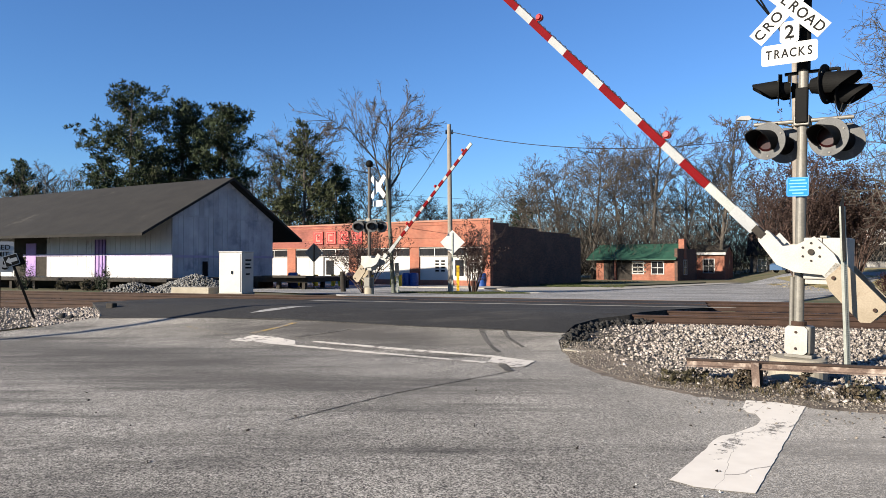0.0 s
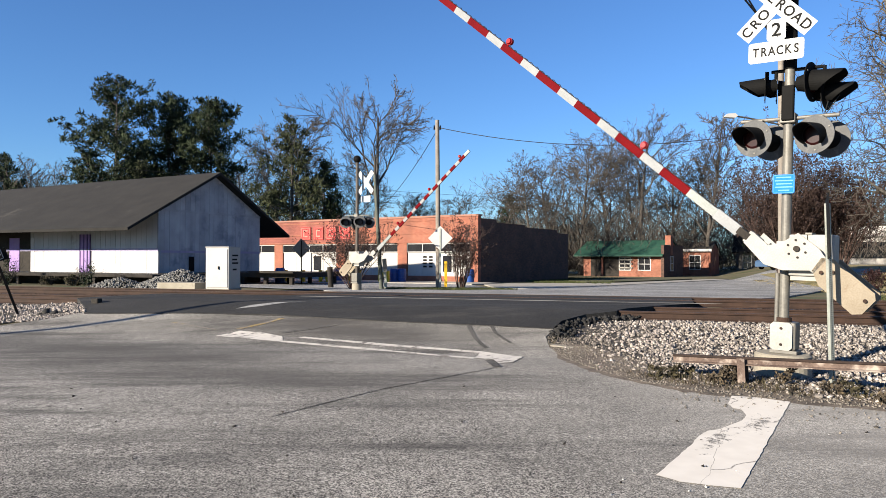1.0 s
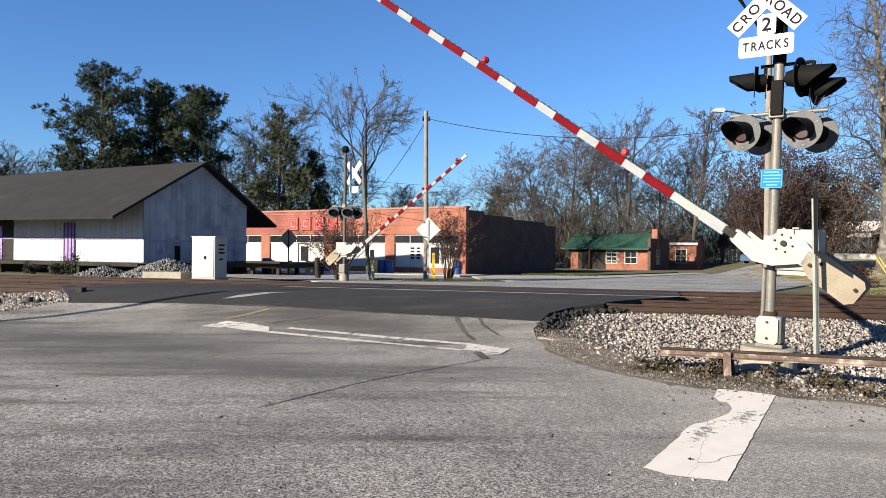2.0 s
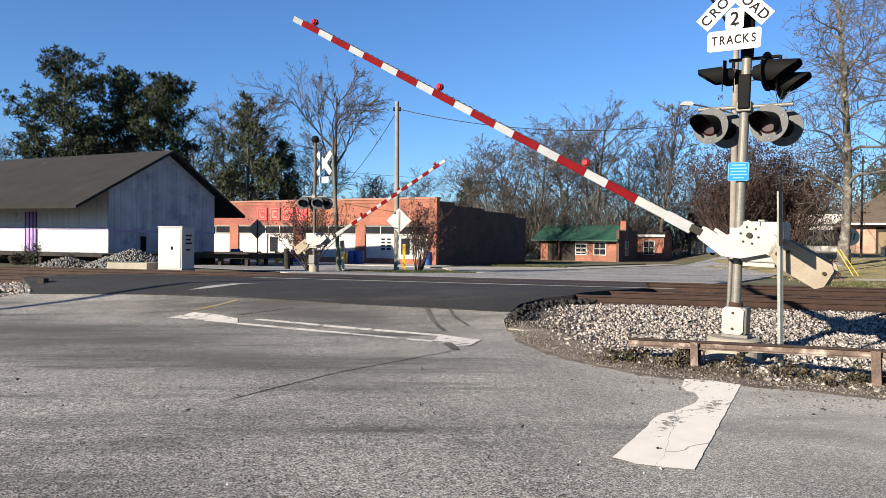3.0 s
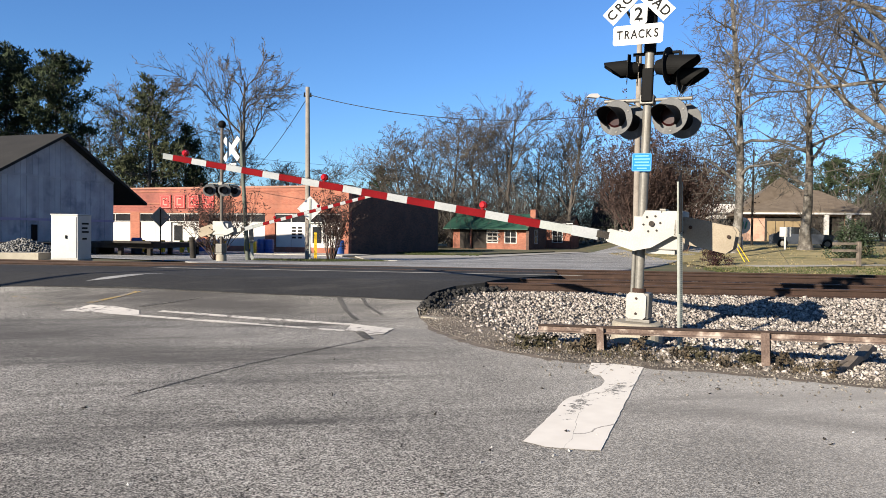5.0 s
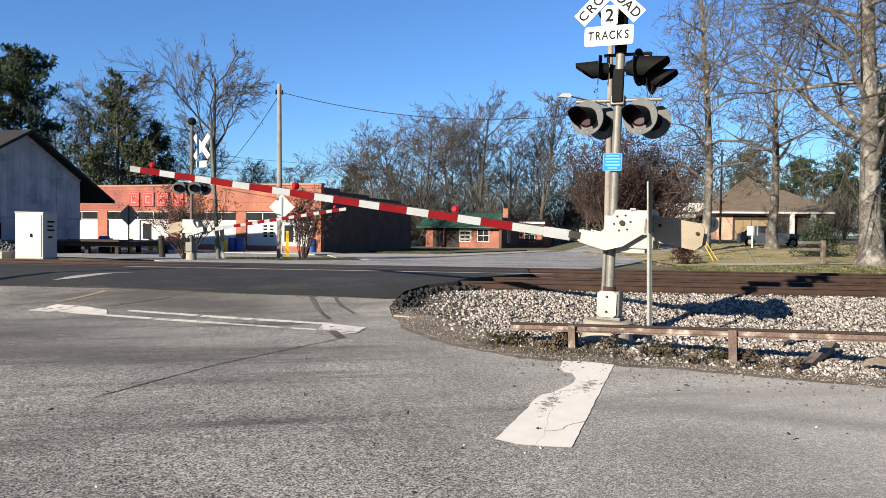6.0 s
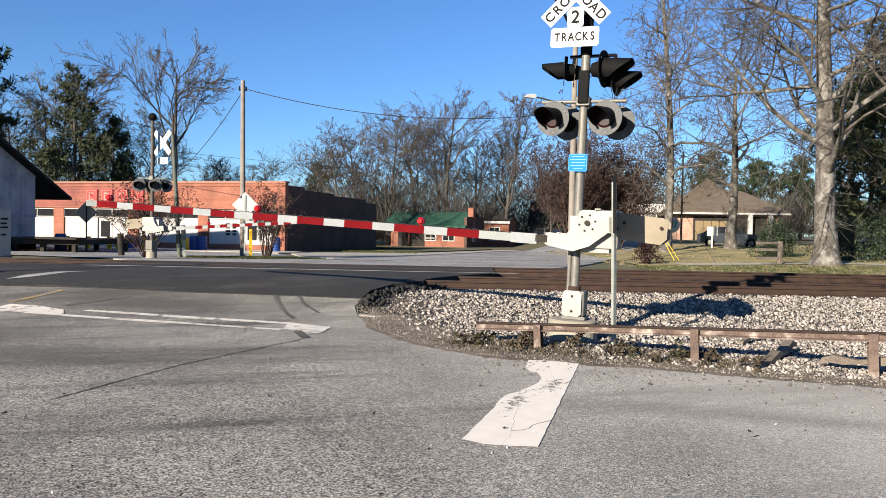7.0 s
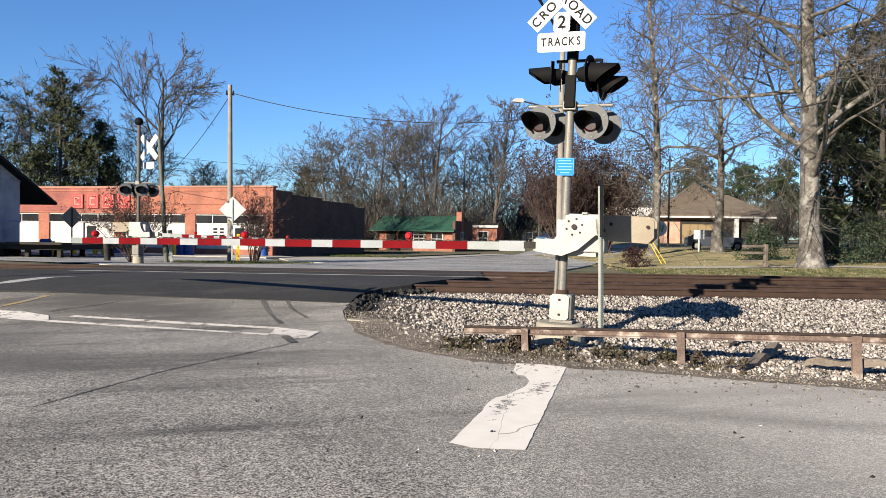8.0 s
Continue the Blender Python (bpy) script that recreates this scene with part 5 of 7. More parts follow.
class Tubes:
    """Collects tapered tubes and small blades, then makes one mesh of them."""

    def __init__(self):
        self.v, self.f, self.n = [], [], 0

    def tube(self, pts, radii, sides):
        k = len(pts)
        d = np.gradient(pts, axis=0)
        d /= np.linalg.norm(d, axis=1)[:, None] + 1e-9
        ref = np.array([0.31, 0.77, 0.12]) if abs(d[0][2]) > 0.8 else np.array([0.05, 0.1, 1.0])
        a = np.cross(d, ref)
        a /= np.linalg.norm(a, axis=1)[:, None] + 1e-9
        b = np.cross(d, a)
        ang = np.arange(sides) * (2 * math.pi / sides)
        ring = a[:, None, :] * np.cos(ang)[None, :, None] + b[:, None, :] * np.sin(ang)[None, :, None]
        self.v.append((pts[:, None, :] + ring * np.asarray(radii)[:, None, None]).reshape(-1, 3))
        i, j = np.meshgrid(np.arange(k - 1), np.arange(sides), indexing="ij")
        p = i * sides + j
        q = i * sides + (j + 1) % sides
        self.f.append(np.stack([p, q, q + sides, p + sides], -1).reshape(-1, 4) + self.n)
        self.n += k * sides

    def blades(self, centre, direction, width):
        """Flat pointed quads from centre along direction."""
        side = np.cross(direction, np.random.normal(size=direction.shape))
        side *= (width / (np.linalg.norm(side, axis=1) + 1e-9))[:, None]
        mid = centre + direction * 0.5
        q = np.stack([centre, mid + side, centre + direction, mid - side], 1)
        k = len(q)
        self.v.append(q.reshape(-1, 3))
        self.f.append(np.arange(k * 4).reshape(-1, 4) + self.n)
        self.n += k * 4

    def top(self):
        return max(v[:, 2].max() for v in self.v)

    def mesh(self, name, mat, smooth=True, size=1.0):
        me = bpy.data.meshes.new(name)
        v, f = np.concatenate(self.v) * size, np.concatenate(self.f)
        me.vertices.add(len(v))
        me.vertices.foreach_set("co", v.astype(np.float32).ravel())
        me.loops.add(f.size)
        me.loops.foreach_set("vertex_index", f.astype(np.int32).ravel())
        me.polygons.add(len(f))
        me.polygons.foreach_set("loop_start", np.arange(0, f.size, 4, dtype=np.int32))
        me.update(calc_edges=True)
        me.validate()
        if smooth:
            me.polygons.foreach_set("use_smooth", np.ones(len(f), dtype=bool))
        me.materials.append(mat)
        return me


def bare_tree_meshes(seed, h, r0, first=0.25, limbs=11, spread=0.95, subs=(7, 6, 5), lean=0.0, bark=BARK, twig=TWIG, up=0.35, limb_len=0.5, wob=0.22, twig_r=0.006, thin=0.42, twig_w=0.012):
    rng = np.random.default_rng(seed)
    big, small = Tubes(), Tubes()
    tips = []
    np.random.seed(seed)

    def grow(p, d, length, r, lev):
        if lev >= 1 + len(subs):
            tips.append((p, d * length))
            for i in range(3):
                e = d + rng.normal(size=3) * 0.5 + np.array([0, 0, 0.1])
                tips.append((p + d * length * rng.uniform(0.2, 0.8), e / np.linalg.norm(e) * length * rng.uniform(0.4, 0.7)))
            return
        k = (9, 7, 5, 4, 3)[lev]
        pts, rad = [p], [r]
        step = length / (k - 1)
        dirs = []
        for i in range(k - 1):
            d = d + rng.normal(size=3) * (0.045 if lev == 0 else wob) + np.array([0, 0, up * (0.12 if lev else 0.05)])
            d = d / np.linalg.norm(d)
            p = p + d * step
            pts.append(p)
            dirs.append(d)
            rad.append(max(r * (1 - (0.78 if lev == 0 else 0.85) * (i + 1) / (k - 1)), twig_r))
        pts = np.array(pts)
        (big if lev < 2 else small).tube(pts, rad, (9, 6, 4, 3, 3)[lev])
        count = limbs if lev == 0 else subs[lev - 1]
        t0 = first if lev == 0 else 0.25
        for c in range(count):
            t = t0 + (1 - t0) * (c + rng.uniform(0.1, 0.9)) / count
            f = t * (k - 1)
            i = min(int(f), k - 2)
            q = pts[i] + (pts[i + 1] - pts[i]) * (f - i)
            a = rng.uniform(0, 2 * math.pi) if lev else c * 2.4 + rng.uniform(-0.5, 0.5)
            axis = dirs[i]
            s = np.cross(axis, [0.3, 0.2, 1.0] if abs(axis[2]) < 0.9 else [1.0, 0.1, 0])
            s /= np.linalg.norm(s)
            s2 = np.cross(axis, s)
            out = s * math.cos(a) + s2 * math.sin(a)
            tilt = spread * rng.uniform(0.65, 1.15)
            nd = axis * math.cos(tilt) + out * math.sin(tilt)
            ln = (h * limb_len * (1.15 - 0.75 * t) if lev == 0 else length * rng.uniform(0.35, 0.62)) * rng.uniform(0.8, 1.15)
            rr = max(rad[i] * (thin if lev == 0 else 0.58), twig_r)
            grow(q, nd, ln, rr, lev + 1)

    grow(np.array([0.0, 0, -0.2]), np.array([lean, 0.0, 1.0]), h * 0.92, r0, 0)
    c, d = np.array([a for a, b in tips]), np.array([b for a, b in tips])
    small.blades(c, d, np.full(len(c), twig_w))
    foot = [-0.3, 0.05, 0.3, 0.6, 1.0, 1.5]
    big.tube(np.array([[lean * max(z, 0), 0, z] for z in foot]), [r0 * q for q in (1.75, 1.5, 1.28, 1.14, 1.05, 0.96)], 12)
    size = h / small.top()
    return big.mesh("trunk", bark, True, size), small.mesh("twigs", twig, True, size)


def plant(name, meshes, m, label, category, group="", parts=("trunk", "crown")):
    t = thing(name, m, label, category, group)
    for nm, me in zip(parts, meshes):
        ob = new(nm, me)
        ob.parent = t
    return t


def pine_meshes(seed, h, width, first=0.3, mat=NEEDLES, dense=1.0, cone=0.35):
    """Trunk and whorled limbs, each set with tufts of needles."""
    rng = np.random.default_rng(seed)
    np.random.seed(seed)
    wood, crown = Tubes(), Tubes()
    z = np.linspace(-0.2, h * 0.97, 9)
    tr = np.stack([np.cumsum(rng.normal(size=9) * 0.06), np.cumsum(rng.normal(size=9) * 0.06), z], 1)
    wood.tube(tr, np.linspace(0.017 * h, 0.03, 9), 9)
    n = int(46 * dense)
    for i in range(n):
        t = first + (1 - first) * (i + rng.uniform(0, 1)) / n
        base = np.array([np.interp(t * h, z, tr[:, 0]), np.interp(t * h, z, tr[:, 1]), t * h])
        k = (t - first) / (1 - first)
        prof = min(1.0, 0.55 + 1.6 * k) * (1 - max(0, k - cone) / (1 - cone)) ** 0.7
        ln = max(0.5, width * 0.5 * prof * rng.uniform(0.55, 1.25))
        a = rng.uniform(0, 2 * math.pi)
        d = np.array([math.cos(a), math.sin(a), rng.uniform(0.0, 0.35) + 0.75 * k * k])
        pts = np.array([base + d * ln * s + np.array([0, 0, 0.16 * ln * s * s]) for s in np.linspace(0, 1, 5)])
        wood.tube(pts, np.linspace(0.05, 0.012, 5), 4)
        clumps = max(3, int(ln * 3.6 * dense))
        for c in range(clumps):
            s = rng.uniform(0.3, 1.05)
            q = base + d * ln * s + np.array([0, 0, 0.16 * ln * s * s]) + rng.normal(size=3) * np.array([0.40, 0.40, 0.26]) * (0.5 + 0.16 * ln)
            m = 22
            dirs = rng.normal(size=(m, 3))
            dirs[:, 2] += 0.7
            dirs *= (rng.uniform(0.26, 0.50, m) / np.linalg.norm(dirs, axis=1))[:, None]
            crown.blades(q + rng.normal(size=(m, 3)) * 0.11, dirs, np.full(m, 0.05))
    return wood.mesh("trunk", BARK), crown.mesh("crown", mat, False)


def leafy_mesh(seed, n, size, leaf, mat, floor=0.0):
    """A loose mass of leaves round many small centres."""
    rng = np.random.default_rng(seed)
    np.random.seed(seed)
    t = Tubes()
    sx, sy, sz = size
    m = max(6, n // 60)
    c = rng.normal(size=(m, 3)) * 0.42
    c[:, 2] = np.abs(rng.uniform(0, 1, m))
    keep = 1 - 0.55 * c[:, 2]
    c[:, 0] *= keep
    c[:, 1] *= keep
    q = c[rng.integers(0, m, n)] * np.array([sx, sy, sz]) + rng.normal(size=(n, 3)) * np.array([sx, sy, sz]) * 0.10
    q[:, 2] = np.maximum(q[:, 2], floor)
    d = rng.normal(size=(n, 3))
    d *= (rng.uniform(0.6, 1.2, n) * leaf / np.linalg.norm(d, axis=1))[:, None]
    t.blades(q, d, np.full(n, leaf * 0.32))
    return t.mesh("leaves", mat, False)


def stems_mesh(seed, n, h, spread, r, mat, twigs=5, seedheads=0.0, head=0.07):
    """Many thin stems from one root, forked upwards; with seed heads, these are a mesh of their own."""
    rng = np.random.default_rng(seed)
    t, heads = Tubes(), Tubes()

    def go(p, d, ln, r, lev):
        pts = [p]
        for i in range(4):
            d = d + rng.normal(size=3) * 0.12 + np.array([0, 0, 0.05])
            d = d / np.linalg.norm(d)
            pts.append(pts[-1] + d * ln / 4)
        pts = np.array(pts)
        t.tube(pts, np.linspace(r, max(r * 0.35, 0.003), 5), 4 if lev == 0 else 3)
        if lev < 2:
            for c in range(twigs):
                s = rng.uniform(0.35, 1.0) * 4
                i = min(int(s), 3)
                q = pts[i] + (pts[i + 1] - pts[i]) * (s - i)
                nd = d + rng.normal(size=3) * 0.5
                go(q, nd / np.linalg.norm(nd), ln * rng.uniform(0.25, 0.5), r * 0.45, lev + 1)
        elif seedheads and rng.uniform() < seedheads:
            k = 6
            dirs = rng.normal(size=(k, 3))
            dirs *= (head / np.linalg.norm(dirs, axis=1))[:, None]
            heads.blades(np.repeat(pts[-1:], k, 0) + rng.normal(size=(k, 3)) * 0.7 * head, dirs, np.full(k, 0.36 * head))

    for i in range(n):
        a = rng.uniform(0, 2 * math.pi)
        d = np.array([math.cos(a) * spread * rng.uniform(0.2, 1), math.sin(a) * spread * rng.uniform(0.2, 1), 1.0])
        go(np.array([math.cos(a) * 0.12, math.sin(a) * 0.12, -0.05]), d / np.linalg.norm(d), h * rng.uniform(0.5, 0.8), r, 0)
    if seedheads:
        return t.mesh("stems", mat), heads.mesh("seed_heads", SEED_HEAD, False)
    return t.mesh("stems", mat)


def on(x, y, dz=0.0, turn=0.0):
    return pose(x, y, gz(x, y) + dz, 0, 0, turn)


# bare tree forms
T_TALL = bare_tree_meshes(12, 17.5, 0.34, 0.42, 8, 0.60, (7, 6, 4), 0.02, up=0.34, limb_len=0.50, wob=0.17, twig_r=0.024, thin=0.62, twig_w=0.020)
T_ROUND = bare_tree_meshes(23, 14, 0.27, 0.18, 12, 0.74, (7, 5, 4), 0.0, up=0.22, limb_len=0.58, wob=0.15, twig_r=0.026, thin=0.55, twig_w=0.022)
T_WIDE = bare_tree_meshes(37, 15, 0.32, 0.22, 11, 0.80, (7, 5, 4), 0.03, up=0.22, limb_len=0.60, wob=0.16, twig_r=0.026, thin=0.58, twig_w=0.022)
T_SLIM = bare_tree_meshes(41, 17, 0.25, 0.22, 16, 0.62, (6, 5, 4), -0.02, up=0.30, limb_len=0.36, wob=0.15, twig_r=0.024, thin=0.5, twig_w=0.020)
BARE_TREES = [
    ('tall', -4.9, 63.8, 18.6, 20),
    ('wide', -18.1, 82.0, 19.1, 80),
    ('round', -20.4, 77.4, 14.7, 10),
    ('slim', -15.6, 84.0, 19.0, 45),
    ('wide', 3.7, 91.9, 12.4, 140),
    ('round', -1.2, 94.0, 11.0, 40),
    ('round', 12.6, 89.7, 15.6, 70),
    ('wide', 15.8, 94.1, 17.5, 190),
    ('round', 18.6, 88.5, 18.2, 200),
    ('wide', 22.8, 91.5, 18.6, 250),
    ('tall', 24.8, 86.0, 20.6, 300),
    ('round', 27.6, 96.3, 18.6, 33),
    ('wide', 31.0, 90.3, 17.6, 133),
    ('slim', 34.2, 88.4, 21.0, 99),
    ('round', 36.8, 94.4, 15.3, 9),
    ('round', -9.6, 89.0, 15.4, 222),
    ('wide', -32.0, 89.4, 16.1, 310),
    ('round', -40.5, 88.2, 13.6, 200),
    ('round', -46.6, 86.2, 14.4, 15),
    ('wide', -51.8, 79.6, 12.8, 165),
    ('slim', 44.3, 100.8, 14.8, 10),
    ('round', 48.2, 93.4, 10.1, 40),
    ('tall', 52.6, 46.3, 18.9, 60),
    ('wide', 44.6, 43.2, 16.5, 120),
    ('round', 51.5, 41.4, 17.5, 200),
]
FORMS = {"tall": (T_TALL, 17.5), "round": (T_ROUND, 14), "wide": (T_WIDE, 15), "slim": (T_SLIM, 17)}
for form, x, y, h, turn in BARE_TREES:
    meshes, h0 = FORMS[form]
    t = plant("bare_tree", meshes, on(x, y, 0, turn), "leafless grey-brown winter tree", "tree", "bare trees")
    t.scale = (h / h0,) * 3

# large pale tree and two slimmer ones on the lawn across the tracks
big = bare_tree_meshes(6, 21, 0.46, 0.20, 30, 1.1, (7, 6, 5), 0.01, BARK_PALE, TWIG_PALE, 0.2, 0.40, 0.20, 0.014, 0.36, 0.012)
plant("shade_tree", big, on(23.5, 24.1, 0, 150), "massive pale-barked leafless shade tree beside the tracks", "tree")
mid = bare_tree_meshes(8, 14, 0.38, 0.36, 13, 0.95, (6, 5, 4), -0.12, BARK_PALE, TWIG_PALE, 0.22, 0.46, 0.24, 0.016, 0.5, 0.013)
plant("lawn_tree", mid, on(31.2, 39.8, 0, 30), "leaning pale-barked leafless tree on the lawn", "tree", "lawn trees")
slim = bare_tree_meshes(15, 20, 0.30, 0.22, 24, 1.05, (6, 5, 4), -0.05, BARK_PALE, TWIG_PALE, 0.2, 0.22, 0.26, 0.016, 0.45, 0.013)
plant("lawn_tree", slim, on(26.6, 40.2, 0, 60), "tall slim pale-barked leafless tree on the lawn", "tree", "lawn trees")

for seed, x, y, h, w, first, cone, mat in [
    (1, -29.6, 67.6, 18.2, 9.0, 0.24, 0.55, NEEDLES),
    (2, -26.0, 71.4, 17.6, 5.4, 0.42, 0.60, NEEDLES),
    (3, -21.0, 68.9, 16.4, 5.6, 0.48, 0.62, NEEDLES),
    (4, -48.6, 82.8, 13.2, 6.0, 0.30, 0.50, NEEDLES),
    (5, -12.9, 66.8, 14.4, 9.0, 0.10, 0.04, NEEDLES_OLIVE),
    (6, 10.8, 99.4, 10.3, 5.0, 0.20, 0.30, NEEDLES),
    (7, 58.5, 78.7, 10.6, 8.0, 0.10, 0.30, NEEDLES_OLIVE),
    (8, 62.0, 73.4, 9.2, 9.0, 0.10, 0.30, NEEDLES),
    (9, -10.3, 69.2, 10.8, 5.0, 0.15, 0.20, NEEDLES),
    (10, -25.9, 65.0, 9.8, 4.6, 0.15, 0.40, NEEDLES_OLIVE),
    (11, -31.0, 65.0, 11.0, 5.0, 0.15, 0.40, NEEDLES),
    (12, 62.5, 67.6, 9.3, 7.0, 0.10, 0.30, NEEDLES),
]:
    plant("pine", pine_meshes(seed, h, w, first, mat, 1.5 if seed < 4 else 1.25, cone), on(x, y), "tall dark-green pine behind the buildings", "tree", "pines")

# far woods: brushy leafless belt and a few evergreens
rng = np.random.default_rng(77)
t = Tubes()
tw = bare_tree_meshes(51, 10, 0.14, 0.12, 12, 0.8, (6, 5), 0.0, up=0.5, limb_len=0.45, twig_r=0.022, twig_w=0.024)
src = []
for me in tw:
    v = np.empty(len(me.vertices) * 3, dtype=np.float32)
    me.vertices.foreach_get("co", v)
    f = np.empty(len(me.loops), dtype=np.int32)
    me.loops.foreach_get("vertex_index", f)
    src.append((v.reshape(-1, 3), f.reshape(-1, 4)))
for i in range(50):
    a = radians(-46 + 106 * (i + rng.uniform(0, 1)) / 50)
    d = rng.uniform(92, 135)
    x, y = math.sin(a) * d, math.cos(a) * d
    s, c, k = math.sin(i * 1.7), math.cos(i * 1.7), rng.uniform(0.7, 1.25)
    for v, f in src:
        w = v * k
        w = np.stack([w[:, 0] * c - w[:, 1] * s + x, w[:, 0] * s + w[:, 1] * c + y, w[:, 2] + gz(x, y)], 1)
        t.v.append(w)
        t.f.append(f + t.n)
        t.n += len(w)
tagged(new("far_woods", t.mesh("far_woods", TWIG)), "belt of leafless brown winter woods", "woods", "", "stuff")

# crape myrtles by the store and behind the mast
plant("crape_myrtle", stems_mesh(5, 26, 3.3, 0.42, 0.022, TWIG_RED, 6, 0.6), on(1.35, 32.6), "leafless reddish crape myrtle on the grass verge", "shrub", "crape myrtles", ("stem_frame", "seed_foliage"))
plant("crape_myrtle", stems_mesh(6, 30, 3.4, 0.45, 0.02, TWIG_RED, 6, 0.5), on(-3.4, 31.6), "leafless crape myrtle behind the far signal", "shrub", "crape myrtles", ("stem_frame", "seed_foliage"))
plant("crape_myrtle", stems_mesh(7, 34, 9.6, 0.36, 0.05, TWIG_RED, 8, 1.0, 0.13), on(23.0, 46.0), "tall crape myrtle with dark seed heads", "shrub", "crape myrtles", ("stem_frame", "seed_foliage"))
plant("crape_myrtle", stems_mesh(8, 24, 7.0, 0.42, 0.04, TWIG_RED, 8, 1.0, 0.13), on(27.5, 52.0), "tall crape myrtle with dark seed heads", "shrub", "crape myrtles", ("stem_frame", "seed_foliage"))
plant("crape_myrtle", stems_mesh(18, 30, 8.6, 0.38, 0.045, TWIG_RED, 8, 1.0, 0.13), on(26.8, 46.5), "tall crape myrtle with dark seed heads", "shrub", "crape myrtles", ("stem_frame", "seed_foliage"))
plant("lawn_shrub", (stems_mesh(9, 22, 3.6, 0.5, 0.03, TWIG, 6, 0.0),), on(42.5, 53.5), "bare multi-stemmed shrub before the bungalow", "shrub", "", ("bush_frame",))
# red-leaved bush across the tracks
plant("red_bush", (leafy_mesh(4, 2600, (0.75, 0.75, 0.85), 0.07, LEAF_RED, 0.05), stems_mesh(2, 14, 0.8, 0.6, 0.008, TWIG_RED, 3)), on(17.4, 27.8), "round dark-red bush on the grass", "shrub", "", ("foliage", "bush_frame"))
# thicket right of the big tree
for i, (x, y, sx, sz, n) in enumerate([(30.5, 27.2, 2.6, 2.2, 2600), (34.5, 27.5, 3.2, 2.8, 2600), (26.4, 30.3, 1.3, 1.7, 2200), (27.6, 27.2, 1.5, 1.8, 2200), (39, 30, 4.0, 3.2, 2600)]):
    plant("thicket", (leafy_mesh(60 + i, n * 2, (sx, 1.6, sz), 0.11, LEAF_DARK), stems_mesh(70 + i, 22, sz * 1.3, 0.45, 0.008, TWIG, 5)), on(x, y), "tangled dark evergreen and bare-stem thicket", "shrub", "thickets", ("foliage", "bush_frame"))
# evergreens behind it
for i, (x, y, h, w) in enumerate([(34.5, 30.5, 14, 8), (39, 29.5, 15, 9), (45, 34, 16, 11), (37, 34.5, 11, 7), (50, 30, 15, 11)]):
    plant("evergreen", pine_meshes(90 + i, h, w, 0.08, LEAF_DARK if i % 2 else NEEDLES_OLIVE, 1.3, 0.3), on(x, y), "dense dark evergreen tree behind the thicket", "tree", "evergreens")
# scrub along the depot platform
for i, (x, y, h) in enumerate([(-16.3, 34.3, 1.5), (-21.5, 36.6, 1.9), (-24.2, 37.4, 1.5), (-19.0, 36.0, 0.7), (-17.5, 35.2, 0.6)]):
    plant("platform_shrub", (stems_mesh(30 + i, 16, h, 0.7, 0.01, TWIG, 4), leafy_mesh(40 + i, 620, (0.6, 0.5, h * 0.8), 0.09, LEAF_DARK if i < 3 else WEED)), on(x, y), "scrubby shrub at the foot of the platform", "shrub", "platform shrubs", ("bush_frame", "foliage"))


def tufts(name, area, n, h, mat, label, seed, dense=7):
    """Grass blades scattered inside area(x, y) -> bool given by a box and a test."""
    rng = np.random.default_rng(seed)
    np.random.seed(seed)
    x0, x1, y0, y1, test = area
    pts = []
    while len(pts) < n:
        x, y = rng.uniform(x0, x1), rng.uniform(y0, y1)
        if test(x, y):
            pts.append((x, y, gz(x, y) - 0.01))
    p = np.repeat(np.array(pts), dense, 0) + rng.normal(size=(n * dense, 3)) * np.array([0.05, 0.05, 0])
    d = rng.normal(size=(n * dense, 3)) * 0.45
    d[:, 2] = 1
    d *= (rng.uniform(0.5, 1.1, n * dense) * h / np.linalg.norm(d, axis=1))[:, None]
    t = Tubes()
    t.blades(p, d, np.full(n * dense, h * 0.07))
    return tagged(new(name, t.mesh(name, mat, False)), label, "grass", "", "stuff")


def right_lawn(x, y):
    u, n = un(x, y)
    return u > 6.5 and 23.6 < n < 60


def verge(x, y):
    return (x - 0.8) ** 2 / 9 + (y - 31.9 + 0.1 * x) ** 2 / 0.8 < 1


sheet("lawn", [xy(7, 23.4), xy(120, 23.4), xy(120, 75), xy(9, 75)] , LAWN, 0.03, gz, 0.0, "patchy lawn of green and straw-coloured winter grass", "lawn")
sheet("drive", [xy(9, 29.6), xy(14, 30.5), xy(22, 30.0), xy(40, 30.8), xy(40, 32.2), xy(22, 31.3), xy(9, 31.5)], PAVING, 0.05, gz, 0.0, "pale sandy path across the lawn", "path")
tufts("lawn_grass", (10, 45, 12, 40, lambda x, y: right_lawn(x, y) and un(x, y)[1] < 29.5), 4200, 0.12, GRASS_GREEN, "short green grass beside the tracks", 1)
tufts("dry_grass", (10, 50, 20, 60, right_lawn), 3500, 0.10, GRASS_DRY, "straw-coloured winter grass", 2)
tufts("verge_grass", (-3, 5, 30, 34, verge), 1500, 0.13, GRASS_GREEN, "tufted grass verge round the pole", 3)
tufts("house_grass", (7, 20, 42, 70, lambda x, y: -14 < un(x, y)[0] < -3.2 and 46 < un(x, y)[1] < 70), 2500, 0.16, GRASS_GREEN, "rough grass before the green-roofed house", 4)


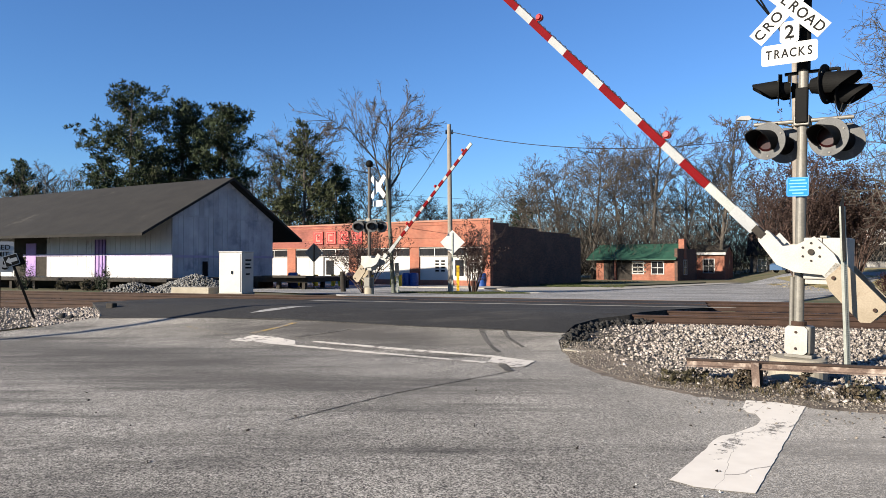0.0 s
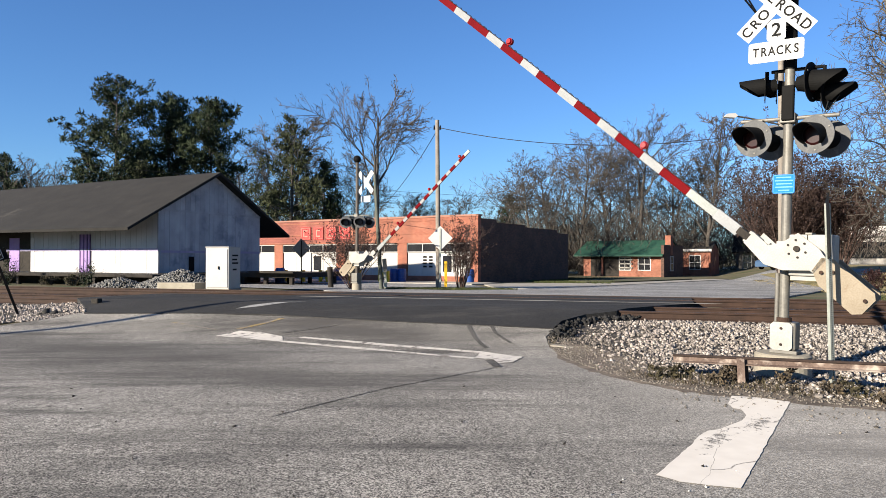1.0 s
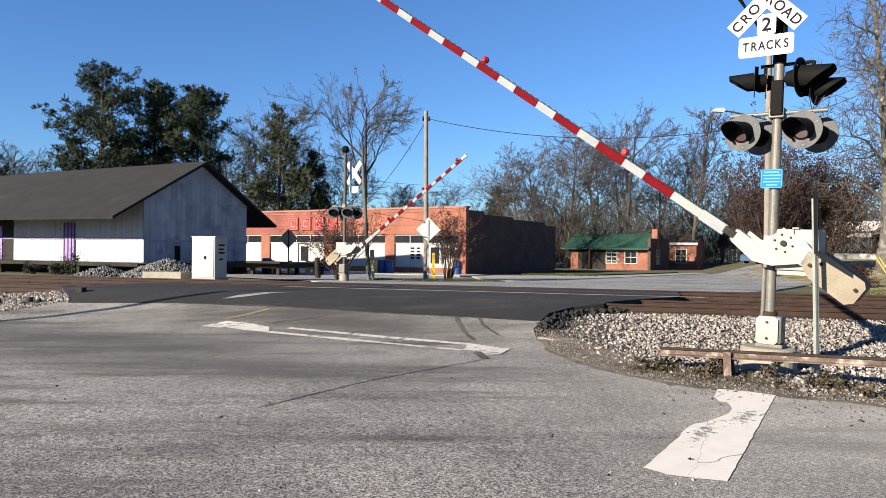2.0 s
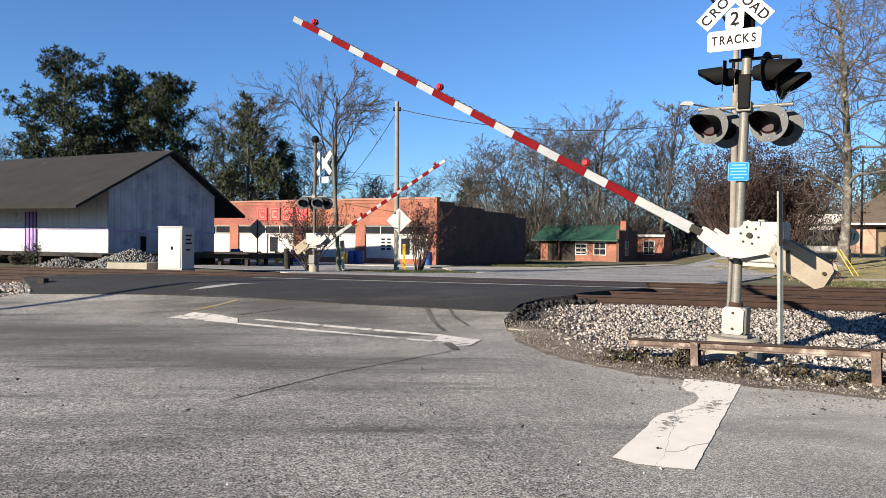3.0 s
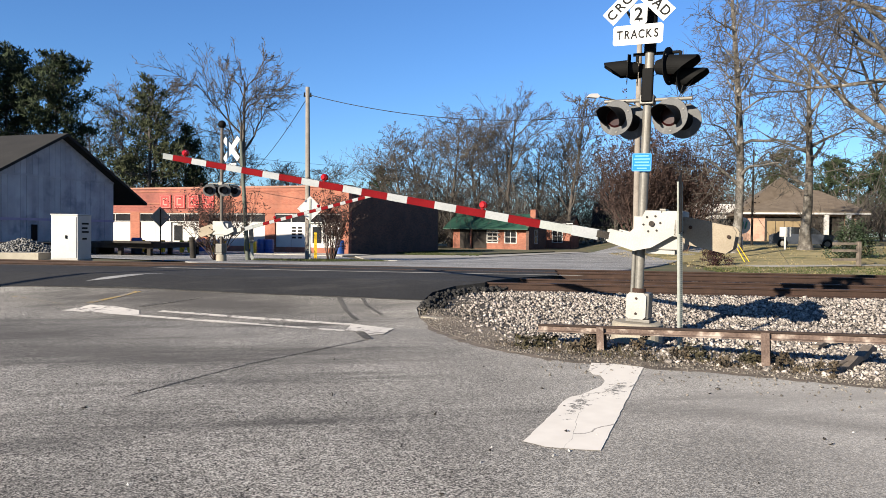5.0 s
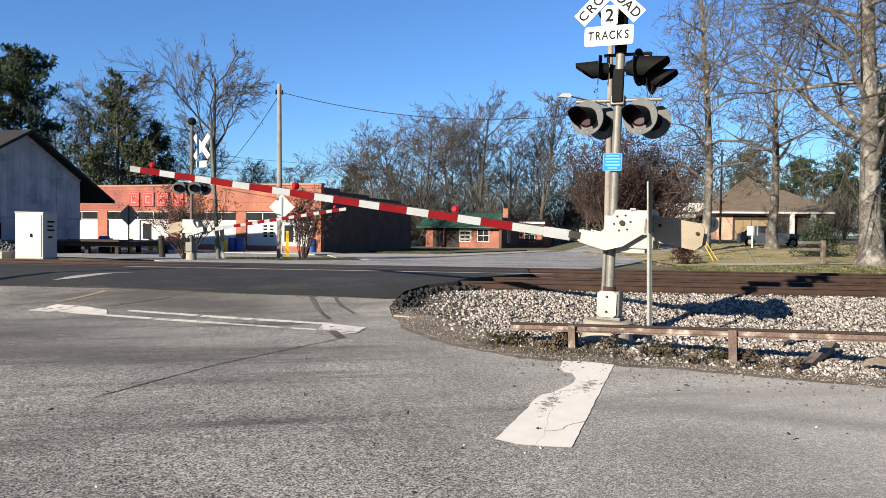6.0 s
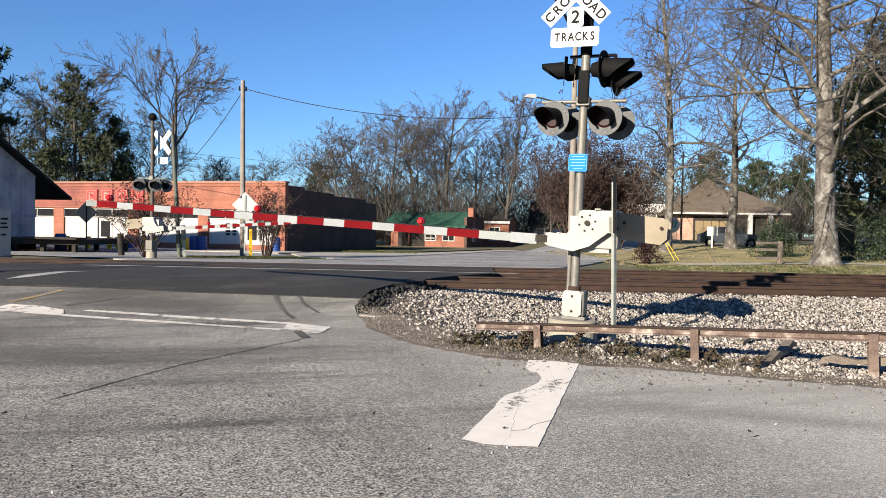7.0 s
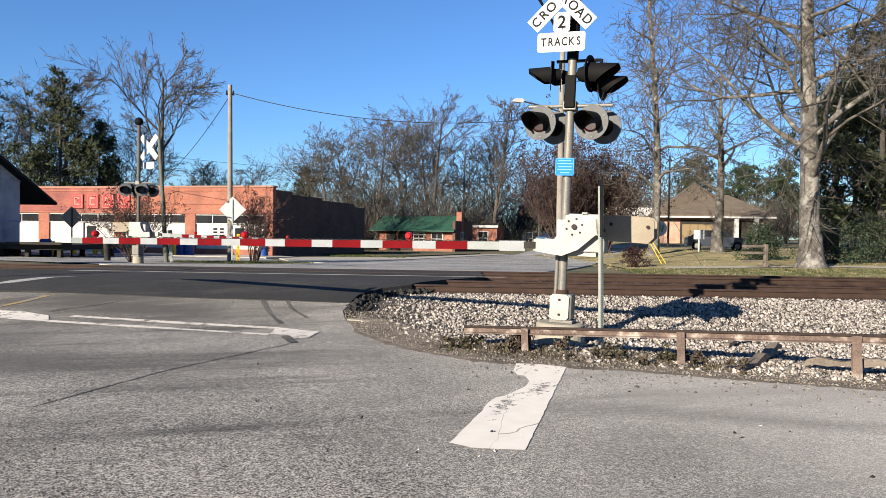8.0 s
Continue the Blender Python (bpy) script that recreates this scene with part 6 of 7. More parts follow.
# brush under the far trees
def brush(name, mat, spots, per, leaf, width, seed, label):
    rng = np.random.default_rng(seed)
    np.random.seed(seed)
    t = Tubes()
    for x, y, h, w in spots:
        n = per
        q = np.stack([x + rng.normal(size=n) * w, y + rng.normal(size=n) * w, gz(x, y) + h * np.sqrt(rng.uniform(0, 1, n)) * rng.uniform(0.1, 0.9, n)], 1)
        d = rng.normal(size=(n, 3)) * 0.5
        d[:, 2] = np.abs(d[:, 2]) + 0.5
        d *= (rng.uniform(0.5, 1.2, n) * leaf / np.linalg.norm(d, axis=1))[:, None]
        t.blades(q, d, np.full(n, width))
    return tagged(new(name, t.mesh(name, mat, False)), label, "brush", "", "stuff")


rng = np.random.default_rng(123)
spots, dark = [], []
for i in range(150):
    b = rng.uniform(-40, 52)
    d = rng.uniform(80, 112)
    if 14 < b < 29 and d < 108:
        continue
    x, y = math.sin(radians(b)) * d, math.cos(radians(b)) * d
    (dark if rng.uniform() < 0.28 else spots).append((x, y, rng.uniform(3.0, 7.5), rng.uniform(1.6, 3.0)))
for i in range(44):
    b, d = rng.uniform(8, 30), rng.uniform(88, 108)
    if b > 19:
        d = rng.uniform(110, 124)
    spots.append((math.sin(radians(b)) * d, math.cos(radians(b)) * d, rng.uniform(8, 13), rng.uniform(1.6, 2.8)))
for i in range(40):
    b, d = rng.uniform(-42, -9), rng.uniform(86, 104)
    spots.append((math.sin(radians(b)) * d, math.cos(radians(b)) * d, rng.uniform(9, 14), rng.uniform(1.8, 3.0)))
for i in range(20):
    b, d = rng.uniform(23, 36), rng.uniform(106, 126)
    (spots if i % 3 else dark).append((math.sin(radians(b)) * d, math.cos(radians(b)) * d, rng.uniform(9, 15), rng.uniform(1.8, 2.8)))
brush("brushwood", TWIG, spots, 720, 1.6, 0.036, 5, "dense leafless brushwood under the trees")
brush("evergreen_brush", LEAF_DARK, dark, 900, 0.5, 0.10, 6, "dark evergreen undergrowth")


# ---- ballast ----
RIGHT_BED = [(2.15, 12.6), (2.5, 13.6), (3.3, 14.6), (4.2, 15.2)] + [xy(1.2, 17.8), xy(2.4, 22.9), xy(80, 22.9), xy(80, 7.4), (8.4, 5.1), (6.9, 6.25), (6.1, 6.8), (5.3, 7.45), (4.7, 7.95), (3.9, 8.4), (3.3, 8.85), (2.85, 9.5), (2.55, 10.4), (2.3, 11.5)]
sheet("ballast_bed", RIGHT_BED, BALLAST_GAPS, 0.006, gz, 0.0, "ballast bed along the tracks, shade between the stones put into its colour", "ballast")
LEFT_BED = [xy(-10.6, 22.9), xy(-9.6, 21.5), xy(-10.3, 18.6), xy(-14.4, 18.5), xy(-14.0, 15.2), (-9.3, 17.3), (-10.3, 16.2), (-14.2, 14.4), (-30, 10.9), xy(-80, 10.5), xy(-80, 22.9)]
sheet("ballast_bed", LEFT_BED, BALLAST_GAPS, 0.006, gz, 0.0, "ballast bed along the tracks, shade between the stones put into its colour", "ballast")
sheet("verge_dirt", ragged([(2.1, 12.4), (2.0, 11.4), (2.2, 10.2), (2.5, 9.3), (3.0, 8.5), (3.7, 8.0), (4.5, 7.55), (5.2, 7.0), (6.0, 6.42), (6.76, 5.88), (8.38, 4.52), (12.0, 1.5), (12.3, 2.3), (8.7, 5.4), (7.1, 6.6), (6.3, 7.1), (5.5, 7.6), (4.4, 8.7), (3.7, 9.7), (3.3, 10.9), (2.9, 12.2), (2.4, 12.9)], 0.12, 0.05, 3), DIRT, 0.016, gz, 0.0, "bare brown dirt along the edge of the asphalt", "dirt")

ICO = bmesh.new()
bmesh.ops.create_cube(ICO, size=1.25)
bmesh.ops.triangulate(ICO, faces=ICO.faces[:])
ICO.verts.index_update()
ICO_V = np.array([v.co[:] for v in ICO.verts])
ICO_F = np.array([[v.index for v in f.verts] for f in ICO.faces])
ICO.free()


def stones(name, pts, r0, r1, mat, label, category, seed, flat=0.7):
    """Angular stones, one jittered lump for each point."""
    rng = np.random.default_rng(seed)
    k, m = len(pts), len(ICO_V)
    r = rng.uniform(r0, r1, k) * rng.uniform(0.7, 1.0, k)
    v = ICO_V[None] * (1 + rng.normal(size=(k, m, 1)) * 0.24) * np.stack([rng.uniform(0.7, 1.35, k), rng.uniform(0.7, 1.2, k), np.full(k, flat)], 1)[:, None, :]
    a = rng.normal(size=(k, 4))
    a /= np.linalg.norm(a, axis=1)[:, None]
    w, x, y, z = a.T
    R = np.stack([np.stack([1 - 2 * (y * y + z * z), 2 * (x * y - z * w), 2 * (x * z + y * w)], 1), np.stack([2 * (x * y + z * w), 1 - 2 * (x * x + z * z), 2 * (y * z - x * w)], 1), np.stack([2 * (x * z - y * w), 2 * (y * z + x * w), 1 - 2 * (x * x + y * y)], 1)], 1)
    v = np.einsum("kij,kmj->kmi", R, v) * r[:, None, None] + np.array(pts)[:, None, :]
    f = (ICO_F[None] + (np.arange(k) * m)[:, None, None]).reshape(-1, 3)
    me = bpy.data.meshes.new(name)
    me.vertices.add(k * m)
    me.vertices.foreach_set("co", v.astype(np.float32).ravel())
    me.loops.add(f.size)
    me.loops.foreach_set("vertex_index", f.astype(np.int32).ravel())
    me.polygons.add(len(f))
    me.polygons.foreach_set("loop_start", np.arange(0, f.size, 3, dtype=np.int32))
    me.update(calc_edges=True)
    me.validate()
    me.materials.append(mat)
    return tagged(new(name, me), label, category, "", "stuff")


def inside(poly, x, y):
    c = False
    for (x0, y0), (x1, y1) in zip(poly, poly[1:] + poly[:1]):
        if (y0 > y) != (y1 > y) and x < (x1 - x0) * (y - y0) / (y1 - y0) + x0:
            c = not c
    return c


def bed_points(poly, u0, u1, n0, n1, density, seed, thin=None):
    rng = np.random.default_rng(seed)
    out = []
    for u, n in zip(rng.uniform(u0, u1, int((u1 - u0) * (n1 - n0) * density)), rng.uniform(n0, n1, int((u1 - u0) * (n1 - n0) * density))):
        x, y = xy(u, n)
        if not inside(poly, x, y) or (thin and rng.uniform() > thin(x, y, u, n)):
            continue
        if any(abs(n - r) < 0.09 for r in RAIL_N):
            continue
        out.append((x, y, gz(x, y) + rng.uniform(-0.005, 0.03)))
    return out


def dirt_thin(x, y, u, n):
    d = min(math.hypot(x - a, y - b) for a, b in EDGE)
    return min(1.0, 0.05 + max(0.0, d - 0.5) * 0.65) if u < 1.6 else min(1.0, 0.3 + d * 1.1)


stones("ballast_stones", bed_points(RIGHT_BED, -2.5, 9, 7.6, 15.45, 420, 1, dirt_thin), 0.014, 0.044, STONE, "loose pale grey crushed stone", "gravel", 1)
stones("ballast_stones", bed_points(RIGHT_BED, 9, 30, 6, 15.45, 55, 2), 0.032, 0.062, STONE, "loose pale grey crushed stone", "gravel", 2)
stones("ballast_stones", bed_points(LEFT_BED, -34, -13, 11.2, 15.45, 140, 3), 0.022, 0.046, STONE, "loose pale grey crushed stone", "gravel", 3)
# rusty stone coloured darker to stand for the rails' shadows
stones("ballast_stones", bed_points(RIGHT_BED, 0.5, 30, 15.7, 22.8, 30, 4) + bed_points(LEFT_BED, -40, -9.6, 15.7, 22.8, 25, 5), 0.035, 0.07, material("stone_rusty_shaded", (0.012, 0.0085, 0.0065), (0.05, 0.036, 0.028), 9.0, 0.9, 0.4, 60, vary=0.35), "rust-stained crushed stone between the rails, their shade put into its colour", "gravel", 4)
rng = np.random.default_rng(14)
bank, ends = [], [(-8.35, 17.5), (-8.6, 18.0), (-9.1, 18.8), (-9.9, 20.0)]
for i in range(2600):
    s = rng.uniform() * 3
    k = min(int(s), 2)
    (ax, ay), (bx, by) = ends[k], ends[k + 1]
    o = rng.uniform() ** 1.2 * 1.5
    x, y = ax + (bx - ax) * (s - k) - 0.87 * o, ay + (by - ay) * (s - k) - 0.45 * o
    top = max(rz(ax, ay), gz(x, y) + 0.2) - gz(x, y)
    bank.append((x, y, gz(x, y) + top * max(0.0, 1 - o / 1.1) ** 1.3 * rng.uniform(0.05, 0.45)))
stones("ballast_stones", bank, 0.025, 0.052, STONE, "crushed stone banked against the asphalt's end", "gravel", 15)
rng = np.random.default_rng(9)
pts = []
for i in range(420):
    k = rng.integers(0, len(EDGE) - 8)
    a, b = EDGE[k + 1], EDGE[k + 2]
    s, o = rng.uniform(), abs(rng.normal()) * 0.55
    x, y = a[0] + (b[0] - a[0]) * s - o * 0.62, a[1] + (b[1] - a[1]) * s - o * 0.78
    pts.append((x, y, rz(x, y) + 0.016))
stones("loose_stones", pts, 0.006, 0.02, GRIT, "loose stones strewn on the asphalt edge", "gravel", 6)
# dry leaf scraps, bark chips and flakes of paint on the street
flecks, flakes = [], []
for i in range(150):
    x, y = rng.uniform(-5, 9), rng.uniform(2.2, 9)
    if not inside(EDGE + [(-60, 14), (-60, -60), (40, -60)], x, y):
        continue
    (flakes if i % 5 == 0 else flecks).append((x, y, rz(x, y) + 0.016))
for i in range(12):
    x, y = 1.6 + rng.normal() * 0.35, 5.0 + rng.normal() * 0.3
    flakes.append((x, y, rz(x, y) + 0.015))
stones("leaf_scraps", flecks, 0.008, 0.026, DARK_WOOD, "dark leaf scraps strewn on the asphalt", "litter", 41, 0.25)
stones("paint_flakes", flakes, 0.006, 0.02, FRAME_WHITE, "pale flakes of paint on the asphalt", "litter", 42, 0.2)
grit = []
for i in range(5200):
    k = rng.integers(1, len(EDGE) - 1)
    a, b = EDGE[k], EDGE[k + 1]
    s, o = rng.uniform(), rng.uniform(0, 1.0) ** 1.4 * 1.1
    dx, dy = b[0] - a[0], b[1] - a[1]
    ln = math.hypot(dx, dy)
    x, y = a[0] + dx * s + dy / ln * o, a[1] + dy * s - dx / ln * o
    grit.append((x, y, gz(x, y) + 0.018))
stones("grit", grit, 0.006, 0.021, GRIT, "brown and grey grit on the dirt verge", "gravel", 16)
# broken lumps along the edge of the fresh asphalt
pts = []
for i in range(420):
    s = rng.uniform()
    poly = [(2.2, 13.3), (2.55, 14.1), (3.15, 14.65), (3.9, 14.95), (4.35, 15.4)]
    k = min(int(s * 4), 3)
    f = s * 4 - k
    x = poly[k][0] + (poly[k + 1][0] - poly[k][0]) * f + abs(rng.normal()) * 0.15
    y = poly[k][1] + (poly[k + 1][1] - poly[k][1]) * f - abs(rng.normal()) * 0.13
    pts.append((x, y, gz(x, y) + rng.uniform(-0.02, 0.09)))
stones("asphalt_lumps", pts, 0.03, 0.075, NEW_ASPHALT, "broken black asphalt lumps at the crossing edge", "rubble", 7)
k = boxpart("kerb_stub", (-0.22, 0.22, -0.09, 0.09, -0.06, 0.035), CONCRETE, None, "", 0.03)
k.matrix_world = pose(2.3, 12.45, 0.05, 0, 4, -28)
tagged(k, "broken pale concrete kerb stub in the dirt", "kerb")

# gravel pile and slab by the relay cabinet
def pile(cx, cy, r, h, n, seed, size):
    rng = np.random.default_rng(seed)
    pts = []
    for i in range(n):
        d, a = math.sqrt(rng.uniform()) * r, rng.uniform(0, 2 * math.pi)
        x, y = cx + math.cos(a) * d * 1.25, cy + math.sin(a) * d
        pts.append((x, y, gz(x, y) + h * max(0, 1 - d / r) ** 0.85 + rng.uniform(-0.03, 0.03)))
    return stones("gravel_pile", pts, *size, material("pile_stone", (0.074, 0.074, 0.07178), (0.1776, 0.1746, 0.1665), 9.0, 0.9, 0.4, 60, vary=0.4), "heap of grey crushed stone beside the cabinet", "gravel pile", seed)


pile(-10.9, 31.6, 1.65, 0.82, 3200, 21, (0.035, 0.075))
pile(-13.6, 31.6, 1.1, 0.45, 900, 22, (0.035, 0.07))
slab = boxpart("concrete_slab", (-0.95, 0.75, -0.4, 0.4, -0.1, 0.32), CONCRETE, None, "", 0.02)
slab.matrix_world = pose(-10.0, 29.2, 0.29, 0, 0, -14)
tagged(slab, "pale concrete block beside the relay cabinet", "concrete block")

# ---- guard rail of old track rail on I-beam posts ----
RUSTY = material("guard_rust", (0.00851, 0.004765, 0.003404), (0.02893, 0.016, 0.01124), 4.0, 0.85, 0.4, 50, stain=(0.0749, 0.05275, 0.03914), stain_scale=5.0, stain_at=0.66)
WORN_STEEL = material("guard_worn", (0.04085, 0.02587, 0.02042), (0.1225, 0.08714, 0.06944), 5.0, 0.85, 0.4, 50, stain=(0.2723, 0.2281, 0.194), stain_scale=3.5, stain_at=0.53)
gr = thing("guard_rail", pose(3.9, 9.2, 0, 0, -2.6, -41), "rusty guard rail made of old track rail on steel posts", "guard rail")
bm = bmesh.new()
prof = [(-0.033, 0.0), (0.033, 0.0), (0.033, -0.024), (0.01, -0.034), (0.01, -0.085), (0.055, -0.097), (0.055, -0.106), (-0.055, -0.106), (-0.055, -0.097), (-0.01, -0.085), (-0.01, -0.034), (-0.033, -0.024)]
rows = [[bm.verts.new((x, y, z)) for y, z in prof] for x in (-0.78, 1, 3, 6, 9, 12, 16)]
for a, b in zip(rows, rows[1:]):
    for i in range(12):
        f = bm.faces.new((a[i], a[(i + 1) % 12], b[(i + 1) % 12], b[i]))
        f.material_index = 0 if i in (0, 1, 2, 10, 11) else 1
bm.faces.new(rows[0])
bm.faces.new(rows[-1][::-1])
r = link("rail", bm, [RUSTY, WORN_STEEL], gr, "rust-streaked steel rail")
r.location.z = 0.34
for u in (0.13, 2.16, 4.08, 6.1, 8.1, 10.1, 12.1, 14.1):
    bm = bmesh.new()
    for x0, x1, y0, y1 in ((-0.048, 0.048, -0.08, -0.068), (-0.048, 0.048, 0.056, 0.068), (-0.006, 0.006, -0.068, 0.056)):
        box(bm, u + x0, u + x1, y0, y1, -0.55, 0.325)
    link("post", bm, WORN_STEEL, gr, "flaking I-beam post")

# perforated steel sign post beside the signal
sp = thing("sign_post", pose(5.0, 8.84, 0, 0, 0, 0) @ pose(0, 0, 0, -2.0, 0.6, 20), "perforated galvanised steel sign post with a red top", "sign post")
bm = bmesh.new()
prism(bm, [(-0.028, 0), (0.028, 0), (0.028, 2.30), (-0.028, 2.30)], -0.006, 0.0)
box(bm, -0.03, -0.024, -0.006, 0.035, 0, 2.30)
box(bm, 0.024, 0.03, -0.006, 0.035, 0, 2.30)
post = link("post", bm, STEEL_POST, sp, "galvanised perforated post")
hole = bmesh.new()
for i in range(84):
    cyl(hole, (0, -0.0075, 0.05 + i * 0.0268), (0, -0.006, 0.05 + i * 0.0268), 0.008, seg=8)
link("perforation", hole, BLACK, post)
boxpart("red_tip", (-0.026, 0.026, -0.010, 0.01, 2.30, 2.335), RED, sp, "small red reflective tip")
ep = boxpart("edge_plate", (-0.72, 0.18, -0.005, 0.005, 1.60, 2.36), BLACK, sp, "dark sign plate seen edge on")
ep.matrix_local = pose(0, 0.03, 0, 0, 0, 43)

# drift wood and planks on the stones
DRIFT = material("drift_wood", (0.06808, 0.05446, 0.04221), (0.1566, 0.1294, 0.1055), 4.0, 0.9, 0.5, 40)
for (x, y, turn, ln, w, z) in ((6.5, 7.55, 33, 1.75, 0.11, 0.07), (6.25, 7.45, 26, 0.9, 0.06, 0.06), (7.3, 8.9, 30, 0.9, 0.08, 0.12), (7.1, 6.6, -58, 1.2, 0.10, 0.17)):
    b = bmesh.new()
    edge = [(-ln / 2 + ln * i / 9, (-0.32 + 0.3 * math.sin(i * 2.3 + x * 7) * (0.4 if i < 8 else 1)) * w) for i in range(10)]
    prism(b, edge + [(ex * 0.97 + 0.02, ey * 0.5 + w * (0.55 + 0.25 * math.sin(ex * 11 + y))) for ex, ey in edge[::-1]], -w / 2, w / 2)
    bmesh.ops.triangulate(b, faces=b.faces[:])
    ob = link("drift_wood", b, DRIFT)
    ob.matrix_world = pose(x, y, gz(x, y) + z, 0, -6, turn)
    tagged(ob, "grey weathered piece of timber on the stones", "timber", "timber pieces")
# leaf litter and weeds under the guard rail
def litter(x, y):
    u, n = un(x, y)
    return -0.6 < u < 3.4 and 8.6 < n < 10.3 and inside(RIGHT_BED, x, y) and (x - 3.9) * 0.656 + (y - 9.2) * 0.755 < 0.55


tufts("weeds", (2, 7, 6, 11, litter), 80, 0.11, WEED, "dry brown weeds under the guard rail", 11, 6)
DEAD = material("dead_leaf", (0.02383, 0.01906, 0.01362), (0.0817, 0.06127, 0.03744), 4.0, 0.9, 0.0, 9, vary=0.5)
tufts("leaf_litter", (2, 7, 6, 11, litter), 900, 0.07, DEAD, "dark dead leaves along the verge", 12, 5)
rng = random.Random(31)
for i in range(17):
    k, o = rng.uniform(-0.9, 3.0), rng.uniform(-0.45, 0.25)
    x, y = 3.9 + 0.755 * k + 0.656 * o, 9.2 - 0.656 * k + 0.755 * o
    if inside(RIGHT_BED, x, y):
        w = rng.uniform(0.16, 0.34)
        plant("weed_clump", (leafy_mesh(200 + i, 170, (w, w, w * 0.75), 0.055, DEAD if i % 3 else WEED),), on(x, y), "low dark withered weed clump under the guard rail", "weed", "weed clumps", ("foliage",))

# ---- signs left of the crossing ----
ar = thing("arrow_sign", pose(-10.14, 17.83, 0.15, 0, 0, 30) @ pose(0, 0, 0, 0, -19, 0), "leaning black sign with a white arrow on a dark post", "road sign")
boxpart("post", (-0.03, 0.03, 0.0, 0.03, -0.1, 1.75), BLACK, ar, "dark steel post")
pl = plate("sign_plate", -0.16, 0.16, 1.46, 1.74, -0.012, SIGN_WHITE, ar, "white-edged sign plate", 0.03)
bm = bmesh.new()
prism(bm, [(-0.145, 1.475), (0.145, 1.475), (0.145, 1.725), (-0.145, 1.725)], -0.0165, -0.0135)
link("face", bm, BLACK_FLAT, pl, "black sign face")
bm = bmesh.new()
prism(bm, [(-0.125, 1.60), (-0.02, 1.70), (-0.02, 1.645), (0.125, 1.645), (0.125, 1.555), (-0.02, 1.555), (-0.02, 1.50)], -0.0195, -0.0168)
link("arrow", bm, SIGN_WHITE, pl, "white arrow")
boxpart("back_plate", (0.02, 0.26, 0.04, 0.05, 1.42, 1.70), BLACK, ar, "dark sign back")
sl = thing("speed_sign", pose(-10.94, 17.66, 0.15, 0, 0, 32), "white speed limit sign on a dark post", "road sign")
boxpart("post", (-0.03, 0.03, 0.0, 0.03, -0.1, 2.0), BLACK, sl, "dark steel post")
pl = plate("sign_plate", -0.305, 0.305, 1.22, 1.98, -0.012, SIGN_WHITE, sl, "white sign plate", 0.04)
letters("letter", "SPEED", 0.17, pose(0, -0.015, 1.83, 90, 0, 0), BLACK_FLAT, pl)
letters("letter", "LIMIT", 0.17, pose(0, -0.015, 1.66, 90, 0, 0), BLACK_FLAT, pl)
letters("letter", "5", 0.36, pose(0.13, -0.015, 1.40, 90, 0, 0), BLACK_FLAT, pl)
lump = stones("ballast_heap", [(-9.5 + 0.12 * i, 17.6 + 0.05 * (i % 3), 0.2 + 0.05 * (i % 2)) for i in range(6)], 0.1, 0.2, NEW_ASPHALT, "dark broken asphalt lump on the stones", "rubble", 8)


# ---- verge across the tracks ----
def diamond(x, y, z, turn, h, size, face, label):
    d = thing("diamond_sign", pose(x, y, z, 0, 0, turn), label, "road sign", "diamond signs")
    boxpart("post", (-0.03, 0.03, -0.045, -0.015, -0.1, h + size * 0.55), STEEL_POST if face is SIGN_WHITE else BLACK, d, "steel sign post")
    bm = bmesh.new()
    box(bm, -size / 2, size / 2, -0.012, 0.0, -size / 2, size / 2, m=pose(0, 0, h, 0, 45, 0))
    link("sign_plate", bm, face, d, "diamond plate seen from behind")
    return d


diamond(0.42, 31.9, 0.2, -8, 2.3, 0.78, SIGN_WHITE, "pale diamond road sign seen from behind")
diamond(-7.2, 39.9, 0.1, 35, 2.05, 0.78, GALV, "grey diamond road sign in shade")
boxpart_y = thing("marker_post", on(0.75, 36.0), "yellow plastic utility marker post", "marker post")
boxpart("post", (-0.07, 0.07, -0.04, 0.04, -0.1, 1.3), YELLOW, boxpart_y)
bl = thing("bollard", on(-4.7, 33.8, 0, 0) @ pose(0, 0, 0, 0, -3, 0), "short dark round timber bollard", "bollard")
cylpart("post", (0, 0, -0.1), (0, 0, 0.98), 0.13, DARK_WOOD, bl)
gp = thing("leaning_pole", on(-2.2, 31.9) @ pose(0, 0, 0, 0, -3.4, 0), "thin greenish leaning utility pole", "pole")
cylpart("pole", (0, 0, -0.1), (0, 0, 5.1), 0.095, material("pole_green", (0.05, 0.058, 0.048), (0.10, 0.11, 0.09), 3.0, 0.8, 0.2, 30), gp, r2=0.07)
boxpart("meter_box", (0.12, 0.3, -0.12, 0.1, 0.75, 1.35), GALV, gp, "grey meter box")
boxpart("meter_post", (0.14, 0.26, -0.05, 0.05, -0.1, 0.75), STEEL_POST, gp)


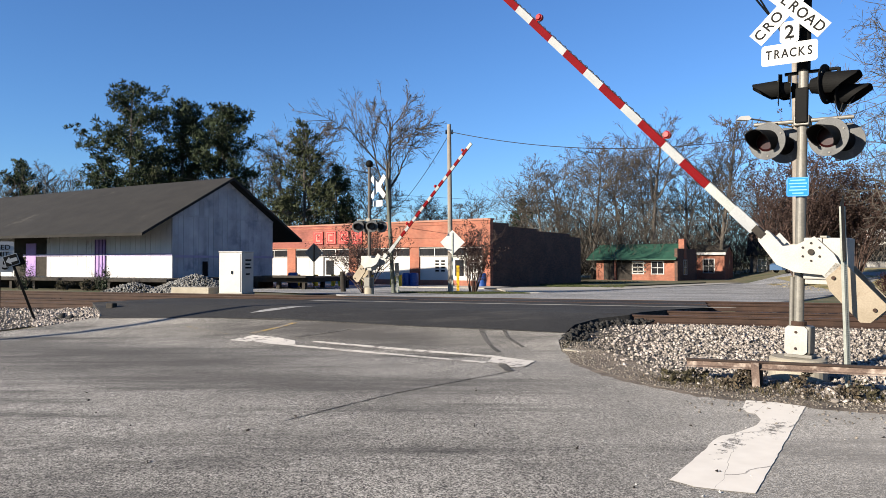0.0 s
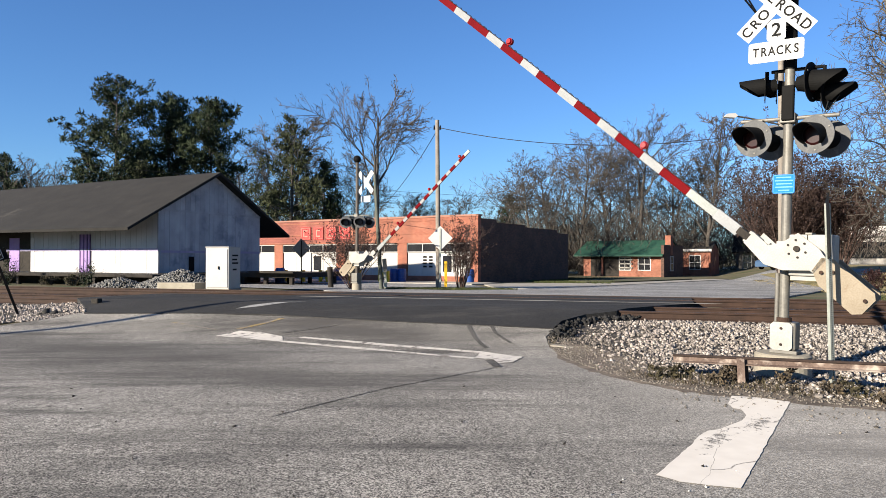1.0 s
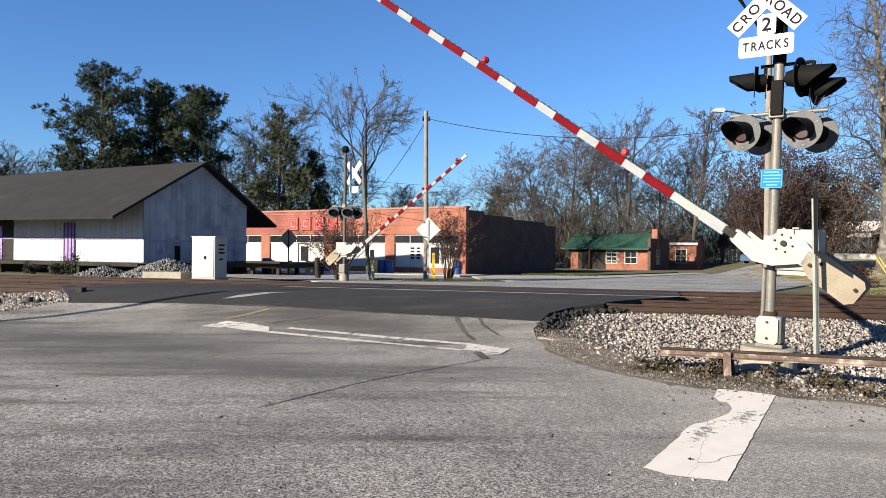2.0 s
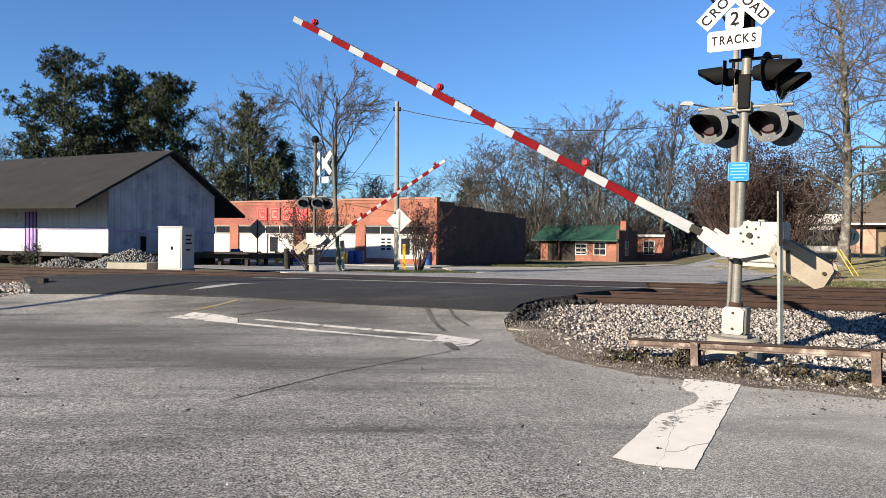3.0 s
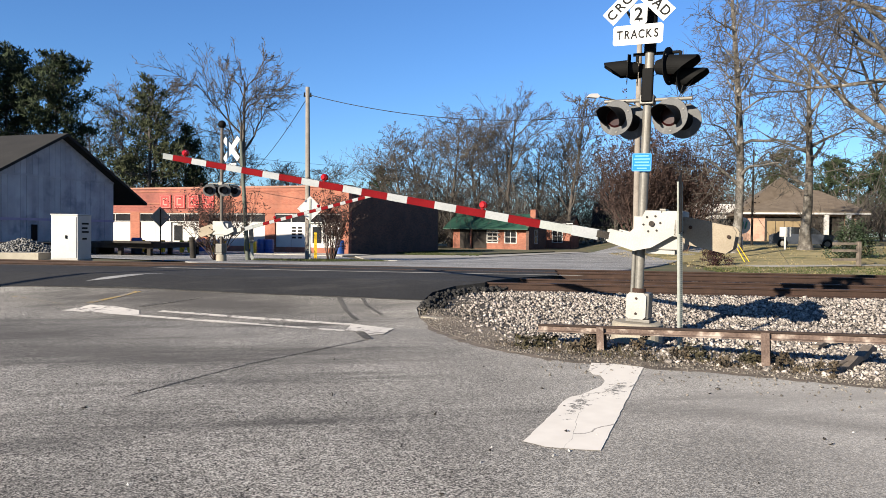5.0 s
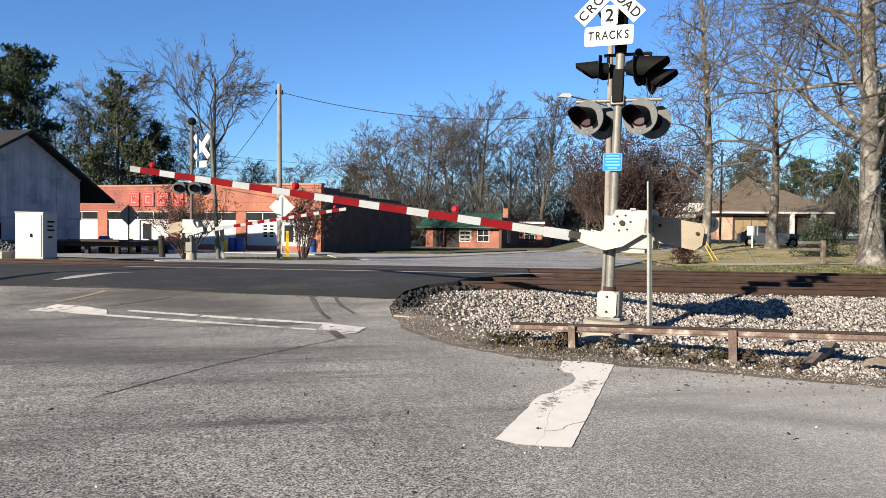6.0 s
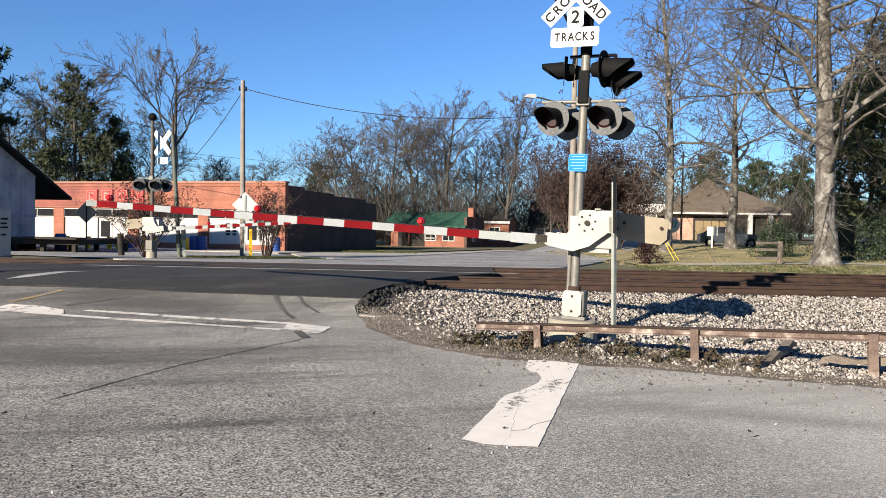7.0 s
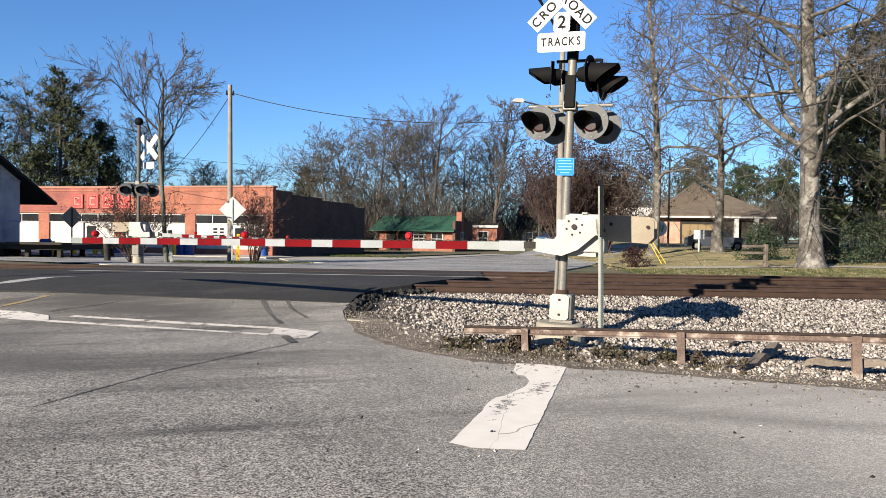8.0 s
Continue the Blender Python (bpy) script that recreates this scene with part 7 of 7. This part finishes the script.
def barrel(x, y, z):
    b = thing("barrel", pose(x, y, z), "blue plastic drum standing by the storefront", "barrel", "blue barrels")
    bm = bmesh.new()
    prof = ((0, 0.26), (0.05, 0.29), (0.29, 0.295), (0.30, 0.31), (0.34, 0.31), (0.35, 0.295), (0.57, 0.295), (0.58, 0.31), (0.62, 0.31), (0.63, 0.295), (0.85, 0.285), (0.9, 0.25))
    rings = [[bm.verts.new((r * math.cos(k * math.pi / 10), r * math.sin(k * math.pi / 10), h)) for k in range(20)] for h, r in prof]
    for p, q in zip(rings, rings[1:]):
        for k in range(20):
            bm.faces.new((p[k], p[(k + 1) % 20], q[(k + 1) % 20], q[k]))
    bm.faces.new(rings[0])
    bm.faces.new(rings[-1])
    link("drum", bm, BARREL_BLUE, b)
    cylpart("lid_rim", (0, 0, 0.9), (0, 0, 0.92), 0.24, BARREL_BLUE, b)


for x, y in ((-1.9, 47.0), (-2.4, 47.2), (-6.4, 49.6), (2.5, 46.2), (-8.9, 42.5)):
    barrel(x, y, gz(x, y))


def rack(x, y, turn, w):
    k = thing("steel_rack", on(x, y, 0, turn), "low yellow steel parking rack before the store", "rack", "yellow racks")
    for a in (0, w):
        boxpart("upright", (a - 0.09, a + 0.09, -0.09, 0.09, -0.05, 0.78), YELLOW, k)
    boxpart("beam", (0, w, -0.05, 0.05, 0.5, 0.66), YELLOW, k)
    bm = bmesh.new()
    cyl(bm, (0.1, 0, 0.1), (w / 2, 0, 0.6), 0.04, seg=8)
    cyl(bm, (w - 0.1, 0, 0.1), (w / 2, 0, 0.6), 0.04, seg=8)
    link("brace", bm, YELLOW, k)


rack(-9.6, 47.6, -30, 1.5)
rack(-7.2, 46.9, -30, 0.6)
rack(-5.2, 46.6, -30, 0.7)
rack(-3.3, 46.6, -30, 0.6)

# pavements and kerbs beyond the road
sheet("store_pavement", [(-14, 57.5), (-14.6, 50.5), (-4.2, 45.4), (2.4, 41.6), (4.3, 43.9), (3.6, 46.2), (2.9, 46.8)], PAVING, 0.06, gz, 0.12, "pale concrete pavement along the storefront", "pavement")
sheet("lot", [(-24, 44), (-8.0, 32.5), (-4.4, 29.4), (0.5, 30.9), (3.0, 33.0), (2.2, 41.4), (-4.3, 45.2), (-14.6, 50.3)], FAR_ASPHALT, 0.025, gz, 0.0, "grey asphalt lot before the store", "road")
sheet("pavement", [(3.2, 33.4), (4.4, 32.9), (9.6, 40.0), (14.2, 46.4), (19.0, 53.2), (26.8, 64), (25.4, 65), (17.3, 54.2), (12.6, 48.0), (9.0, 46.4), (4.8, 44.6), (3.1, 41.4)], PAVING, 0.035, gz, 0.08, "pale sunlit concrete apron beside the road", "pavement")
sheet("grass_island", [(10.4, 47.6), (13.0, 49.6), (17.4, 55.2), (23.5, 64.0), (21.0, 66.5), (15.0, 62), (10.0, 53)], GROUND, 0.09, gz, 0.1, "rough grass and weeds before the house", "grass")
for n0, n1, u0, u1 in ((21.75, 22.05, -10.5, 2.0), (22.7, 23.3, -9.0, 1.6), (18.25, 18.45, -10, 1.2)):
    strip("pale_strip", [xy(u0, n0), xy(u1, n0), xy(u1 + 0.2, n1), xy(u0 + 0.3, n1)], PAVING, 0.032, "pale worn strip across the crossing")

# ---- street-lamp pole and wires ----
sp2 = utility_pole(pose(14.25, 28.85, 0.3, 0, 0, 0), 10.6, 0.15, "tall wooden utility pole with a street lamp across the tracks")
bm = bmesh.new()
arm_pts = [(0, 0, 6.75), (-0.9, -0.35, 6.85), (-1.7, -0.68, 6.9), (-2.3, -0.9, 6.93)]
for a, b in zip(arm_pts, arm_pts[1:]):
    cyl(bm, a, b, 0.035, seg=8)
lamp_arm = link("lamp_arm", bm, GALV, sp2, "pale curved lamp arm")
bm = bmesh.new()
prism(bm, [(-2.75, 6.86), (-2.3, 6.84), (-2.2, 6.92), (-2.3, 7.02), (-2.6, 7.0)], -1.02, -0.8)
link("luminaire", bm, FRAME_WHITE, lamp_arm, "white cobra-head luminaire")
lp = utility_pole(pose(-21.0, 6.5, 0.0), 9.2, 0.14, "wooden utility pole beside the street")
wire("service_wire", (0.36, 33.6, 7.75), (14.25, 28.85, 6.9), 0.75, 0.016, "thin black service wire between the poles")
wire("service_wire", (0.36, 33.6, 7.75), (-4.2, 50.6, 4.6), 0.5, 0.016, "thin black service drop to the store")
wire("overhead_cable", (14.25, 28.85, 10.4), (-9, -4, 10.2), 0.4, 0.035, "thick black overhead cable")
wire("overhead_cable", (14.25, 28.85, 10.1), (-7.6, -4.6, 9.9), 0.4, 0.03, "thick black overhead cable")
wire("guy_wire", (14.25, 28.85, 9.9), (19.6, 26.0, 0.4), 0.0, 0.008, "thin steel guy wire")
wire("far_wire", (-30, 60, 9.5), (40, 84, 8.2), 1.0, 0.014, "thin distant overhead wire span")
utility_pole(on(33.5, 48.6), 7.2, 0.09, "thin dark utility pole on the lawn", DARK_WOOD)

# ---- lawn details ----
fp = thing("fence_post", on(22.0, 25.0), "weathered wooden fence end with rails", "fence")
boxpart("post", (-0.07, 0.07, -0.07, 0.07, -0.1, 1.02), DRIFT, fp, "grey timber post", 0.01)
for z in (0.25, 0.6, 0.88):
    boxpart("rail", (-1.2, -0.07, -0.03, 0.03, z, z + 0.1), DRIFT, fp, "grey timber rail")
rs = thing("round_sign", on(27.35, 40.75, 0, -30), "round white sign with a green mark", "sign")
bm = bmesh.new()
cyl(bm, (0, -0.03, 1.7), (0, 0.03, 1.7), 0.52, seg=36)
link("sign_plate", bm, SIGN_WHITE, rs, "round white plate")
bm = bmesh.new()
for x in (-0.2, 0.0, 0.2):
    cyl(bm, (x, -0.035, 1.5), (x + 0.08, -0.035, 1.95), 0.05, seg=8)
link("mark", bm, plain("sign_green", (0.037, 0.185, 0.148), 0.6), rs, "green strokes")
boxpart("post", (-0.08, 0.08, -0.02, 0.02, -0.1, 1.0), FRAME_WHITE, rs)
ys = thing("yard_sign", on(30.2, 40.4, 0, -30), "small cream yard sign on a post", "sign")
boxpart("sign_plate", (-0.33, 0.33, -0.02, 0.02, 0.85, 1.45), FRAME_WHITE, ys)
boxpart("post", (-0.05, 0.05, 0.02, 0.06, -0.1, 1.4), FRAME_WHITE, ys)
gg = thing("guy_guard", on(20.6, 30.4), "yellow plastic guy-wire guard", "guy guard")
cylpart("guard", (0, 0, 0), (-0.6, 0.3, 1.2), 0.02, YELLOW, gg, seg=8)
cylpart("guard", (0.25, 0, 0), (-0.45, 0.3, 1.2), 0.018, YELLOW, gg, seg=8)
# far pale shop building and cars
wb = thing("shop_building", on(46, 72.5, 0, -28), "distant white flat-roofed building", "building")
boxpart("wall", (-5, 4, 0, 8, -0.5, 2.9), PANEL_WHITE, wb)
boxpart("roof_edge", (-5.3, 4.3, -0.5, 8.3, 2.9, 3.9), FRAME_WHITE, wb, "white parapet roof")
boxpart("window", (-4, 3, -0.05, -0.01, 0.6, 2.3), GLASS_DARK, wb)


def car(m, paint, label):
    c = thing("car", m, label, "car", "parked cars")
    bm = bmesh.new()
    prism(bm, [(-2.2, 0.3), (2.2, 0.3), (2.25, 0.6), (2.1, 0.85), (1.2, 0.95), (-1.9, 1.0), (-2.2, 0.85)], -0.85, 0.85)
    link("body", bm, paint, c)
    bm = bmesh.new()
    prism(bm, [(1.1, 0.95), (0.5, 1.42), (-1.1, 1.45), (-1.8, 1.0)], -0.74, 0.74)
    link("cabin", bm, GLASS_DARK, c, "dark glass cabin")
    for x in (-1.35, 1.35):
        for y in (-0.8, 0.8):
            w = cylpart("wheel", (x, y - 0.1, 0.32), (x, y + 0.1, 0.32), 0.32, BLACK, c, "black tyre", seg=18)
            cylpart("rim", (x, y - 0.11, 0.32), (x, y + 0.11, 0.32), 0.18, GALV, w, seg=12)


car(on(34, 43.5, 0, -35), plain("car_dark", (0.02, 0.025, 0.035), 0.3), "dark parked car before the bungalow")
car(on(37.5, 77, 0, 20), plain("car_blue", (0.05, 0.09, 0.16), 0.3), "blue-grey parked car down the road")
car(on(42.5, 38.0, 0, -60), plain("car_white", (0.6, 0.6, 0.6), 0.3), "pale parked car behind the thicket")
rsb = boxpart("rail_block", (-0.11, 0.11, -0.09, 0.09, -0.1, 0.24), DARK_WOOD, None, "", 0.03)
rsb.matrix_world = pose(*xy(-13.9, 15.0), 0.32, 0, 0, TRACK_TURN)
tagged(rsb, "dark timber block beside the rail end", "timber block")


motions()
